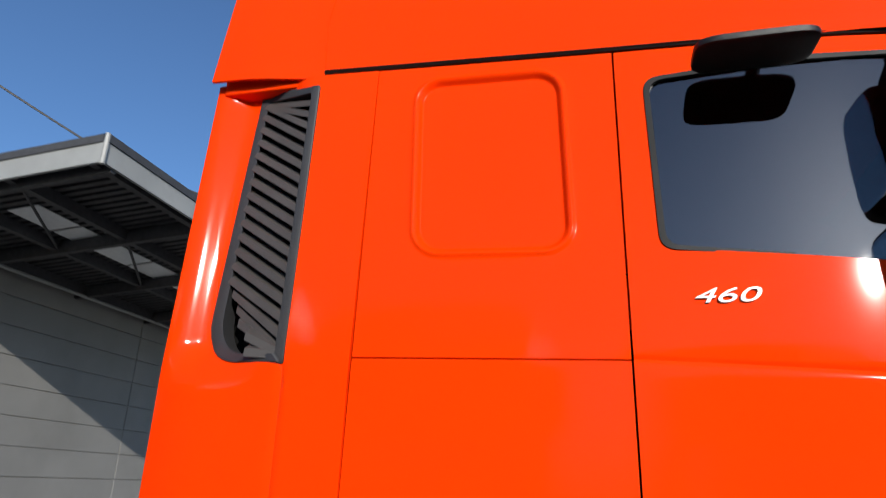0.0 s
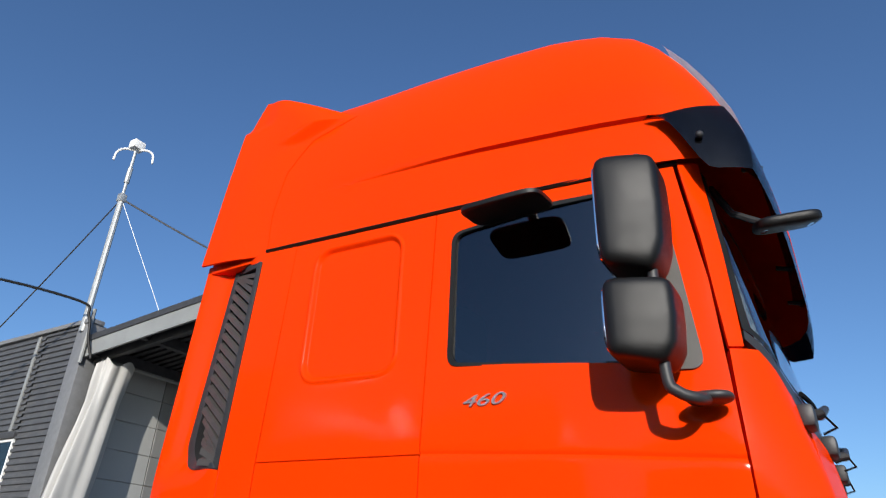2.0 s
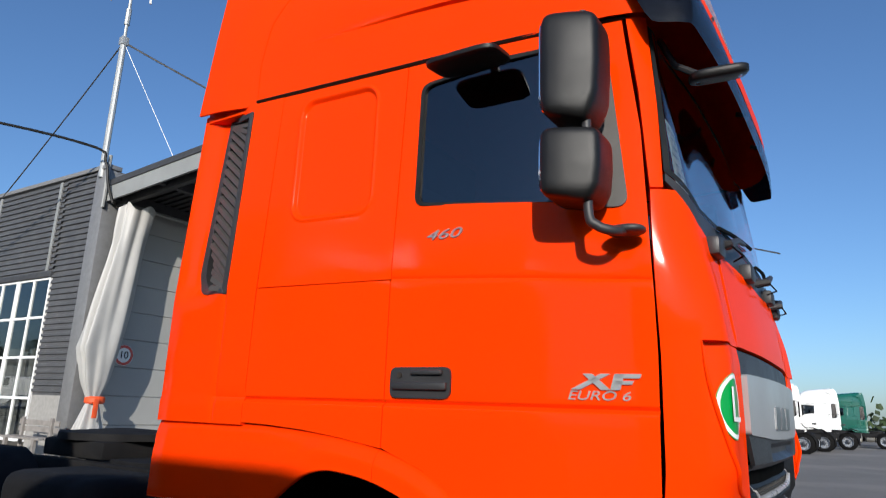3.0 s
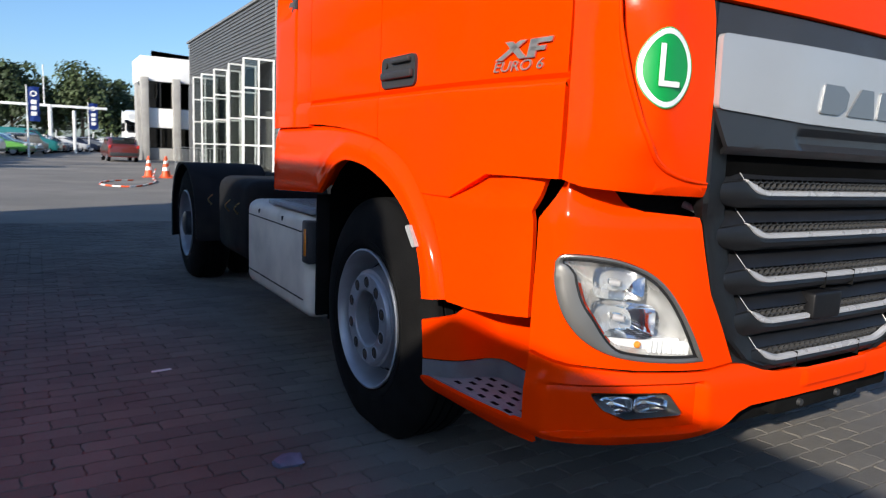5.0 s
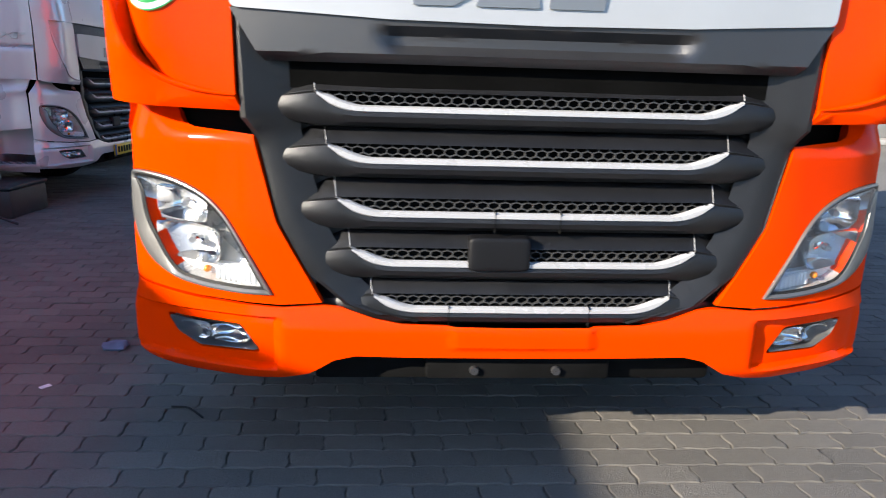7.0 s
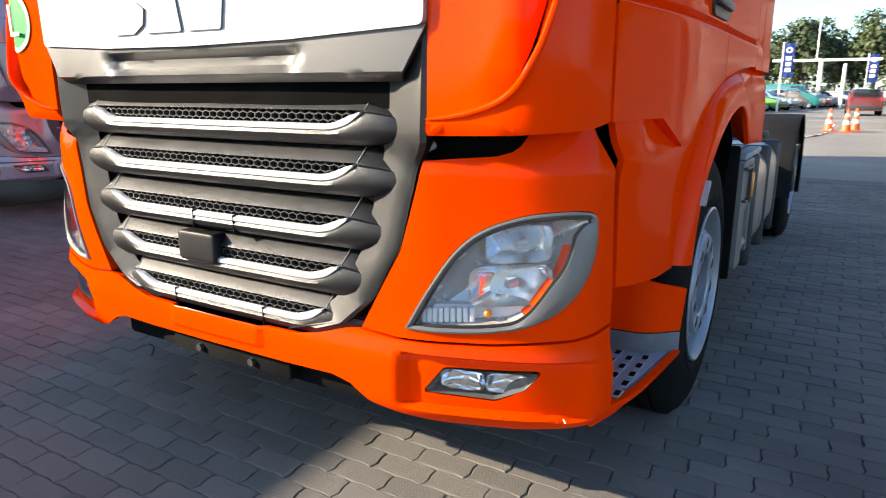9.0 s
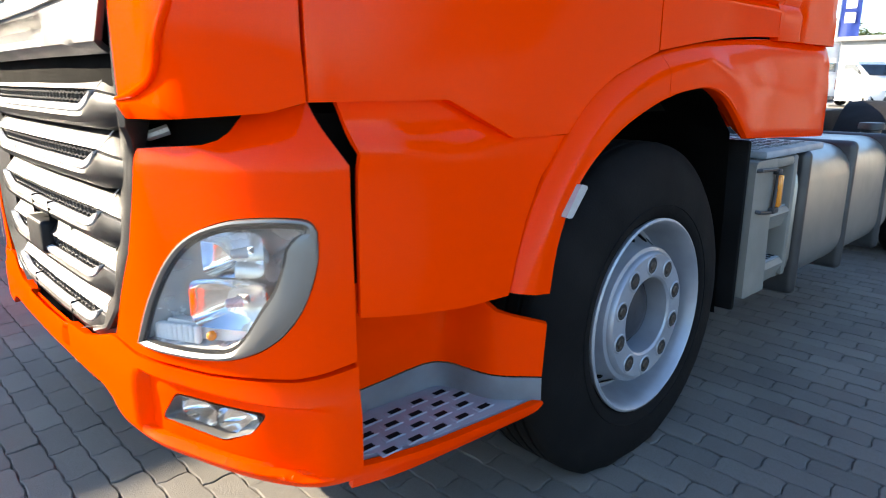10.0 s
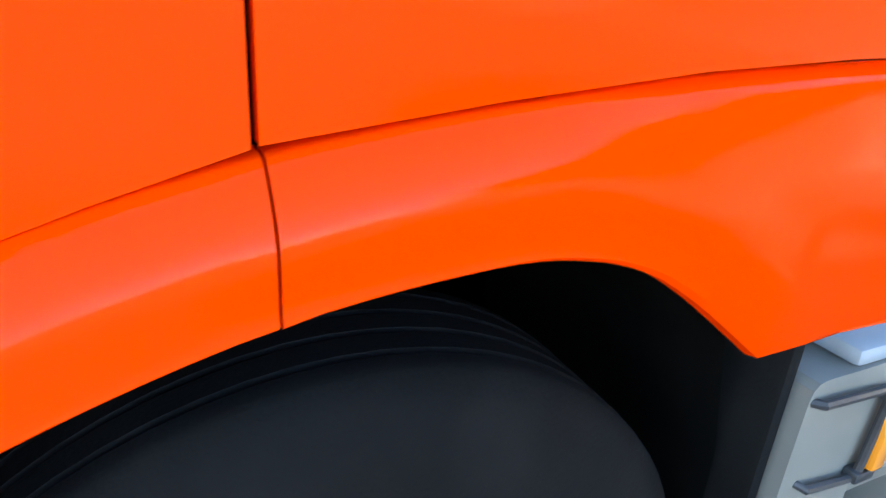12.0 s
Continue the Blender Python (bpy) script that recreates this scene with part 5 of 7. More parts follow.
    # notice behind the glass
    m = [[cab_point(-UX(x), z, -0.03) for x in (1.075, 1.0, 0.93)] for z in (2.2, 2.34, 2.47)]
    bm = bmesh.new()
    grid(bm, m)
    bmesh.ops.solidify(bm, geom=bm.faces[:], thickness=0.001)
    notice = part("notice", bm, PAPER, truck, "white printed sheet behind the windscreen")
    bm = bmesh.new()
    for k in range(7):
        z = 2.44 - 0.036 * k
        grid(bm, [[cab_point(-UX(1.065 - 0.008 * (k % 3)), z - 0.007 + dz, -0.0285), cab_point(-UX(0.945 + 0.015 * (k % 4)), z - 0.007 + dz, -0.0285)] for dz in (0, 0.008)])
    part("print_line", bm, LOGO_GREY, notice, "unreadable grey lines of print", smooth=False)
    wipers(truck)


def wipers(truck):
    for k, x in enumerate((-0.78, 0.0, 0.72)):
        w = thing_part("wiper", truck, "black windscreen wiper")
        bm = bmesh.new()
        a, b, c = cab_point(UX(x), 2.03, 0.05), cab_point(UX(x + 0.1), 2.07, 0.06), cab_point(UX(x + 0.42), 2.13, 0.03)
        tube(bm, [cab_point(UX(x), 2.03, -0.01), a, b, c], [0.02, 0.018, 0.012, 0.008], 8)
        part("arm", bm, BLACK_PLASTIC, w)
        bm = bmesh.new()
        tube(bm, [cab_point(UX(x + 0.05 + 0.1 * j), 2.115 + 0.012 * j, 0.012) for j in range(9)], 0.009, 6)
        part("blade", bm, RUBBER, w)
        bm = bmesh.new()
        tube(bm, [cab_point(UX(x - 0.05), 2.0, 0.01), cab_point(UX(x - 0.02), 2.02, 0.06), cab_point(UX(x + 0.07), 2.0, 0.075), cab_point(UX(x + 0.1), 1.99, 0.03)], 0.004, 6)
        part("washer_hose", bm, RUBBER, w)
    for x in (-0.86, -0.35, 0.3, 0.82):
        bm = bmesh.new()
        p = cab_point(UX(x), 1.99, 0.012)
        box(bm, p.x - 0.06, p.x + 0.06, p.y - 0.025, p.y + 0.03, p.z - 0.02, p.z + 0.05, 0.015)
        part("wiper_bearing", bm, BLACK_PLASTIC, truck)


def roof_height(y):
    return float(np.interp(y, [0.16, 0.2, 0.25, 0.3, 0.38, 0.46, 0.55, 0.7, 0.9, 1.2, 1.6, 2.1, 2.5], [2.93, 3.05, 3.19, 3.31, 3.47, 3.6, 3.7, 3.79, 3.845, 3.885, 3.925, 3.975, 4.0]))


def roof_half(y):
    return float(np.interp(y, [0.16, 0.18, 0.2, 0.25, 0.32, 0.4, 0.5, 0.7, 1.0, 2.5], [0.35, 0.7, 0.86, 1.02, 1.11, 1.15, 1.172, 1.185, 1.19, 1.19]))


def roof_section(y, n=40):
    """One cross-section, from the right rail over the top to the left one, with a crease along each side."""
    zt, w, z0 = roof_height(y), roof_half(y), min(rail_z(y), roof_height(y) - 0.02)
    zc = float(np.interp(y, [0.3, 0.5, 1.3, 2.1], [3.03, 3.06, 3.15, 3.2]))
    at = lambda z: math.asin(min(1.0, max(0.0, (z - z0) / (zt - z0))) ** (1 / 0.66))
    lo, hi = at(min(zc - 0.004, zt)), at(min(zc + 0.004, zt))
    k = n // 4
    half = [lo * i / k for i in range(k)] + [lo, (lo + hi) / 2, hi] + [hi + (math.pi / 2 - hi) * i / k for i in range(1, k + 1)]
    pts = []
    for a in half + [math.pi - a for a in reversed(half[:-1])]:
        c, s = math.cos(a), math.sin(a)
        x = w * math.copysign(abs(c) ** 0.3, c)
        z = z0 + (zt - z0) * abs(s) ** 0.66
        ledge = 0.02 * smoothstep(zc - 0.0045, zc + 0.0045, z) * smoothstep(2.15, 1.0, y)
        grow = 0.014 * smoothstep(zc, zc + 0.2, z) * smoothstep(2.05, 1.5, y)
        x += math.copysign(1, x) * (ledge + grow - 0.018) * smoothstep(0.8, 1.05, abs(x))
        pts.append((x, y, z))
    return pts


def roof(truck):
    ys = [0.16, 0.17, 0.18, 0.19, 0.2, 0.215, 0.23, 0.25, 0.275, 0.3, 0.34, 0.38, 0.42, 0.46, 0.5, 0.55, 0.6, 0.68, 0.78, 0.9, 1.05, 1.2, 1.4, 1.6, 1.8, 2.0, 2.2, 2.42]
    bm = bmesh.new()
    grid(bm, [roof_section(y, 168) for y in ys], ends=True)
    part("roof", bm, ORANGE, truck, "high domed orange cab roof", angle=40)
    bm = bmesh.new()
    rows = [[(math.copysign(1, x) * (abs(x) + 0.004), y - 0.006, z) for x, y, z in roof_section(y, 72) if abs(x) < roof_half(y) * 0.9 and z > 3.15] for y in (0.24, 0.26, 0.28, 0.31, 0.34, 0.38, 0.42, 0.46)]
    m = min(len(r) for r in rows)
    rows = [[Vector(r[int(i * (len(r) - 1) / (m - 1))]) + Vector((0, -0.014, 0.010)) for i in range(m)] for r in rows]
    grid(bm, rows)
    bmesh.ops.solidify(bm, geom=bm.faces[:], thickness=0.012)
    part("roof_lamp_panel", bm, LENS_WHITE, truck, "clear lamp panel in the roof's brow")
    for sg in (1, -1):
        ol = [(2.362, 2.918), (2.372, 3.14), (2.33, 3.39), (2.21, 3.575), (1.95, 3.665), (2.25, 3.82), (2.42, 3.905), (2.60, 3.965), (2.66, 3.85), (2.70, 3.76), (2.745, 3.4), (2.788, 2.936)]

        def fin(y, z):
            zt, w, z0 = roof_height(min(y, 2.42)), roof_half(y), rail_z(y)
            q = min(0.93, max(0.0, (z - z0) / (zt - z0)))
            zc = float(np.interp(y, [0.5, 1.3, 2.1], [3.06, 3.15, 3.2]))
            x = w * math.sqrt(1 - q ** (2 / 0.66)) ** 0.3 - 0.018 + 0.02 * smoothstep(2.15, 1.0, y) * smoothstep(zc, zc + 0.01, z) + 0.014 * smoothstep(zc, zc + 0.2, z) * smoothstep(2.05, 1.5, y) + 0.003
            seam = float(np.interp(z, [2.945, 3.14, 3.39, 3.575, 3.665, 3.965], [2.365, 2.372, 2.33, 2.21, 1.95, 2.25]))
            k = smoothstep(0.0, 0.3, y - seam)
            if z > 3.6:
                x = max(x, 1.085 + 0.13 * (y - 1.95))
            x = x * (1 - k) + k * (1.206 - 0.04 * (z - 2.95))
            x -= 0.025 * smoothstep(3.75, 3.80, z) * smoothstep(2.45, 2.6, y)
            return Vector((sg * x, y, z))
        part("roof_side_fin", sheet(ol, [], fin, 0.012, 0.02, 0.02), ORANGE, truck, "orange side deflector at the back of the roof")
        bm = bmesh.new()
        for off in (0.001,):
            rows = []
            for y in np.linspace(2.36, 0.40, 26):
                p = cab_point(sg * UY(y), rail_z(y) + off, 0.002)
                rows.append([p + Vector((sg * a, 0, b)) for a, b in ((-0.012, -0.008), (0.003, -0.007), (0.006, -0.003), (0.001, 0.0), (0.006, 0.003), (0.003, 0.007), (-0.012, 0.007))])
            grid(bm, rows, close=True, ends=True)
        part("roof_rail", bm, RAIL_BLACK, truck, "black rubber drip rail under the roof")
    # smoked visor
    rows = []
    for k in range(97):
        t = -1 + 2 * k / 96
        a = abs(t)
        if a > 0.72:
            q = (a - 0.72) / 0.28
            x, y = 1.10 + 0.085 * math.sin(q * math.pi / 2), 0.155 + 0.345 * q ** 1.5
        else:
            x, y = 1.10 * a / 0.72, 0.115 + 0.04 * (a / 0.72) ** 3
        x = math.copysign(x, t)
        top = 3.075 - 0.025 * a ** 4
        low = 2.76 + 0.03 * a ** 3 + 0.26 * smoothstep(0.86, 1.0, a)
        back = 0.10 * (1 - 0.75 * smoothstep(0.75, 1.0, a))
        rows.append([(x * (0.985 + 0.017 * f), y + back * (1 - f) ** 1.3 + 0.05 * f * f * smoothstep(1.0, 0.8, a), top + (low - top) * f) for f in (0, 0.15, 0.3, 0.45, 0.6, 0.75, 0.9, 1.0)])
    bm = bmesh.new()
    grid(bm, rows)
    bmesh.ops.solidify(bm, geom=bm.faces[:], thickness=0.005)
    v = part("sun_visor", bm, VISOR, truck, "dark smoked acrylic sun visor over the windscreen")
    for sg in (1, -1):
        for x, y, z in ((1.178, 0.342, 2.914),):
            bm = bmesh.new()
            bmesh.ops.create_uvsphere(bm, u_segments=10, v_segments=6, radius=0.014, matrix=Matrix.Translation((sg * x, y, z)))
            part("visor_bolt", bm, BLACK_PLASTIC, v)
    for x in (-0.75, -0.25, 0.25, 0.75):
        part("visor_bracket", tube(bmesh.new(), [(x, 0.26, 3.0), (x, 0.19, 2.98)], 0.012, 8), BLACK_PLASTIC, v)


def superbox(bm, c, size, e=0.35, m=None, nu=26, nv=16):
    """A box with soft rounded sides."""
    f = lambda w: math.copysign(abs(w) ** e, w)
    rows = []
    for i in range(nv + 1):
        b = -math.pi / 2 + math.pi * i / nv
        rows.append([])
        for j in range(nu):
            a = 2 * math.pi * j / nu
            p = Vector((size[0] * f(math.cos(b)) * f(math.cos(a)), size[1] * f(math.cos(b)) * f(math.sin(a)), size[2] * f(math.sin(b))))
            rows[-1].append((m @ p if m is not None else p) + Vector(c))
    grid(bm, rows, close=True)
    bmesh.ops.remove_doubles(bm, verts=bm.verts[:], dist=1e-5)
    return bm


def mirrors(truck, sg):
    s = thing_part("side_mirror", truck, "black twin rear-view mirror on a bent arm")
    for name, z, hz in (("upper_housing", 2.575, 0.195), ("lower_housing", 2.215, 0.122)):
        bm = bmesh.new()
        superbox(bm, (0, 0, 0), (0.11, 0.098, hz), 0.3, None, 44, 26)
        for v in bm.verts:
            q, f = v.co.z / hz, smoothstep(0.09, -0.1, v.co.y)
            low = smoothstep(-0.3, -1.0, q)
            x, y = v.co.x * (1 - 0.2 * f * f) + 0.02 * f, v.co.y + 0.03 * low * f
            v.co = Vector((sg * (1.33 - x), 0.558 + y, z + v.co.z - 0.03 * f * smoothstep(0.2, -0.8, q) - 0.01 * f * q))
        part(name, bm, MIRROR_PLASTIC, s)
        bm = bmesh.new()
        superbox(bm, (sg * 1.33, 0.652, z), (0.092, 0.006, hz - 0.025), 0.3, None, 24, 12)
        part("glass", bm, MIRROR, s, "mirror glass")
    bm = bmesh.new()
    tube(bm, spline([(sg * 1.19, 0.43, 2.015), (sg * 1.3, 0.44, 1.985), (sg * 1.34, 0.49, 2.0), (sg * 1.345, 0.515, 2.06), (sg * 1.335, 0.52, 2.4), (sg * 1.33, 0.53, 2.79)], 5), 0.0165, 12)
    superbox(bm, (sg * 1.225, 0.43, 2.003), (0.05, 0.065, 0.018), 0.8)
    part("arm", bm, BLACK_PLASTIC, s)
    bm = bmesh.new()
    tube(bm, [(sg * 1.17, 0.59, 2.81), (sg * 1.26, 0.57, 2.79), (sg * 1.33, 0.54, 2.76)], 0.018, 8)
    part("upper_arm", bm, BLACK_PLASTIC, s)


MIRROR_PLASTIC = material("black_mirror_plastic", (0.008, 0.0078, 0.0075), 0.42, var=0.12, scale=6, bump=0.004, bump_scale=1100, spec=0.35)


def kerb_mirrors(truck):
    k = thing_part("kerb_mirror", truck, "black kerb-view mirror above the side window")
    bm = bmesh.new()
    superbox(bm, (-1.29, 1.02, 2.752), (0.095, 0.16, 0.015), 0.4, Matrix.Rotation(-0.12, 3, "Y"))
    part("housing", bm, MIRROR_PLASTIC, k)
    bm = bmesh.new()
    tube(bm, [(-1.17, 0.98, 2.82), (-1.24, 0.99, 2.78), (-1.30, 0.99, 2.765)], 0.02, 8)
    part("arm", bm, BLACK_PLASTIC, k)
    f = thing_part("front_mirror", truck, "black front-view mirror hung below the visor")
    bm = bmesh.new()
    superbox(bm, (-0.985, 0.15, 2.615), (0.085, 0.1, 0.022), 0.5, Matrix.Rotation(-0.32, 3, "Y") @ Matrix.Rotation(0.25, 3, "Z"))
    part("housing", bm, MIRROR_PLASTIC, f)
    # mirror glass in smoked black: the rim's shade is in the colour
    bm = bmesh.new()
    superbox(bm, (-0.98, 0.15, 2.598), (0.065, 0.08, 0.004), 0.6, Matrix.Rotation(-0.32, 3, "Y") @ Matrix.Rotation(0.25, 3, "Z"))
    part("glass", bm, VISOR, f, "mirror glass facing the ground, darkened for the rim's shade")
    bm = bmesh.new()
    tube(bm, [(-0.9, 0.37, 2.86), (-0.93, 0.31, 2.72), (-0.96, 0.2, 2.63)], 0.013, 8)
    part("arm", bm, BLACK_PLASTIC, f)


def wheel(truck, x, y, sg, front=True):
    """A wheel whose outer face stands at x; r 0.497 tyre."""
    w = thing_part("wheel", truck, "truck wheel with a silver steel rim")
    zc, R = 0.482, 0.526
    bm = bmesh.new()
    prof = [(0.285, -0.02), (0.30, -0.005), (0.315, 0.012), (0.34, 0.016), (0.38, 0.014), (0.42, 0.008), (0.465, -0.004), (0.495, -0.02), (R - 0.004, -0.04)]
    grooves = []
    for a in (0.075, 0.12, 0.165, 0.21):
        grooves += [(R, -a + 0.006), (R - 0.014, -a + 0.004), (R - 0.014, -a - 0.004), (R, -a - 0.006)]
    prof += [(R - 0.001, -0.055)] + grooves + [(R - 0.004, -0.25), (0.495, -0.275), (0.42, -0.295), (0.34, -0.305), (0.285, -0.28)]
    lathe(bm, [(r, sg * h) for r, h in prof], (x, y, zc), "x", 72)
    for v in bm.verts:
        v.co.z = max(v.co.z, 0.002)
    t = part("tyre", bm, RUBBER, w, "worn black truck tyre", angle=50)
    bm = bmesh.new()
    for r, h in ((0.345, 0.016),):
        lathe(bm, [(r - 0.003, sg * (h - 0.003)), (r, sg * (h + 0.002)), (r + 0.003, sg * (h - 0.003))], (x, y, zc), "x", 64)
    part("sidewall_rib", bm, RUBBER, t)
    bm = bmesh.new()
    if front:
        prof = [(0.285, -0.02), (0.303, 0.004), (0.304, 0.014), (0.297, 0.018), (0.288, 0.010), (0.282, -0.03), (0.274, -0.075), (0.264, -0.108), (0.251, -0.11), (0.217, -0.05), (0.214, -0.02), (0.212, -0.012), (0.2, -0.009), (0.198, 0.002), (0.192, 0.008), (0.126, 0.008), (0.119, 0.002), (0.116, -0.1)]
    else:
        prof = [(0.285, -0.02), (0.303, 0.004), (0.304, 0.014), (0.297, 0.018), (0.288, 0.010), (0.282, -0.03), (0.27, -0.12), (0.25, -0.15), (0.215, -0.155), (0.13, -0.15), (0.12, -0.16)]
    lathe(bm, [(r, sg * h) for r, h in prof], (x, y, zc), "x", 72)
    rim = part("rim", bm, RIM_SILVER, w, "silver painted steel rim", angle=40)
    bm = bmesh.new()
    lathe(bm, [(0.116, -sg * 0.07), (0.108, -sg * 0.072), (0.1, -sg * 0.06), (0.085, -sg * 0.045), (0.05, -sg * 0.036), (0.0, -sg * 0.034)] if front else [(0.12, -sg * 0.14), (0.11, sg * 0.02), (0.09, sg * 0.03), (0.0, sg * 0.03)], (x, y, zc), "x", 40)
    part("hub", bm, HUB_DARK, w, "dark bearing hub")
    for j in range(10):
        a = 2 * math.pi * (j + 0.5) / 10
        h = 0.009 if front else -0.149
        c = (x + sg * h, y + 0.16 * math.cos(a), zc + 0.16 * math.sin(a))
        part("bolt_seat", lathe(bmesh.new(), [(0.0245, sg * 0.0008), (0.0255, sg * 0.003), (0.028, sg * 0.0032), (0.031, 0.0)], c, "x", 20), RIM_SILVER, rim)
        # raised dark disc gives the shade of a bolt hole
        part("bolt_recess", lathe(bmesh.new(), [(0.0, sg * 0.0012), (0.022, sg * 0.0012), (0.0235, sg * 0.0018), (0.025, 0.0)], c, "x", 16), NUT_DARK, rim)
        part("wheel_nut", lathe(bmesh.new(), [(0.0155, 0.0), (0.015, sg * 0.003), (0.011, sg * 0.005), (0.0, sg * 0.005)], c, "x", 6), NUT, rim, smooth=False)
    # hand holes are near-black discs, their inner shade only coloured on
    for j in range(20 if front else 10):
        a = 2 * math.pi * j / (20 if front else 10)
        rr, dx = (0.234, -0.079) if front else (0.235, -0.15)
        bm = bmesh.new()
        lathe(bm, [(0.0, sg * 0.002), (0.02, sg * 0.002), (0.021, 0.0)], (0, 0, 0), "x", 14)
        m = Matrix.Translation((x + sg * dx, y + rr * math.cos(a), zc + rr * math.sin(a))) @ Matrix.Rotation(a, 4, "X") @ Matrix.Rotation(sg * (1.03 if front else -0.1), 4, "Z")
        for v in bm.verts:
            v.co = m @ (Vector((v.co.x, v.co.y * 1.25, v.co.z * 0.8)) if front else Vector((v.co.x, v.co.y * 0.8, v.co.z * 1.25)))
        part("hand_hole", bm, SHADE_BLACK, rim)
    return w


HUB_DARK = material("hub_grey", (0.05, 0.055, 0.065), 0.4, metal=0.5, var=0.2, scale=12)
NUT_DARK = material("bolt_recess_shade", (0.02, 0.02, 0.021), 0.6, var=0.3, scale=50)
NUT = material("rusty_steel_nut", (0.07, 0.058, 0.048), 0.5, metal=0.7, var=0.3, scale=60)


def chassis(truck):
    for sg in (1, -1):
        bm = bmesh.new()
        box(bm, sg * 0.38, sg * 0.46, 0.5, 6.05, 0.7, 0.96, 0.01)
        part("chassis_rail", bm, MATT_BLACK, truck)
        # front guard panel behind the front wheel and mudguard over the rear wheel
        bm = bmesh.new()
        rows = []
        for k in range(19):
            a = math.radians(-8 + 176 * k / 18)
            rows.append([(sg * xx, 5.36 - rr * math.cos(a), 0.475 + rr * math.sin(a) * 0.98) for xx, rr in ((1.27, 0.56), (1.275, 0.60), (1.25, 0.615), (0.62, 0.615), (0.62, 0.60), (1.23, 0.60))])
        rows = [[(p[0], p[1], min(p[2], 0.475 + 0.56)) for p in r] for r in rows]
        rows.append([(p[0], p[1] + 0.01, 0.30) for p in rows[-1]])
        grid(bm, rows, close=True, ends=True)
        part("rear_mudguard", bm, MATT_BLACK, truck, "flat-topped black rear mudguard")
        bm = bmesh.new()
        box(bm, sg * 0.7, sg * 1.22, 2.075, 2.10, 0.36, 0.98, 0.01)
        part("mud_flap", bm, RUBBER, truck)
        for xx in (1.235, 0.87):
            wheel(truck, sg * xx, 5.36, sg, False) if xx > 1 else None
        bm = bmesh.new()
        lathe(bm, [(0.285, 0), (0.30, sg * 0.01), (0.42, sg * 0.01), (0.47, -sg * 0.02), (0.485, -sg * 0.05), (0.485, -sg * 0.23), (0.42, -sg * 0.29), (0.285, -sg * 0.28)], (sg * 0.87, 5.36, 0.482), "x", 48)
        part("inner_tyre", bm, RUBBER, truck)
        wheel(truck, sg * 1.2, 1.50, sg, True)
    bm = bmesh.new()
    tube(bm, [(-0.9, 1.5, 0.47), (0.9, 1.5, 0.47)], 0.07, 12)
    tube(bm, [(-0.9, 5.36, 0.482), (0.9, 5.36, 0.482)], 0.1, 12)
    bmesh.ops.create_uvsphere(bm, u_segments=16, v_segments=10, radius=0.24, matrix=Matrix.Translation((0, 5.28, 0.5)))
    part("axle", bm, MATT_BLACK, truck)
    bm = bmesh.new()
    box(bm, -0.38, 0.38, 0.6, 2.5, 0.55, 1.05, 0.08)
    part("engine_block", bm, MATT_BLACK, truck)
    bm = bmesh.new()
    box(bm, -0.42, 0.42, 3.2, 4.4, 0.9, 0.99, 0.01)
    part("catwalk", bm, MATT_BLACK, truck)
    bm = bmesh.new()
    lathe(bm, [(0.0, 1.18), (0.08, 1.18), (0.47, 1.15), (0.48, 1.10), (0.0, 1.10)], (0, 4.9, 0), "z", 32)
    box(bm, -0.42, 0.42, 4.5, 5.3, 0.97, 1.10, 0.02)
    part("fifth_wheel", bm, MATT_BLACK, truck, "black greasy coupling plate on the chassis")
    bm = bmesh.new()
    tube(bm, spline([(-0.2, 2.75, 1.5), (-0.1, 3.0, 1.25), (0.1, 3.4, 1.2), (0.2, 4.0, 1.05)], 6), 0.018, 8)
    tube(bm, spline([(0.0, 2.75, 1.5), (0.05, 3.05, 1.2), (0.2, 3.4, 1.25), (0.25, 4.0, 1.05)], 6), 0.018, 8)
    part("air_hose", bm, RUBBER, truck)
    # right: grey box with tread plate; left: tank with straps
    b = thing_part("equipment_box", truck, "pale grey plastic equipment box with a step plate on top")
    part("box_body", boxm(-1.245, -0.62, 2.14, 3.3, 0.32, 0.87, 0.07, 4), GREY_PLASTIC, b)
    bm = bmesh.new()
    for z in (0.775, 0.42):
        box(bm, -1.248, -1.24, 2.2, 3.24, z - 0.003, z + 0.003)
    part("panel_groove", bm, SHADE_BLACK, b)
    bm = bmesh.new()
    for y in (2.55, 3.0):
        box(bm, -1.25, -1.24, y - 0.008, y + 0.008, 0.80, 0.825, 0.003)
    part("panel_clip", bm, BLACK_PLASTIC, b)
    plate(truck, -1, 2.15, 2.85, 0.90)
    bm = bmesh.new()
    box(bm, -1.258, -1.18, 2.11, 2.2, 0.62, 0.84, 0.012)
    part("lamp_bracket", bm, BLACK_PLASTIC, b)
    bm = bmesh.new()
    box(bm, -1.262, -1.255, 2.13, 2.16, 0.66, 0.80, 0.003)
    part("side_reflector", bm, AMBER, b, "amber side reflector")
    bm = bmesh.new()
    box(bm, -1.23, -0.65, 3.3, 4.2, 0.42, 0.98, 0.09, None, 3)
    part("battery_cover", bm, MATT_BLACK, truck, "black battery cover behind the box")
    bm = bmesh.new()
    for y in (3.5, 3.75, 4.3):
        tube(bm, spline([(-1.24, y, 0.82), (-1.27, y + 0.02, 0.78), (-1.24, y + 0.03, 0.74)], 4), 0.005, 6)
    part("brass_coupling", bm, BRASS, truck, "small brass pipe couplings")
    t = thing_part("fuel_tank", truck, "aluminium fuel tank held by three straps")
    bm = bmesh.new()
    box(bm, 0.63, 1.235, 2.52, 4.05, 0.34, 0.90, 0.13, None, 5)
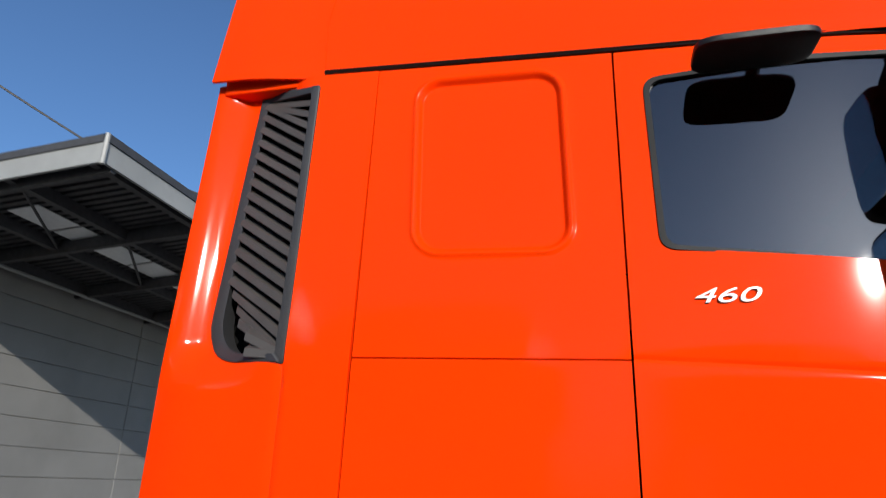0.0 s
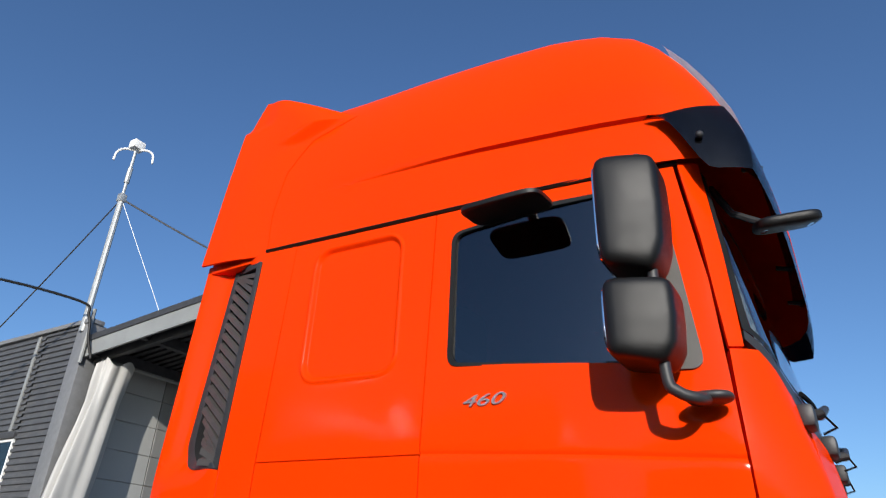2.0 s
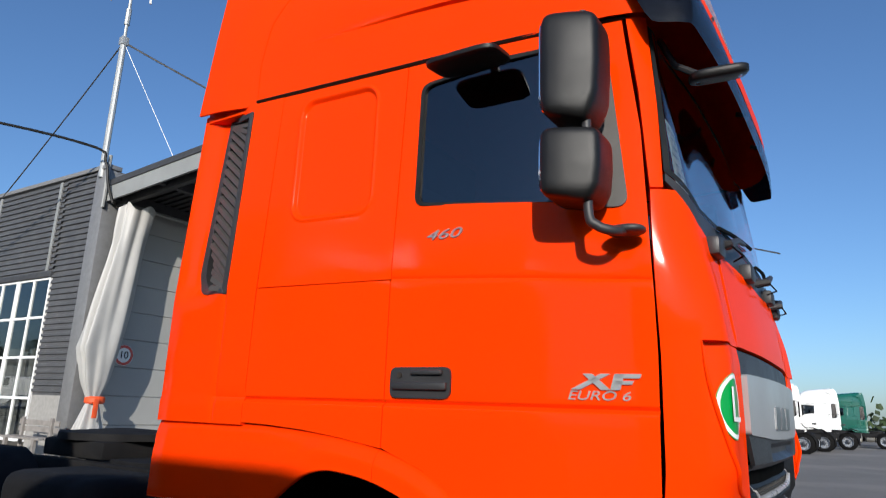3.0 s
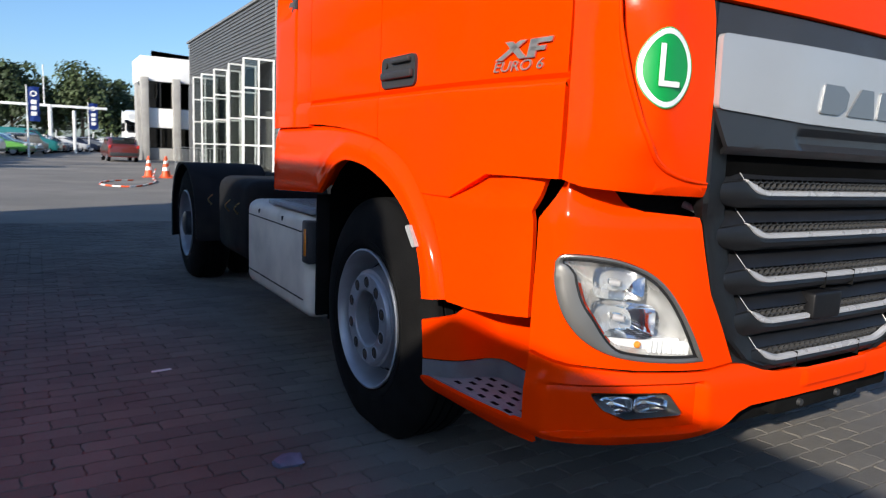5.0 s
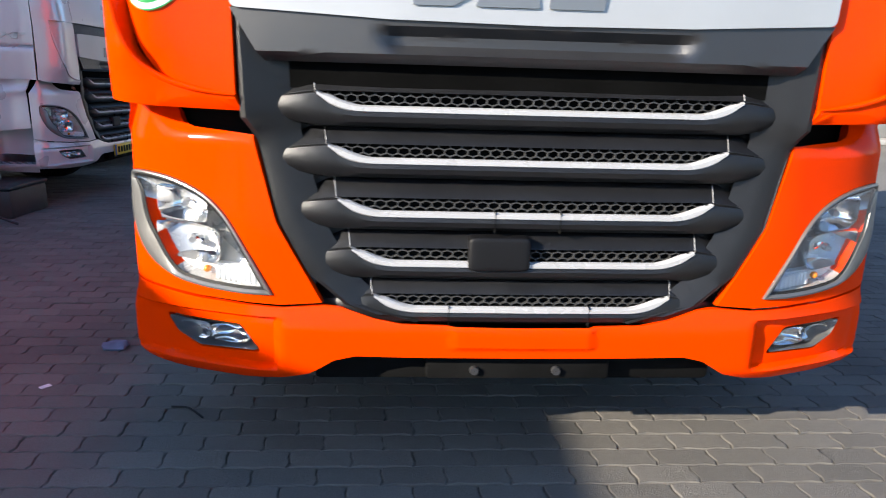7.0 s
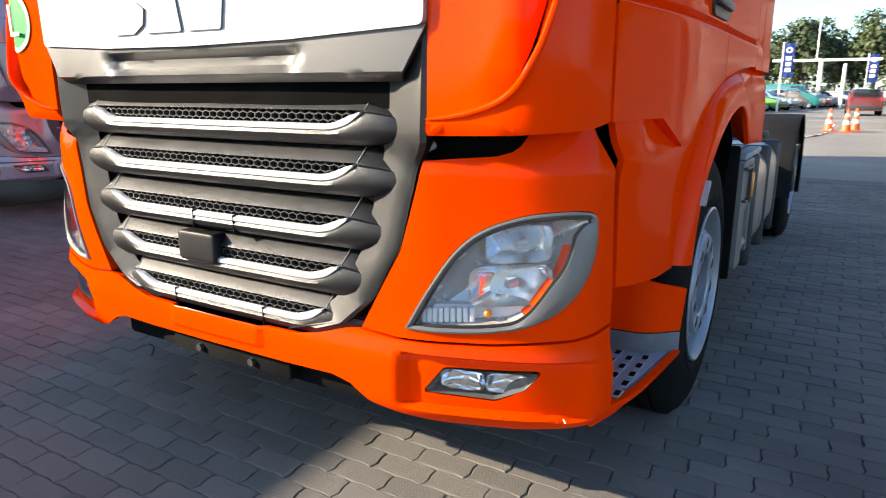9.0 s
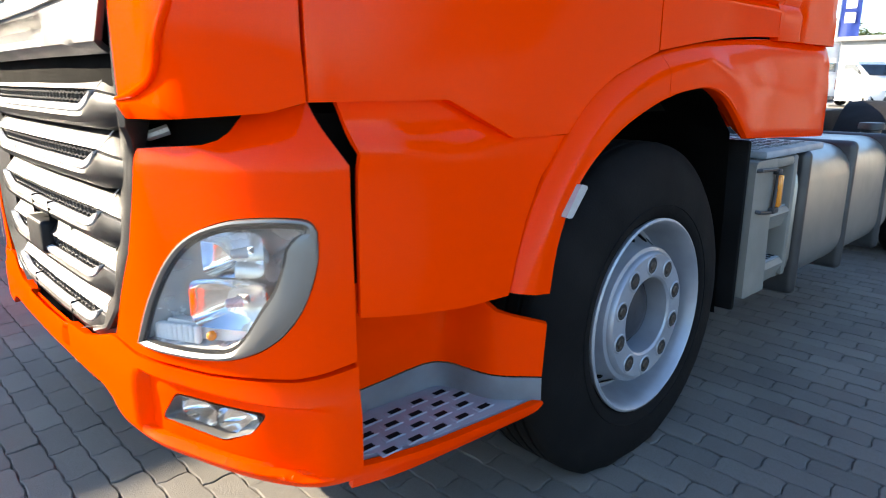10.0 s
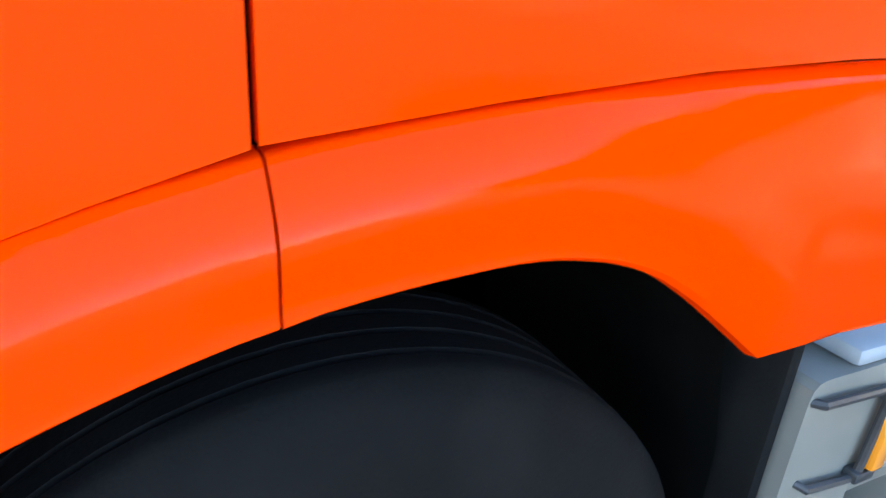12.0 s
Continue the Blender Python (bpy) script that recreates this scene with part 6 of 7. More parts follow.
    part("tank_body", bm, ALU, t)
    for y in (2.62, 3.2, 3.78):
        bm = bmesh.new()
        box(bm, 0.615, 1.248, y - 0.03, y + 0.03, 0.307, 0.913, 0.14, None, 5)
        part("strap", bm, STRAP, t, "dark strap with bright edges")
    bm = bmesh.new()
    lathe(bm, [(0.0, 0.955), (0.06, 0.955), (0.065, 0.94), (0.065, 0.92), (0.05, 0.915), (0.05, 0.88)], (1.08, 4.0, 0), "z", 20)
    part("filler_cap", bm, BLACK_PLASTIC, t)
    st = thing_part("boarding_steps", truck, "cream-grey plastic two-step box in front of the fuel tank")
    bm = bmesh.new()
    cheek = rounded([(2.11, 0.40), (2.30, 0.40), (2.285, 0.66), (2.30, 0.905), (2.11, 0.905)], [0.02, 0.01, 0, 0.01, 0.03], 3)
    grid(bm, [[(x, p.x, p.y) for p in cheek] for x in (1.0, 1.225, 1.238)], close=True, ends=True)
    part("front_cheek", bm, CREAM_PLASTIC, st)
    part("rear_cheek", boxm(1.0, 1.238, 2.47, 2.51, 0.42, 0.905, 0.012), CREAM_PLASTIC, st)
    part("top_rail", boxm(1.0, 1.236, 2.295, 2.475, 0.865, 0.903, 0.012), CREAM_PLASTIC, st)
    part("back_wall", boxm(0.98, 1.03, 2.25, 2.48, 0.41, 0.89, 0.01), CREAM_PLASTIC, st)
    for z in (0.46, 0.67):
        bm = bmesh.new()
        grid(bm, [[(x, y, z + h) for x, h in ((1.02, -0.03), (1.215, -0.045), (1.238, 0.015), (1.225, 0.035), (1.02, 0.035))] for y in (2.288, 2.474)], close=True, ends=True)
        part("sill", bm, CREAM_PLASTIC, st)
        part("step_tread", boxm(1.03, 1.222, 2.292, 2.47, z + 0.035, z + 0.04, 0.002), STEP_GREY, st)
        # step holes again as dark slabs for the shade in them
        bm = bmesh.new()
        for k in range(5):
            for j in range(4):
                box(bm, 1.045 + j * 0.045, 1.075 + j * 0.045, 2.302 + k * 0.034 + 0.006 * (j % 2), 2.32 + k * 0.034 + 0.006 * (j % 2), z + 0.0395, z + 0.0412)
        part("tread_hole", bm, SHADE_BLACK, st, smooth=False)
    bm = bmesh.new()
    tube(bm, [(1.236, 2.12, 0.872), (1.25, 2.125, 0.875), (1.25, 2.265, 0.868), (1.252, 2.275, 0.855), (1.252, 2.265, 0.725), (1.25, 2.25, 0.71), (1.25, 2.15, 0.722), (1.236, 2.145, 0.724)], 0.007, 8)
    box(bm, 1.238, 1.262, 2.25, 2.295, 0.705, 0.725, 0.004)
    box(bm, 1.238, 1.262, 2.262, 2.295, 0.848, 0.868, 0.004)
    part("lamp_bracket", bm, BLACK_PLASTIC, st, "black bracket frame round the side lamp")
    part("side_reflector", boxm(1.246, 1.268, 2.27, 2.3, 0.727, 0.847, 0.006), AMBER, st, "amber side reflector")
    plate(truck, 1, 2.2, 2.78, 0.935)


BRASS = material("brass", (0.6, 0.42, 0.18), 0.3, metal=1.0, var=0.1)
STRAP = material("dark_strap", (0.06, 0.06, 0.062), 0.4, metal=0.6, var=0.2)


def plate(truck, sg, y0, y1, z):
    p = thing_part("step_plate", truck, "grey slip-proof step plate")
    part("plate_body", boxm(sg * 0.78, sg * 1.235, y0, y1, z - 0.03, z, 0.01), STEP_GREY, p)
    bm = bmesh.new()
    k = 0
    for i in range(int((y1 - y0 - 0.04) / 0.045)):
        for j in range(8):
            k += 1
            x, y = 0.82 + j * 0.05, y0 + 0.04 + i * 0.045
            a = 0.6 if (i + j) % 2 else -0.6
            box(bm, -0.016, 0.016, -0.005, 0.005, z, z + 0.004, 0, Matrix.Translation((sg * x, y, 0)) @ Matrix.Rotation(a, 4, "Z"))
    part("tread_rib", bm, STEP_GREY, p, smooth=False)


def cab_inside(truck):
    """Shell coloured as shade behind the panels, cab floor, seats and rear wall."""
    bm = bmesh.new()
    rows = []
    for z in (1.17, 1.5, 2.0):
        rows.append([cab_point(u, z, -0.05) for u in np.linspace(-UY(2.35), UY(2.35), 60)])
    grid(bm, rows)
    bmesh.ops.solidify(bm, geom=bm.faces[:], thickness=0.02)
    part("inner_shell", bm, SHADE_BLACK, truck)
    # near-black walls carry the unlit cab's shade in their colour
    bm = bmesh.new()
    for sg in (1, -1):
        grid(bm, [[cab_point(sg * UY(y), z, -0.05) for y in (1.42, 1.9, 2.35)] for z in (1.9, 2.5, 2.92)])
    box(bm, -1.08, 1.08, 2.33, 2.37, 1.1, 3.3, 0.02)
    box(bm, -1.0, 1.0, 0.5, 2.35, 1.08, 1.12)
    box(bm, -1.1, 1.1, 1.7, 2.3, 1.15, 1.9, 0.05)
    part("inner_wall", bm, SHADE_BLACK, truck)
    bm = bmesh.new()
    box(bm, -0.9, 0.9, 0.42, 0.7, 1.75, 2.06, 0.08)
    part("dashboard", bm, SEAT_CLOTH, truck)
    for sg in (1, -1):
        bm = bmesh.new()
        box(bm, sg * 0.45, sg * 0.95, 1.0, 1.5, 1.6, 1.78, 0.06, None, 3)
        box(bm, sg * 0.46, sg * 0.94, 1.42, 1.58, 1.75, 2.42, 0.07, None, 3)
        box(bm, sg * 0.58, sg * 0.82, 1.45, 1.55, 2.42, 2.64, 0.05, None, 3)
        part("seat", bm, SEAT_CLOTH, truck)
    bm = bmesh.new()
    box(bm, -1.02, 1.02, 2.37, 2.45, 1.0, 2.93, 0.03)
    box(bm, -1.0, 1.0, 2.4, 2.5, 2.9, 3.85, 0.05)
    part("cab_rear_wall", bm, ORANGE, truck)
    part("cab_underside", boxm(-0.44, 0.44, 0.5, 2.6, 1.0, 1.08), MATT_BLACK, truck)


def low_loader_sign(truck):
    """Round green environmental sign."""
    c = (0.985, 1.45)
    s = thing_part("round_sign", truck, "round green film sign with a white letter and rim")
    for name, r0, r1, o, mat in (("sign_face", 0.0, 0.0905, 0.0035, GREEN_SIGN), ("sign_rim", 0.088, 0.102, 0.0045, WHITE_FILM), ("sign_edge", 0.1015, 0.1055, 0.004, GREEN_SIGN)):
        bm = bmesh.new()
        skin = corner_skin(-1, True)
        rows = []
        for r in np.linspace(r0, r1, 6 if r0 == 0 else 3):
            rows.append([])
            for k in range(48):
                a = 2 * math.pi * k / 48
                p = skin(UX(c[0]) + r * math.cos(a), c[1] + r * math.sin(a))
                rows[-1].append(p + Vector((-0.15, -0.99, 0)) * o)
        grid(bm, rows, close=True)
        part(name, bm, mat, s)
    skin = corner_skin(-1, True)
    p, q = skin(UX(c[0]) - 0.02, c[1]), skin(UX(c[0]) + 0.02, c[1])
    ex = (p - q).normalized()
    ez = Vector((0, 0, 1))
    m = Matrix.Translation(skin(UX(c[0]), c[1]) + Vector((-0.15, -0.99, 0)) * 0.007) @ Matrix((ex, ez, ex.cross(ez))).transposed().to_4x4()
    text_mesh("L", 0.16, 0.0008, WHITE_FILM, s, "sign_letter", m, 0, 1.1)


RADAR = material("smooth_black_cover", (0.006, 0.006, 0.007), 0.5, var=0.2, spec=0.25)


def build_truck():
    t = thing("truck", "bright orange high-roof tractor truck parked on block paving", "truck")
    for sg in (-1, 1):
        cab_side(t, sg)
        mirrors(t, sg)
    front_face(t)
    roof(t)
    kerb_mirrors(t)
    chassis(t)
    cab_inside(t)
    low_loader_sign(t)
    bm = bmesh.new()
    superbox(bm, (-0.075, 0.186, 0.738), (0.086, 0.03, 0.048), 0.22)
    part("radar_cover", bm, RADAR, t, "black sensor cover in the grille")
    return t


truck = build_truck()


# ---- other trucks: the same build in other colours ----
def repaint(ob, paint, drop=()):
    for c in list(ob.children_recursive):
        if c.type == "MESH" and c.data.materials and c.data.materials[0] == ORANGE:
            c.material_slots[0].link = "OBJECT"
            c.material_slots[0].material = paint
    for c in [c for c in ob.children_recursive if c.name.split(".")[0] in drop]:
        for k in list(c.children_recursive) + [c]:
            bpy.data.objects.remove(k)
    return ob


DROP = ("round_sign", "notice", "power_badge", "emission_badge")


def other_truck(m, paint, label, group="", extra=()):
    t = repaint(copy_thing(truck, m), paint, DROP + tuple(extra))
    t["label"] = label
    if group:
        t["group"] = group
    return t


SILVER_LIGHT = material("pale_silver_paint", (0.56, 0.54, 0.53), 0.3, metal=0.25, coat=0.7, var=0.04, scale=2)
YELLOW_PLATE = material("yellow_plate", (0.75, 0.45, 0.02), 0.4)
silver_truck = other_truck(pose(-3.2, 5.75, 0, 0, 0, 90), SILVER_LIGHT, "pale silver tractor truck with a yellow plate parked in shade", "row of parked trucks")
pl = part("number_plate", boxm(-0.26, 0.26, 0.125, 0.14, 0.40, 0.51, 0.004), YELLOW_PLATE, silver_truck, "yellow number plate with plain dark bars")
for k in range(6):
    part("plate_bar", boxm(-0.19 + k * 0.068, -0.15 + k * 0.068, 0.121, 0.1255, 0.425, 0.485), MATT_BLACK, pl, smooth=False)
part("plate_edge", boxm(-0.258, -0.225, 0.122, 0.126, 0.402, 0.508), BLUE_FILM, pl, smooth=False)
other_truck(pose(-3.68, 8.7, 0, 0, 0, 90), GREEN_PAINT, "green tractor truck parked beyond the silver one", "row of parked trucks")
other_truck(pose(-4.95, 3.2, 0, 0, 0, 90), GREY_PAINT, "grey metallic tractor truck parked in the row", "row of parked trucks")
# never in view; placed to cast the shadow line on the truck's side
other_truck(pose(-6.45, -0.8, 0, 0, 0, 90), GREY_PAINT, "unseen grey metallic tractor truck added to shade the orange truck", "row of parked trucks")
for k, (x, y) in enumerate(((36.5, 8.2), (41.5, 7.6), (47.0, 6.6), (53.0, 4.6), (59, 3.0))):
    other_truck(pose(x, y, 0, 0, 0, 180), GREEN_PAINT if k == 4 else WHITE_PAINT, "green tractor truck in the far row" if k == 4 else "white tractor truck in the far row", "far row of trucks")


# ---- cars and vans ----
TYRE = RUBBER
CAR_GLASS = material("dark_car_glass", (0.012, 0.014, 0.016), 0.06, coat=0.6, var=0.1)


def vehicle(name, label, category, paint, m, kind, group=""):
    """A car or van, front towards -y, in the shape of its kind."""
    L, W, prof, roof0, belt = {
        "car": (4.3, 1.75, [(0.0, 0.55), (0.05, 0.72), (0.9, 0.92), (1.25, 0.98), (2.0, 1.42), (2.6, 1.47), (3.4, 1.40), (4.05, 1.02), (4.25, 0.92), (4.3, 0.5)], 1.4, 0.95),
        "estate": (4.4, 1.78, [(0.0, 0.55), (0.05, 0.75), (0.95, 0.98), (1.2, 1.02), (1.95, 1.5), (2.8, 1.55), (3.9, 1.48), (4.25, 1.05), (4.38, 0.95), (4.4, 0.5)], 1.45, 1.0),
        "van": (4.9, 1.95, [(0.0, 0.6), (0.06, 0.92), (0.8, 1.2), (1.0, 1.28), (1.75, 1.9), (2.2, 1.97), (4.7, 1.97), (4.86, 1.85), (4.9, 1.2), (4.9, 0.5)], 1.9, 1.2),
        "high_van": (5.9, 2.0, [(0.0, 0.6), (0.06, 1.0), (0.7, 1.3), (0.9, 1.4), (1.6, 2.3), (2.1, 2.62), (5.6, 2.66), (5.85, 2.5), (5.9, 1.4), (5.9, 0.5)], 2.3, 1.35),
    }[kind]
    v = thing(name, label, category, group, "", m)
    pr = spline([(0, y - L / 2, z) for y, z in prof], 6)
    rows = []
    for p in pr:
        h = p.z
        row = []
        for k in range(13):
            a = k / 12
            z = 0.28 + (h - 0.28) * a
            tuck = 1 - 0.06 * smoothstep(belt, max(belt + 0.01, h), z) * 1.6 - 0.05 * smoothstep(0.5, 0.28, z)
            endr = 1 - 0.12 * smoothstep(0.25, 0.0, min(p.y + L / 2, L / 2 - p.y))
            rr = 1 - 0.10 * smoothstep(h - 0.1, h, z)
            row.append((-W / 2 * tuck * endr * rr, p.y, z))
        row = row + [(-x, y, z) for x, y, z in reversed(row)]
        rows.append(row)
    bm = bmesh.new()
    grid(bm, rows, close=True, ends=True)
    body = part("body", bm, paint, v, "painted body shell")
    bm = bmesh.new()
    y0 = next(p.y for p in pr if p.z > belt + 0.1)
    y1 = [p.y for p in pr if p.z > belt + 0.15][-1]
    hi = max(p.z for p in pr) - 0.14
    last = y1 - 0.1 if kind in ("car", "estate") else -L / 2 + 2.35
    for sg in (1, -1):
        x = sg * (W / 2 * 0.965)
        ol = rounded([(y0 + 0.05, belt + 0.03), (last, belt + 0.03), (last - (0.25 if kind in ("car", "estate") else 0), hi), (y0 + 0.05 + (hi - belt) * 0.95, hi)], 0.05, 3)
        bm = bmesh.new()
        grid(bm, [[(x * (1 - 0.055 * (z - belt) / max(0.2, hi - belt)) + sg * o, y, z) for y, z in ol] for o in (-0.02, 0.012)], close=True, ends=True)
        part("side_glass", bm, CAR_GLASS, v)
    bm = bmesh.new()
    front = [p for p in pr if belt + 0.08 < p.z < hi + 0.05 and p.y < 0]
    if len(front) > 1:
        a, b = front[0], front[-1]
        grid(bm, [[(sx * W * 0.40, p.y - 0.015, p.z + 0.02) for sx in (-1, -0.5, 0, 0.5, 1)] for p in (a, a.lerp(b, 0.5), b)])
        bmesh.ops.solidify(bm, geom=bm.faces[:], thickness=0.01)
        part("windscreen", bm, CAR_GLASS, v)
    else:
        bm.free()
    bm = bmesh.new()
    zb = belt + 0.12
    rear_y = L / 2 - (0.02 if kind in ("van", "high_van") else 0.28)
    box(bm, -W * 0.36, W * 0.36, rear_y - 0.03, rear_y + 0.02, zb, zb + 0.38, 0.03)
    part("rear_glass", bm, CAR_GLASS, v)
    for sg in (1, -1):
        part("headlamp", boxm(sg * W * 0.28, sg * W * 0.46, -L / 2 + 0.0, -L / 2 + 0.22, 0.66, 0.84, 0.05), CLEAR_LENS, v)
        part("tail_lamp", boxm(sg * W * 0.40, sg * W * 0.48, L / 2 - 0.08, L / 2 + 0.012, 0.8, 1.25 if kind in ("van", "high_van") else 1.0, 0.03), RED_LENS, v)
        for y in (-L / 2 + 0.85, L / 2 - 0.85):
            w = thing_part("wheel", v, "car wheel")
            bm = bmesh.new()
            x = sg * (W / 2 - 0.01)
            lathe(bm, [(0.2, -sg * 0.01), (0.23, sg * 0.01), (0.29, sg * 0.005), (0.315, -sg * 0.03), (0.315, -sg * 0.18), (0.2, -sg * 0.2)], (x, y, 0.315), "x", 28)
            part("tyre", bm, TYRE, w)
            bm = bmesh.new()
            lathe(bm, [(0.205, -sg * 0.01), (0.19, sg * 0.002), (0.18, -sg * 0.03), (0.06, -sg * 0.005), (0.0, -sg * 0.002)], (x, y, 0.315), "x", 24)
            part("rim", bm, RIM_SILVER, w)
    part("lower_trim", boxm(-W * 0.46, W * 0.46, -L / 2 - 0.015, -L / 2 + 0.3, 0.3, 0.52, 0.06), BLACK_PLASTIC, v)
    part("rear_trim", boxm(-W * 0.46, W * 0.46, L / 2 - 0.25, L / 2 + 0.025, 0.32, 0.56, 0.05), BLACK_PLASTIC, v)
    return v


PAINTS = {"white": WHITE_PAINT, "navy": material("navy_paint", (0.02, 0.03, 0.06), 0.3, coat=0.8, var=0.05), "green": material("lime_green_paint", (0.1, 0.3, 0.06), 0.3, coat=0.8, var=0.05),
          "teal": material("teal_paint", (0.01, 0.13, 0.13), 0.3, coat=0.8, var=0.05), "light_blue": material("light_blue_paint", (0.25, 0.4, 0.5), 0.3, coat=0.8, var=0.05),
          "beige": material("beige_metallic_paint", (0.3, 0.27, 0.23), 0.3, metal=0.3, coat=0.8, var=0.05), "dark_red": material("dark_red_paint", (0.12, 0.02, 0.015), 0.3, coat=0.8, var=0.05),
          "grey": GREY_PAINT, "black": material("black_car_paint", (0.012, 0.012, 0.014), 0.25, coat=0.8, var=0.1), "silver": SILVER_PAINT}
ROW = "parked cars beside the yard"
for kind, colour, x, y, turn in (("high_van", "white", -10.2, 29.5, -92), ("van", "white", -7.7, 34.6, 62), ("van", "white", -7.3, 39.6, 64), ("car", "navy", -6.4, 43.5, 66), ("high_van", "white", -7.0, 47.6, 80), ("car", "green", -4.7, 52.5, 75),
                                 ("car", "light_blue", -4.2, 55.5, 75), ("estate", "beige", -3.0, 58.5, 160), ("van", "teal", -3.0, 63.0, 80), ("car", "dark_red", -2.2, 67.0, 80), ("estate", "grey", -1.6, 70.5, 80), ("car", "black", -1.0, 73.0, 85), ("car", "white", 0.0, 76.0, 100),
                                 ("car", "navy", 1.2, 79.0, 100), ("estate", "grey", 2.6, 81.0, 100), ("car", "white", 4.8, 83.0, 95), ("estate", "beige", -14.5, 40.0, 75), ("van", "white", -17.0, 44.0, 75), ("car", "navy", -16.5, 36.0, 70), ("van", "white", -21.0, 40.0, 75), ("car", "silver", -24.0, 48.0, 80)):
    nm = "parked_van" if "van" in kind else "parked_car"
    vehicle(nm, f"{colour.replace('_', ' ')} {'panel van' if 'van' in kind else 'car'} parked in the row by the yard", "van" if "van" in kind else "car", PAINTS[colour], pose(x, y, 0, 0, 0, turn), kind, ROW)
vehicle("parked_car", "dark red saloon car standing in the open yard", "car", PAINTS["dark_red"], pose(2.1, 45.5, 0, 0, 0, 182), "car")


def box_lorry(m):
    """A rigid lorry's plain box body from behind, 3 m high; unseen, added for its shadow."""
    b = thing("box_lorry", "unseen white box-bodied lorry added to shade the yard", "lorry", "box lorries in the row", "", m)
    part("box_body", boxm(-1.25, 1.25, 0.0, 6.2, 0.95, 3.0, 0.02), WHITE_PAINT, b)
    for sg in (1, -1):
        d = part("rear_door", boxm(sg * 0.006, sg * 1.2, -0.03, 0.0, 1.0, 2.95, 0.008), WHITE_PAINT, b)
        for x in (0.25, 0.9):
            bm = bmesh.new()
            tube(bm, [(sg * x, -0.05, 1.0), (sg * x, -0.05, 2.95)], 0.014, 8)
            part("locking_bar", bm, GALV, d)
        part("tail_lamp", boxm(sg * 0.85, sg * 1.2, -0.05, 0.05, 0.68, 0.8, 0.01), RED_LENS, b)
        for y in (1.9, 5.6):
            w = thing_part("wheel", b)
            bm = bmesh.new()
            lathe(bm, [(0.27, 0.0), (0.29, sg * 0.01), (0.42, sg * 0.01), (0.47, -sg * 0.03), (0.47, -sg * 0.25), (0.3, -sg * 0.28)], (sg * 1.2, y, 0.47), "x", 40)
            part("tyre", bm, RUBBER, w)
            bm = bmesh.new()
            lathe(bm, [(0.27, 0.0), (0.25, -sg * 0.1), (0.12, -sg * 0.11), (0.0, -sg * 0.05)], (sg * 1.2, y, 0.47), "x", 24)
            part("rim", bm, RIM_SILVER, w)
        part("chassis_rail", boxm(sg * 0.36, sg * 0.44, 0.1, 6.6, 0.62, 0.95, 0.01), MATT_BLACK, b)
    part("underrun_bar", boxm(-1.15, 1.15, 0.0, 0.1, 0.42, 0.56, 0.01), GALV, b)
    part("cab", boxm(-1.2, 1.2, 6.35, 8.1, 0.55, 2.85, 0.12, 3), WHITE_PAINT, b)
    return b


def box_trailer(m):
    """An unseen box trailer behind a tractor, 3.9 m high, along local +y, added for shade."""
    b = thing("box_trailer", "unseen long grey box trailer added to shade the truck row", "trailer", "", "", m)
    part("box_body", boxm(-1.27, 1.27, 0.0, 12.5, 1.15, 3.9, 0.03), GREY_PAINT, b)
    for sg in (1, -1):
        part("side_rail", boxm(sg * 1.275, sg * 1.29, 0.0, 12.5, 1.1, 1.25, 0.004), GALV, b)
        part("side_guard", boxm(sg * 1.2, sg * 1.24, 2.6, 7.6, 0.45, 0.95, 0.01), GALV, b)
        part("landing_leg", boxm(sg * 0.6, sg * 0.72, 2.2, 2.34, 0.0, 1.15, 0.01), MATT_BLACK, b)
        for y in (8.2, 9.5, 10.8):
            w = thing_part("wheel", b)
            part("tyre", lathe(bmesh.new(), [(0.27, 0.0), (0.29, sg * 0.01), (0.42, sg * 0.01), (0.49, -sg * 0.03), (0.49, -sg * 0.3), (0.3, -sg * 0.34)], (sg * 1.24, y, 0.49), "x", 40), RUBBER, w)
            part("rim", lathe(bmesh.new(), [(0.27, 0.0), (0.25, -sg * 0.1), (0.12, -sg * 0.11), (0.0, -sg * 0.05)], (sg * 1.24, y, 0.49), "x", 24), RIM_SILVER, w)
    return b


# out of view; added so its shadow darkens the row and ground
box_trailer(pose(-9.6, -0.8, 0, 0, 0, 90))
# unseen shade casters, placed to fit the shadow edge on the ground
lorry = box_lorry(pose(-6.42, -3.36, 0, 0, 0, 90))
copy_thing(lorry, pose(-6.42, -5.98, 0, 0, 0, 90))
other_truck(pose(5.4, 62, 0, 0, 0, 0), WHITE_PAINT, "white tractor truck facing the yard beside the office")


# ---- trees behind the yard ----
LEAF = material("tree_foliage", (0.055, 0.085, 0.025), 0.7, var=0.3, scale=0.6, island=0.5)
LEAF_B = material("darker_tree_foliage", (0.038, 0.065, 0.02), 0.7, var=0.3, scale=0.6, island=0.5)
BARK = material("brown_bark", (0.09, 0.07, 0.05), 0.9, var=0.3, scale=2, bump=0.03, bump_scale=20)


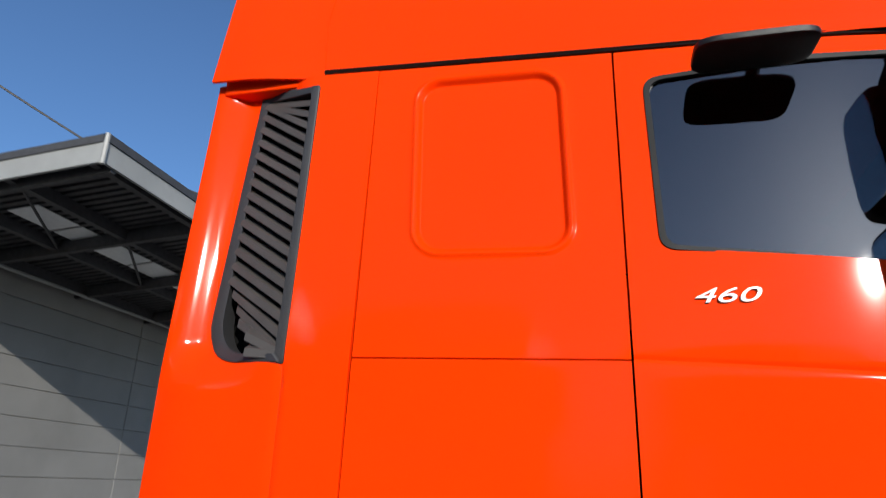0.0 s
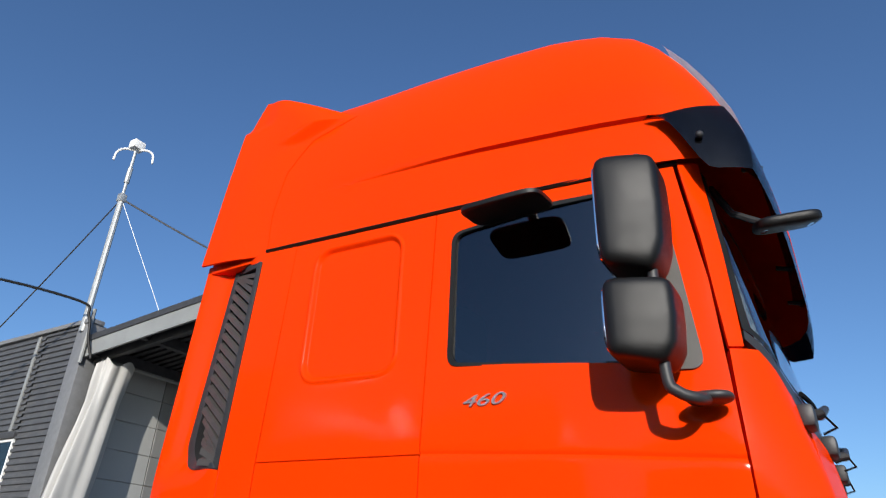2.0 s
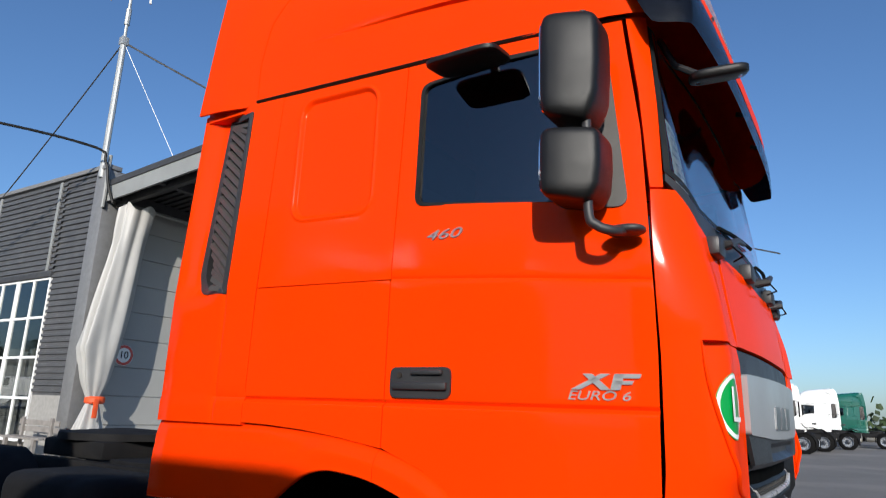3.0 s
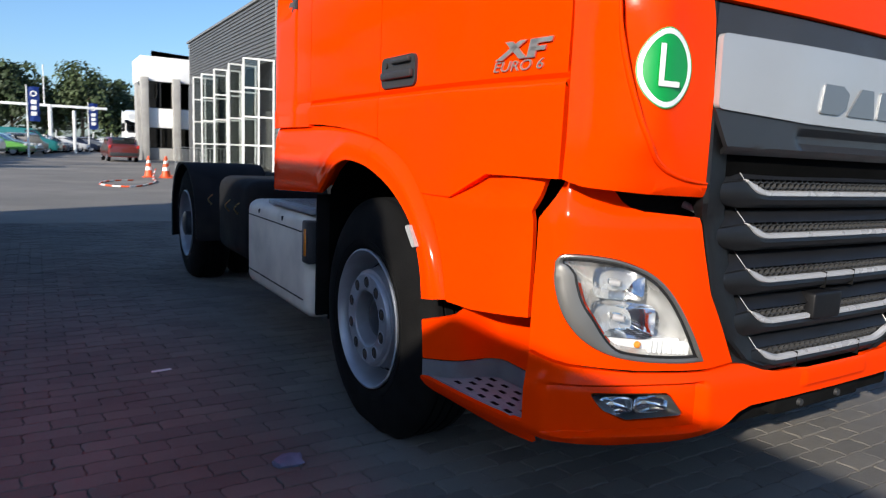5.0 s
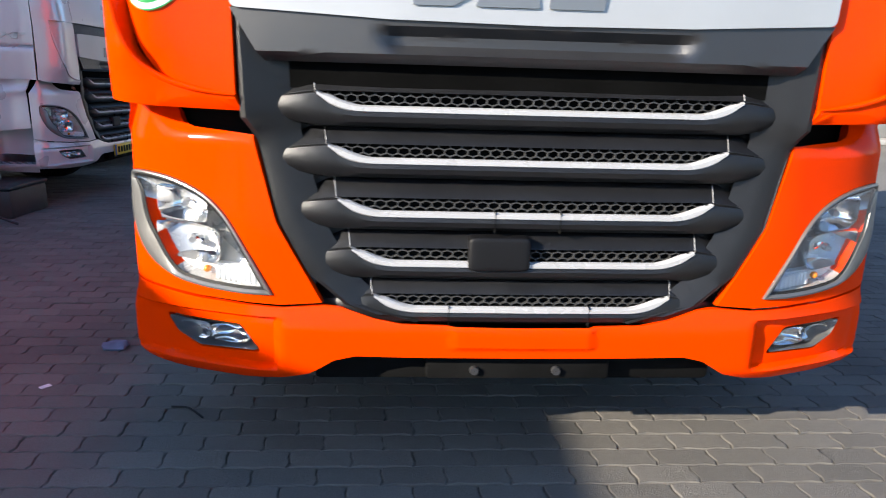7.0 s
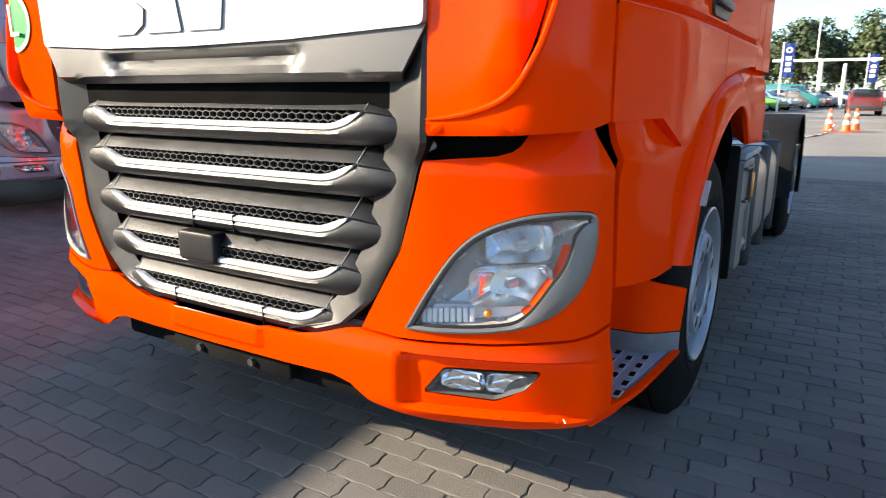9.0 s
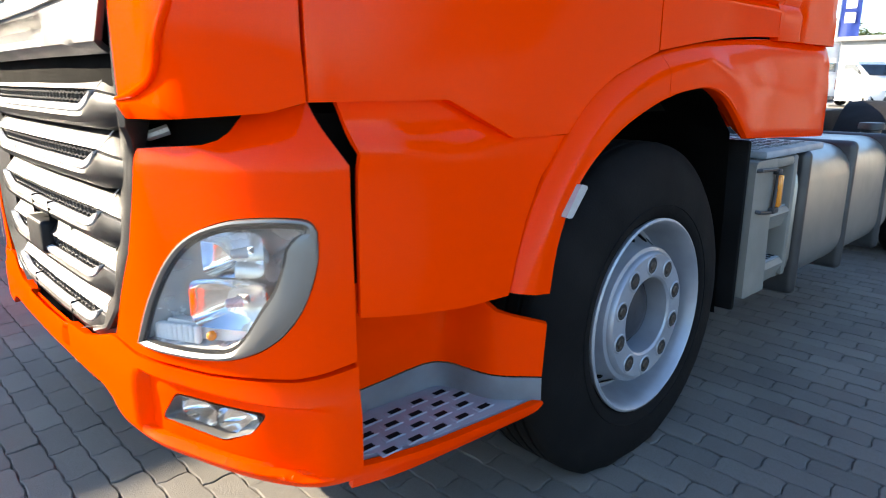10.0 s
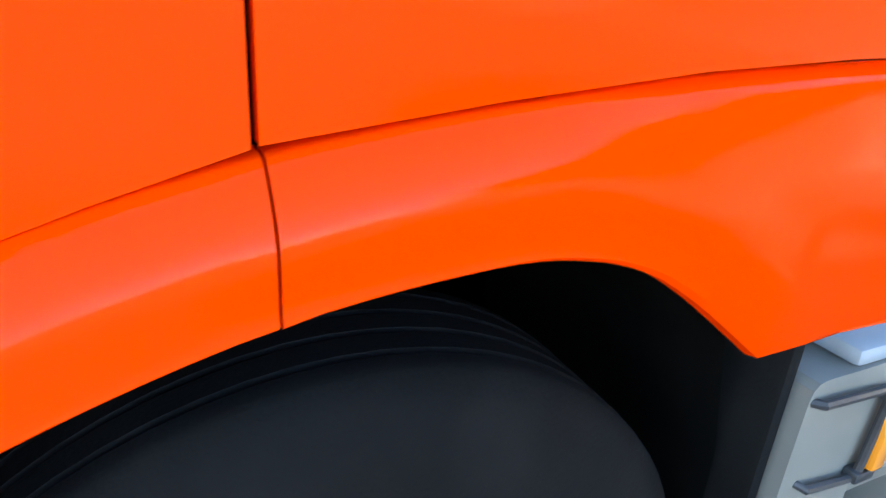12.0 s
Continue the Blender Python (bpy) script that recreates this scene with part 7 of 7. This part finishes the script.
def make_tree(seed, h, spread, leaf):
    rng = random.Random(seed)
    t = thing("tree", "leafy broad-crowned green tree beyond the parked cars", "tree", "trees behind the yard")
    bm = bmesh.new()
    tube(bm, [(0, 0, 0), (0.05, 0.02, h * 0.2), (0.1, 0, h * 0.4), (0.0, 0.1, h * 0.7)], [0.3, 0.25, 0.2, 0.06], 9)
    tips = []
    for k in range(11):
        a, z = rng.uniform(0, 6.28), h * rng.uniform(0.22, 0.6)
        r, up = spread * rng.uniform(0.4, 0.8), h * rng.uniform(0.1, 0.3)
        tip = Vector((r * math.cos(a), r * math.sin(a), z + up))
        tube(bm, [(0.05, 0, z), tip * 0.5 + Vector((0, 0, z * 0.5)), tip], [0.1, 0.06, 0.02], 6)
        tips.append(tip)
    part("trunk", bm, BARK, t, "brown trunk with limbs")
    lobes = [(p, spread * rng.uniform(0.3, 0.5)) for p in tips] + [(Vector((rng.uniform(-1, 1) * spread * 0.35, rng.uniform(-1, 1) * spread * 0.35, h * rng.uniform(0.4, 0.9))), spread * rng.uniform(0.3, 0.48)) for _ in range(12)]
    vs, fs = [], []
    for c, r in lobes:
        for _ in range(150):
            d = Vector((rng.gauss(0, 1), rng.gauss(0, 1), rng.gauss(0, 1))).normalized()
            p = c + d * r * rng.uniform(0.55, 1.05)
            if p.z > h or p.z < h * 0.14:
                continue
            s = rng.uniform(0.12, 0.34)
            n = (d + Vector((rng.uniform(-0.7, 0.7), rng.uniform(-0.7, 0.7), rng.uniform(-0.3, 0.9)))).normalized()
            e = n.orthogonal().normalized()
            e.rotate(Matrix.Rotation(rng.uniform(0, 6.28), 3, n))
            f = n.cross(e)
            i = len(vs)
            vs += [p + e * s, p + f * s * 0.8 + n * s * 0.2, p - e * s * 0.9, p - f * s * 0.85 - n * 0.1 * s]
            fs.append((i, i + 1, i + 2, i + 3))
    me = bpy.data.meshes.new("crown")
    me.from_pydata(vs, [], fs)
    me.materials.append(leaf)
    c = new("crown", me)
    c.parent = t
    return t


rng = random.Random(4)
protos = [make_tree(11, 11.0, 5.2, LEAF), make_tree(23, 9.6, 4.6, LEAF_B), make_tree(37, 10.4, 4.0, LEAF)]
spots = [(-47, 118), (-40, 126), (-33, 112), (-27.5, 122), (-21, 115), (-15.5, 110), (-10.5, 116), (-5.0, 108), (-1.0, 114), (3.5, 108), (7.5, 116), (12, 112), (17, 120), (22, 118), (-53, 110), (-7, 128), (1, 130), (10, 130), (-24, 132), (-36, 136), (-62, 120), (-70, 112)]
for k, (x, y) in enumerate(spots):
    s = rng.uniform(0.8, 1.12)
    if k < 3:
        protos[k].matrix_world = pose(x, y, 0)
        continue
    c = copy_thing(protos[k % 3], pose(x, y, 0, 0, 0, rng.uniform(0, 360)))
    c.scale = (s, s, s * rng.uniform(0.9, 1.12))
hedge = bmesh.new()
vs, fs = [], []
for k in range(7000):
    x, y, z = rng.uniform(-80, 40), 100 + rng.uniform(-2, 2), abs(rng.gauss(0, 1.1))
    if k % 3 == 0:
        x, y, z = 78 + rng.uniform(-2, 2), rng.uniform(-30, 25), abs(rng.gauss(0, 1.5))
    s = rng.uniform(0.2, 0.5)
    e, f = Vector((rng.uniform(-1, 1), rng.uniform(-1, 1), rng.uniform(-1, 1))).normalized(), Vector((rng.uniform(-1, 1), rng.uniform(-1, 1), rng.uniform(-1, 1))).normalized()
    i, p = len(vs), Vector((x, y, z))
    vs += [p + e * s, p + f * s, p - e * s, p - f * s]
    fs.append((i, i + 1, i + 2, i + 3))
hedge.free()
me = bpy.data.meshes.new("far_bushes")
me.from_pydata(vs, [], fs)
me.materials.append(LEAF_B)
tagged(new("far_bushes", me), "dense dark green bushes along the far edge", "bushes", "", "stuff")


# ---- flags, masts, yard furniture ----
def flag(x, y, h, w, fh):
    f = thing("banner_flag", "tall white pole with a blue vertical banner", "flag", "banner flags", "", pose(x, y, 0))
    part("pole", tube(bmesh.new(), [(0, 0, 0), (0, 0, h)], [0.06, 0.035], 8), WHITE_FRAME, f)
    bm = bmesh.new()
    rows = [[(0.06 + w * i / 6, 0.03 * math.sin(i * 1.3 + j), h - 0.1 - fh * j / 8) for i in range(7)] for j in range(9)]
    grid(bm, rows)
    bmesh.ops.solidify(bm, geom=bm.faces[:], thickness=0.006)
    cloth = part("cloth", bm, BLUE_FILM, f, "blue banner cloth")
    bm = bmesh.new()
    lathe(bm, [(w * 0.18, -0.05), (w * 0.3, -0.05)], (0.06 + w / 2, 0, h - 0.1 - fh * 0.2), "y", 20)
    part("emblem", bm, WHITE_FILM, cloth, "plain white ring")
    for k in range(3):
        part("mark", boxm(0.06 + w * 0.25, 0.06 + w * 0.75, -0.055, -0.045, h - 0.1 - fh * (0.50 + 0.17 * k), h - 0.1 - fh * (0.38 + 0.17 * k), 0.02), WHITE_FILM, cloth, "plain white block", smooth=False)


flag(-2.75, 49.0, 4.5, 0.62, 2.15)
flag(-8.3, 33.0, 6.6, 0.8, 3.5)
flag(2.3, 76.0, 5.0, 0.8, 2.6)
gate = thing("height_gate", "white steel portal with a long cross arm", "portal")
part("post", tube(bmesh.new(), [(-1.2, 66, 0), (-1.2, 66, 4.1)], 0.16, 10), WHITE_FRAME, gate)
part("post", tube(bmesh.new(), [(0.6, 66, 0), (0.6, 66, 3.7)], 0.13, 10), WHITE_FRAME, gate)
part("arm", boxm(-5.0, 3.2, 65.9, 66.1, 3.9, 4.12, 0.03), WHITE_FRAME, gate)
part("mast", tube(bmesh.new(), [(-1.6, 66, 4.1), (-1.6, 66, 7.4)], 0.05, 8), WHITE_FRAME, gate)
for k in range(9):
    bl = thing("bollard", "short pale post beside the parked cars", "post", "posts by the cars", "", pose(-6 + k * 1.9, 88, 0))
    part("post", tube(bmesh.new(), [(0, 0, 0), (0, 0, 2.2)], 0.06, 8), WHITE_FRAME, bl)

ORANGE_CONE = material("cone_orange", (0.75, 0.09, 0.02), 0.5, var=0.1, scale=8)


def cone(x, y):
    c = thing("traffic_cone", "orange and white traffic cone on the yard", "traffic cone", "traffic cones", "", pose(x, y, -0.011))
    part("base", boxm(-0.2, 0.2, -0.2, 0.2, 0, 0.04, 0.015), ORANGE_CONE, c)
    r = lambda z: 0.15 - 0.16 * z
    for z0, z1, mat in ((0.03, 0.25, ORANGE_CONE), (0.25, 0.38, WHITE_FILM), (0.38, 0.5, ORANGE_CONE), (0.5, 0.6, WHITE_FILM), (0.6, 0.75, ORANGE_CONE)):
        part("band", lathe(bmesh.new(), [(r(z0), z0), (r(z1), z1)] + ([(0.0, z1)] if z1 > 0.7 else []), (0, 0, 0), "z", 20), mat, c)


for x, y in ((1.0, 24.6), (1.75, 25.6), (1.5, 24.2)):
    cone(x, y)
tape = thing("barrier_chain", "red and white plastic chain lying on the ground", "chain")
pts = spline([(1.2, 24.4, 0.3), (1.0, 23.6, 0.02), (0.7, 21.0, 0.015), (-0.2, 18.6, 0.015), (-0.9, 19.4, 0.015), (-0.6, 21.2, 0.015), (0.2, 22.0, 0.015)], 9)
for k in range(0, len(pts) - 1, 2):
    part("link", tube(bmesh.new(), pts[k: k + 3], 0.022, 6), WHITE_FILM if (k // 2) % 2 else ORANGE_CONE, tape)
for k in range(3):
    b = thing("crowd_barrier", "galvanised steel crowd barrier", "barrier", "crowd barriers", "", pose(3.4 + k * 1.4, 33.5 - k * 0.3, 0, 0, 0, -10))
    part("frame", tube(bmesh.new(), [(0, 0, 0), (0, 0, 1.05), (1.3, 0, 1.05), (1.3, 0, 0)], 0.022, 6), GALV, b)
    part("lower_rail", tube(bmesh.new(), [(0, 0, 0.25), (1.3, 0, 0.25)], 0.018, 6), GALV, b)
    for j in range(1, 8):
        part("rod", tube(bmesh.new(), [(1.3 * j / 8, 0, 0.25), (1.3 * j / 8, 0, 1.05)], 0.009, 5), GALV, b)

# roof mast with its wires
mast = thing("roof_mast", "grey steel roof mast with a bent aerial on top", "mast")
part("pole", tube(bmesh.new(), [(5.95, 16.75, 7.2), (5.95, 16.75, 11.3)], 0.085, 10), GALV, mast)
part("upper_pole", tube(bmesh.new(), [(5.95, 16.75, 11.2), (5.95, 16.75, 12.9)], 0.045, 8), GALV, mast)
part("clamp", boxm(5.85, 6.05, 16.65, 16.85, 11.15, 11.4, 0.02), GALV, mast)
part("sleeve", tube(bmesh.new(), [(5.95, 16.75, 11.8), (5.95, 16.75, 12.3)], 0.075, 8), GALV, mast)
for s in (1, -1):
    part("aerial_arm", tube(bmesh.new(), spline([(5.95, 16.75, 12.95), (5.95 + s * 0.2, 16.75 - s * 0.25, 12.98), (5.95 + s * 0.32, 16.75 - s * 0.4, 12.85), (5.95 + s * 0.35, 16.75 - s * 0.43, 12.55)], 5), 0.035, 7), WHITE_FRAME, mast)
part("aerial_box", boxm(5.77, 6.13, 16.6, 16.9, 12.98, 13.25, 0.02), WHITE_FRAME, mast)
post = thing("canopy_post", "short white post on the canopy roof carrying a wire", "post")
part("post", tube(bmesh.new(), [(9.6, 13.1, 7.1), (9.6, 13.1, 9.05)], 0.09, 8), WHITE_FRAME, post)
for nm, a, b, sag, r in (("wire", (5.95, 16.75, 11.25), (9.6, 13.1, 9.0), 0.05, 0.028), ("wire", (9.6, 13.1, 9.0), (22, 2, 7.2), 0.2, 0.028), ("wire", (5.95, 16.75, 11.25), (5.9, 22.0, 7.4), 0.05, 0.02), ("wire", (5.95, 16.75, 11.25), (7.4, 15.0, 7.0), 0.0, 0.01),
                         ("wire", (9.6, 13.1, 8.9), (8.0, 15.8, 7.2), 0.0, 0.015)):
    w = thing("stay_wire", "thin dark stay wire from the roof mast", "wire", "stay wires")
    a, b = Vector(a), Vector(b)
    part("wire", tube(bmesh.new(), [a.lerp(b, t / 10) - Vector((0, 0, sag * 4 * (t / 10) * (1 - t / 10))) for t in range(11)], r, 5), DARK_STEEL if r > 0.012 else WHITE_FRAME, w)
cab = thing("overhead_cable", "black cable sagging in to the corner of the hall", "cable")
part("cable", tube(bmesh.new(), spline([(-22, 30, 8.6), (-8, 23, 7.75), (2.0, 18.0, 7.9), (5.3, 16.5, 7.85), (5.75, 16.3, 7.5), (5.85, 16.2, 6.9), (6.0, 16.1, 6.4)], 8), 0.035, 6), RAIL_BLACK, cab)

# tied tarpaulin at the corner
TARP = material("grey_white_tarpaulin", (0.4, 0.392, 0.37), 0.5, var=0.1, scale=1.5, dirt=(0.35, 0.33, 0.3), dirt_amount=0.4, dirt_scale=1.5, bump=0.01, bump_scale=30)
curtain = thing("tied_curtain", "pale grey tarpaulin curtain tied with an orange strap", "curtain")
rows = []
for j in range(44):
    t = j / 43
    z = 6.35 - 6.2 * t
    r = float(np.interp(z, [0.15, 0.8, 1.35, 1.8, 2.6, 4.2, 5.4, 6.35], [0.6, 0.34, 0.15, 0.36, 0.56, 0.5, 0.44, 0.5]))
    cx = float(np.interp(z, [0.15, 1.35, 2.6, 6.35], [6.1, 6.15, 6.12, 6.62]))
    row = []
    for k in range(72):
        a = 2 * math.pi * k / 72
        am = 1.0 if z > 2.2 else 0.7
        f = r * (1 + am * (0.13 * math.sin(5 * a + 1.6 * t) + 0.09 * math.sin(9 * a - 4.0 * t + 0.8) + 0.1 * noise.noise(Vector((2.2 * math.cos(a), 2.2 * math.sin(a), z * 0.7)))))
        row.append((cx + f * 0.9 * math.cos(a), 15.85 + f * 0.5 * math.sin(a), z + 0.1 * math.sin(4 * a) * max(0, 1 - 3 * t)))
    rows.append(row)
bm = bmesh.new()
grid(bm, rows, close=True, ends=True)
part("tarpaulin", bm, TARP, curtain, angle=60)
part("strap", lathe(bmesh.new(), [(0.2, 1.28), (0.235, 1.32), (0.235, 1.42), (0.2, 1.46)], (6.2, 15.85, 0), "z", 20), ORANGE_CONE, curtain, "orange tie strap")
part("strap_tail", boxm(6.02, 6.14, 15.55, 15.58, 0.95, 1.4, 0.01), ORANGE_CONE, curtain)

# speed sign on the gate
sg10 = thing("speed_sign", "round white speed sign with a red rim on the gate", "sign")
sm = Matrix.Translation((7.17, 16.47, 2.55)) @ Matrix.Rotation(math.pi / 2, 4, "X")
part("plate", lathe(bmesh.new(), [(0.0, 0.0), (0.275, 0.0), (0.275, 0.012), (0.0, 0.012)], (0, 0, 0), "z", 40), WHITE_FILM, sg10).matrix_basis = sm
part("rim", lathe(bmesh.new(), [(0.195, 0.013), (0.265, 0.013), (0.265, 0.016), (0.195, 0.016), (0.195, 0.013)], (0, 0, 0), "z", 40), RED_LENS, sg10).matrix_basis = sm
text_mesh("10", 0.27, 0.004, MATT_BLACK, sg10, "numerals", sm @ Matrix.Translation((0, 0, 0.018)), 0, 1.0)
bench = thing("wooden_bench", "weathered grey wooden bench by the hall wall", "bench")
for k in range(3):
    part("seat_board", boxm(5.05 + k * 0.13, 5.16 + k * 0.13, 15.9, 17.7, 0.43, 0.48, 0.008), WEATHERED, bench, smooth=False)
for k in range(2):
    part("back_board", boxm(5.46, 5.5, 15.9, 17.7, 0.58 + k * 0.16, 0.70 + k * 0.16, 0.008), WEATHERED, bench, smooth=False)
for y in (16.1, 17.4):
    part("leg", boxm(5.05, 5.13, y, y + 0.1, 0, 0.43, 0.008), WEATHERED, bench, smooth=False)
    part("back_leg", boxm(5.4, 5.46, y, y + 0.1, 0, 0.92, 0.008), WEATHERED, bench, smooth=False)

# tool case and folded stand beside the silver truck
case = thing("tool_case", "black plastic tool case on the ground beside the silver truck", "case")
part("case_body", boxm(-4.5, -3.62, 4.08, 4.66, 0.0, 0.24, 0.02), BLACK_PLASTIC, case)
part("case_lid", boxm(-4.51, -3.61, 4.07, 4.67, 0.242, 0.275, 0.012), BLACK_PLASTIC, case)
stand = thing("folding_stand", "black folding tripod stand", "stand")
part("column", tube(bmesh.new(), [(-3.75, 3.75, 0.05), (-3.75, 3.75, 0.55)], 0.02, 8), BLACK_PLASTIC, stand)
for a in (0.3, 2.4, 4.5):
    part("leg", tube(bmesh.new(), [(-3.75, 3.75, 0.16), (-3.75 + 0.32 * math.cos(a), 3.75 + 0.32 * math.sin(a), 0.012)], 0.012, 6), BLACK_PLASTIC, stand)
bag = thing("crumpled_bag", "crumpled translucent white plastic bag on the tool case", "bag")
bm = bmesh.new()
bmesh.ops.create_icosphere(bm, subdivisions=3, radius=0.17)
for v in bm.verts:
    v.co *= 1 + 0.5 * noise.noise(v.co * 9) + 0.25 * noise.noise(v.co * 23)
    v.co = Vector((v.co.x * 1.3 - 4.05, v.co.y + 4.35, v.co.z * 0.8 + 0.4))
part("film", bm, PAPER, bag, smooth=False)
jar = thing("glass_ball", "small round glass bowl on the tool case", "bowl")
bm = bmesh.new()
bmesh.ops.create_uvsphere(bm, u_segments=16, v_segments=10, radius=0.07, matrix=Matrix.Translation((-3.85, 4.25, 0.335)))
part("bowl", bm, CLEAR_LENS, jar)

# litter on the paving
for nm, lab, mat, x, y, ln, a in (("twig", "thin dark curved twig on the paving", MATT_BLACK, -1.05, 0.62, 0.16, 2.6), ("paper_scrap", "tiny white paper scrap on the paving", PAPER, -1.73, 0.88, 0.04, 0.9), ("paper_scrap", "flat pale paper scrap on the paving", PAPER, -1.88, 2.6, 0.1, 0.1)):
    li = thing(nm, lab, "litter")
    c, s = math.cos(a), math.sin(a)
    if nm == "twig":
        part("stem", tube(bmesh.new(), spline([(x, y, 0.006), (x + c * ln * 0.5, y + s * ln * 0.5 + 0.02, 0.012), (x + c * ln, y + s * ln, 0.006)], 5), 0.004, 5), mat, li)
    else:
        part("scrap", box(bmesh.new(), -ln / 2, ln / 2, -0.012, 0.012, 0.001, 0.004, 0, Matrix.Translation((x, y, 0)) @ Matrix.Rotation(a, 4, "Z")), mat, li)
rag = thing("blue_rag", "small crumpled blue-grey rag on the paving", "rag")
bm = bmesh.new()
bmesh.ops.create_icosphere(bm, subdivisions=2, radius=0.045)
for v in bm.verts:
    v.co *= 1 + 0.5 * noise.noise(v.co * 40)
    v.co = Vector((v.co.x * 1.4 - 1.62, v.co.y + 1.28, max(0.0, v.co.z * 0.5 + 0.012)))
part("cloth", bm, RAG, rag)


# ---- pavers: interlocking blocks in rows along x ----
def paver_mesh(seed):
    r = random.Random(seed)
    w, d = 0.2, 0.1
    z = 0.0085
    base = [(0, 0), (w * 0.17, z), (w * 0.5, z * 0.4), (w * 0.83, z), (w, 0), (w + z, d * 0.3), (w - z * 0.2, d * 0.7), (w, d), (w * 0.83, d + z), (w * 0.5, d + z * 0.4), (w * 0.17, d + z), (0, d), (-z * 0.2, d * 0.7), (z, d * 0.3)]
    c = Vector((w / 2, d / 2))

    def inset(g):
        return [Vector((c.x + (p[0] - c.x) * (1 - 2 * g / w), c.y + (p[1] - c.y) * (1 - 2 * g / d))) for p in base]
    lo, hi = inset(0.001 + r.uniform(0, 0.0015)), inset(0.0036 + r.uniform(0, 0.0015))
    tilt = [r.uniform(-0.002, 0.002) for _ in range(3)]
    zt = lambda p: tilt[0] + tilt[1] * (p.x - c.x) / w + tilt[2] * (p.y - c.y) / d
    return [[(p.x, p.y, -0.011) for p in lo], [(p.x, p.y, -0.0035 + zt(p)) for p in lo], [(p.x, p.y, zt(p)) for p in hi]]


NEAR = []
for s in range(6):
    bm = bmesh.new()
    vs_ = grid(bm, paver_mesh(s), close=True)
    bm.faces.new(vs_[-1])
    me = bpy.data.meshes.new("paver")
    bmesh.ops.recalc_face_normals(bm, faces=bm.faces)
    bm.to_mesh(me)
    bm.free()
    me.materials.append(PAVER)
    NEAR.append(me)
rng = random.Random(8)
V, F, near = [], [], 0
shapes = [paver_mesh(s) for s in range(40)]
for j in range(126):
    for i in range(56):
        x, y = -6.2 + i * 0.2 + (0.1 if j % 2 else 0.0), -2.6 + j * 0.1
        if -1.3 < x < 1.0 and -0.62 < y < 0.62 and near < 300 and (x + 1.3) < 2.3:
            if near < 300:
                o = new("paver", NEAR[rng.randrange(6)])
                o.location, o.parent = (x, y, 0), ground
                near += 1
                continue
        sh = shapes[rng.randrange(40)]
        k = len(V)
        n = len(sh[0])
        for ring in sh:
            V += [(px + x, py + y, pz) for px, py, pz in ring]
        for a in (0, n):
            F += [(k + a + q, k + a + (q + 1) % n, k + a + n + (q + 1) % n, k + a + n + q) for q in range(n)]
        F.append(tuple(k + 2 * n + q for q in range(n)))
me = bpy.data.meshes.new("paving_rest")
me.from_pydata(V, [], F)
me.materials.append(PAVER_JOINED)
rest = tagged(new("paving_rest", me), "interlocking grey concrete block paving", "", "", "stuff")
rest.parent = ground
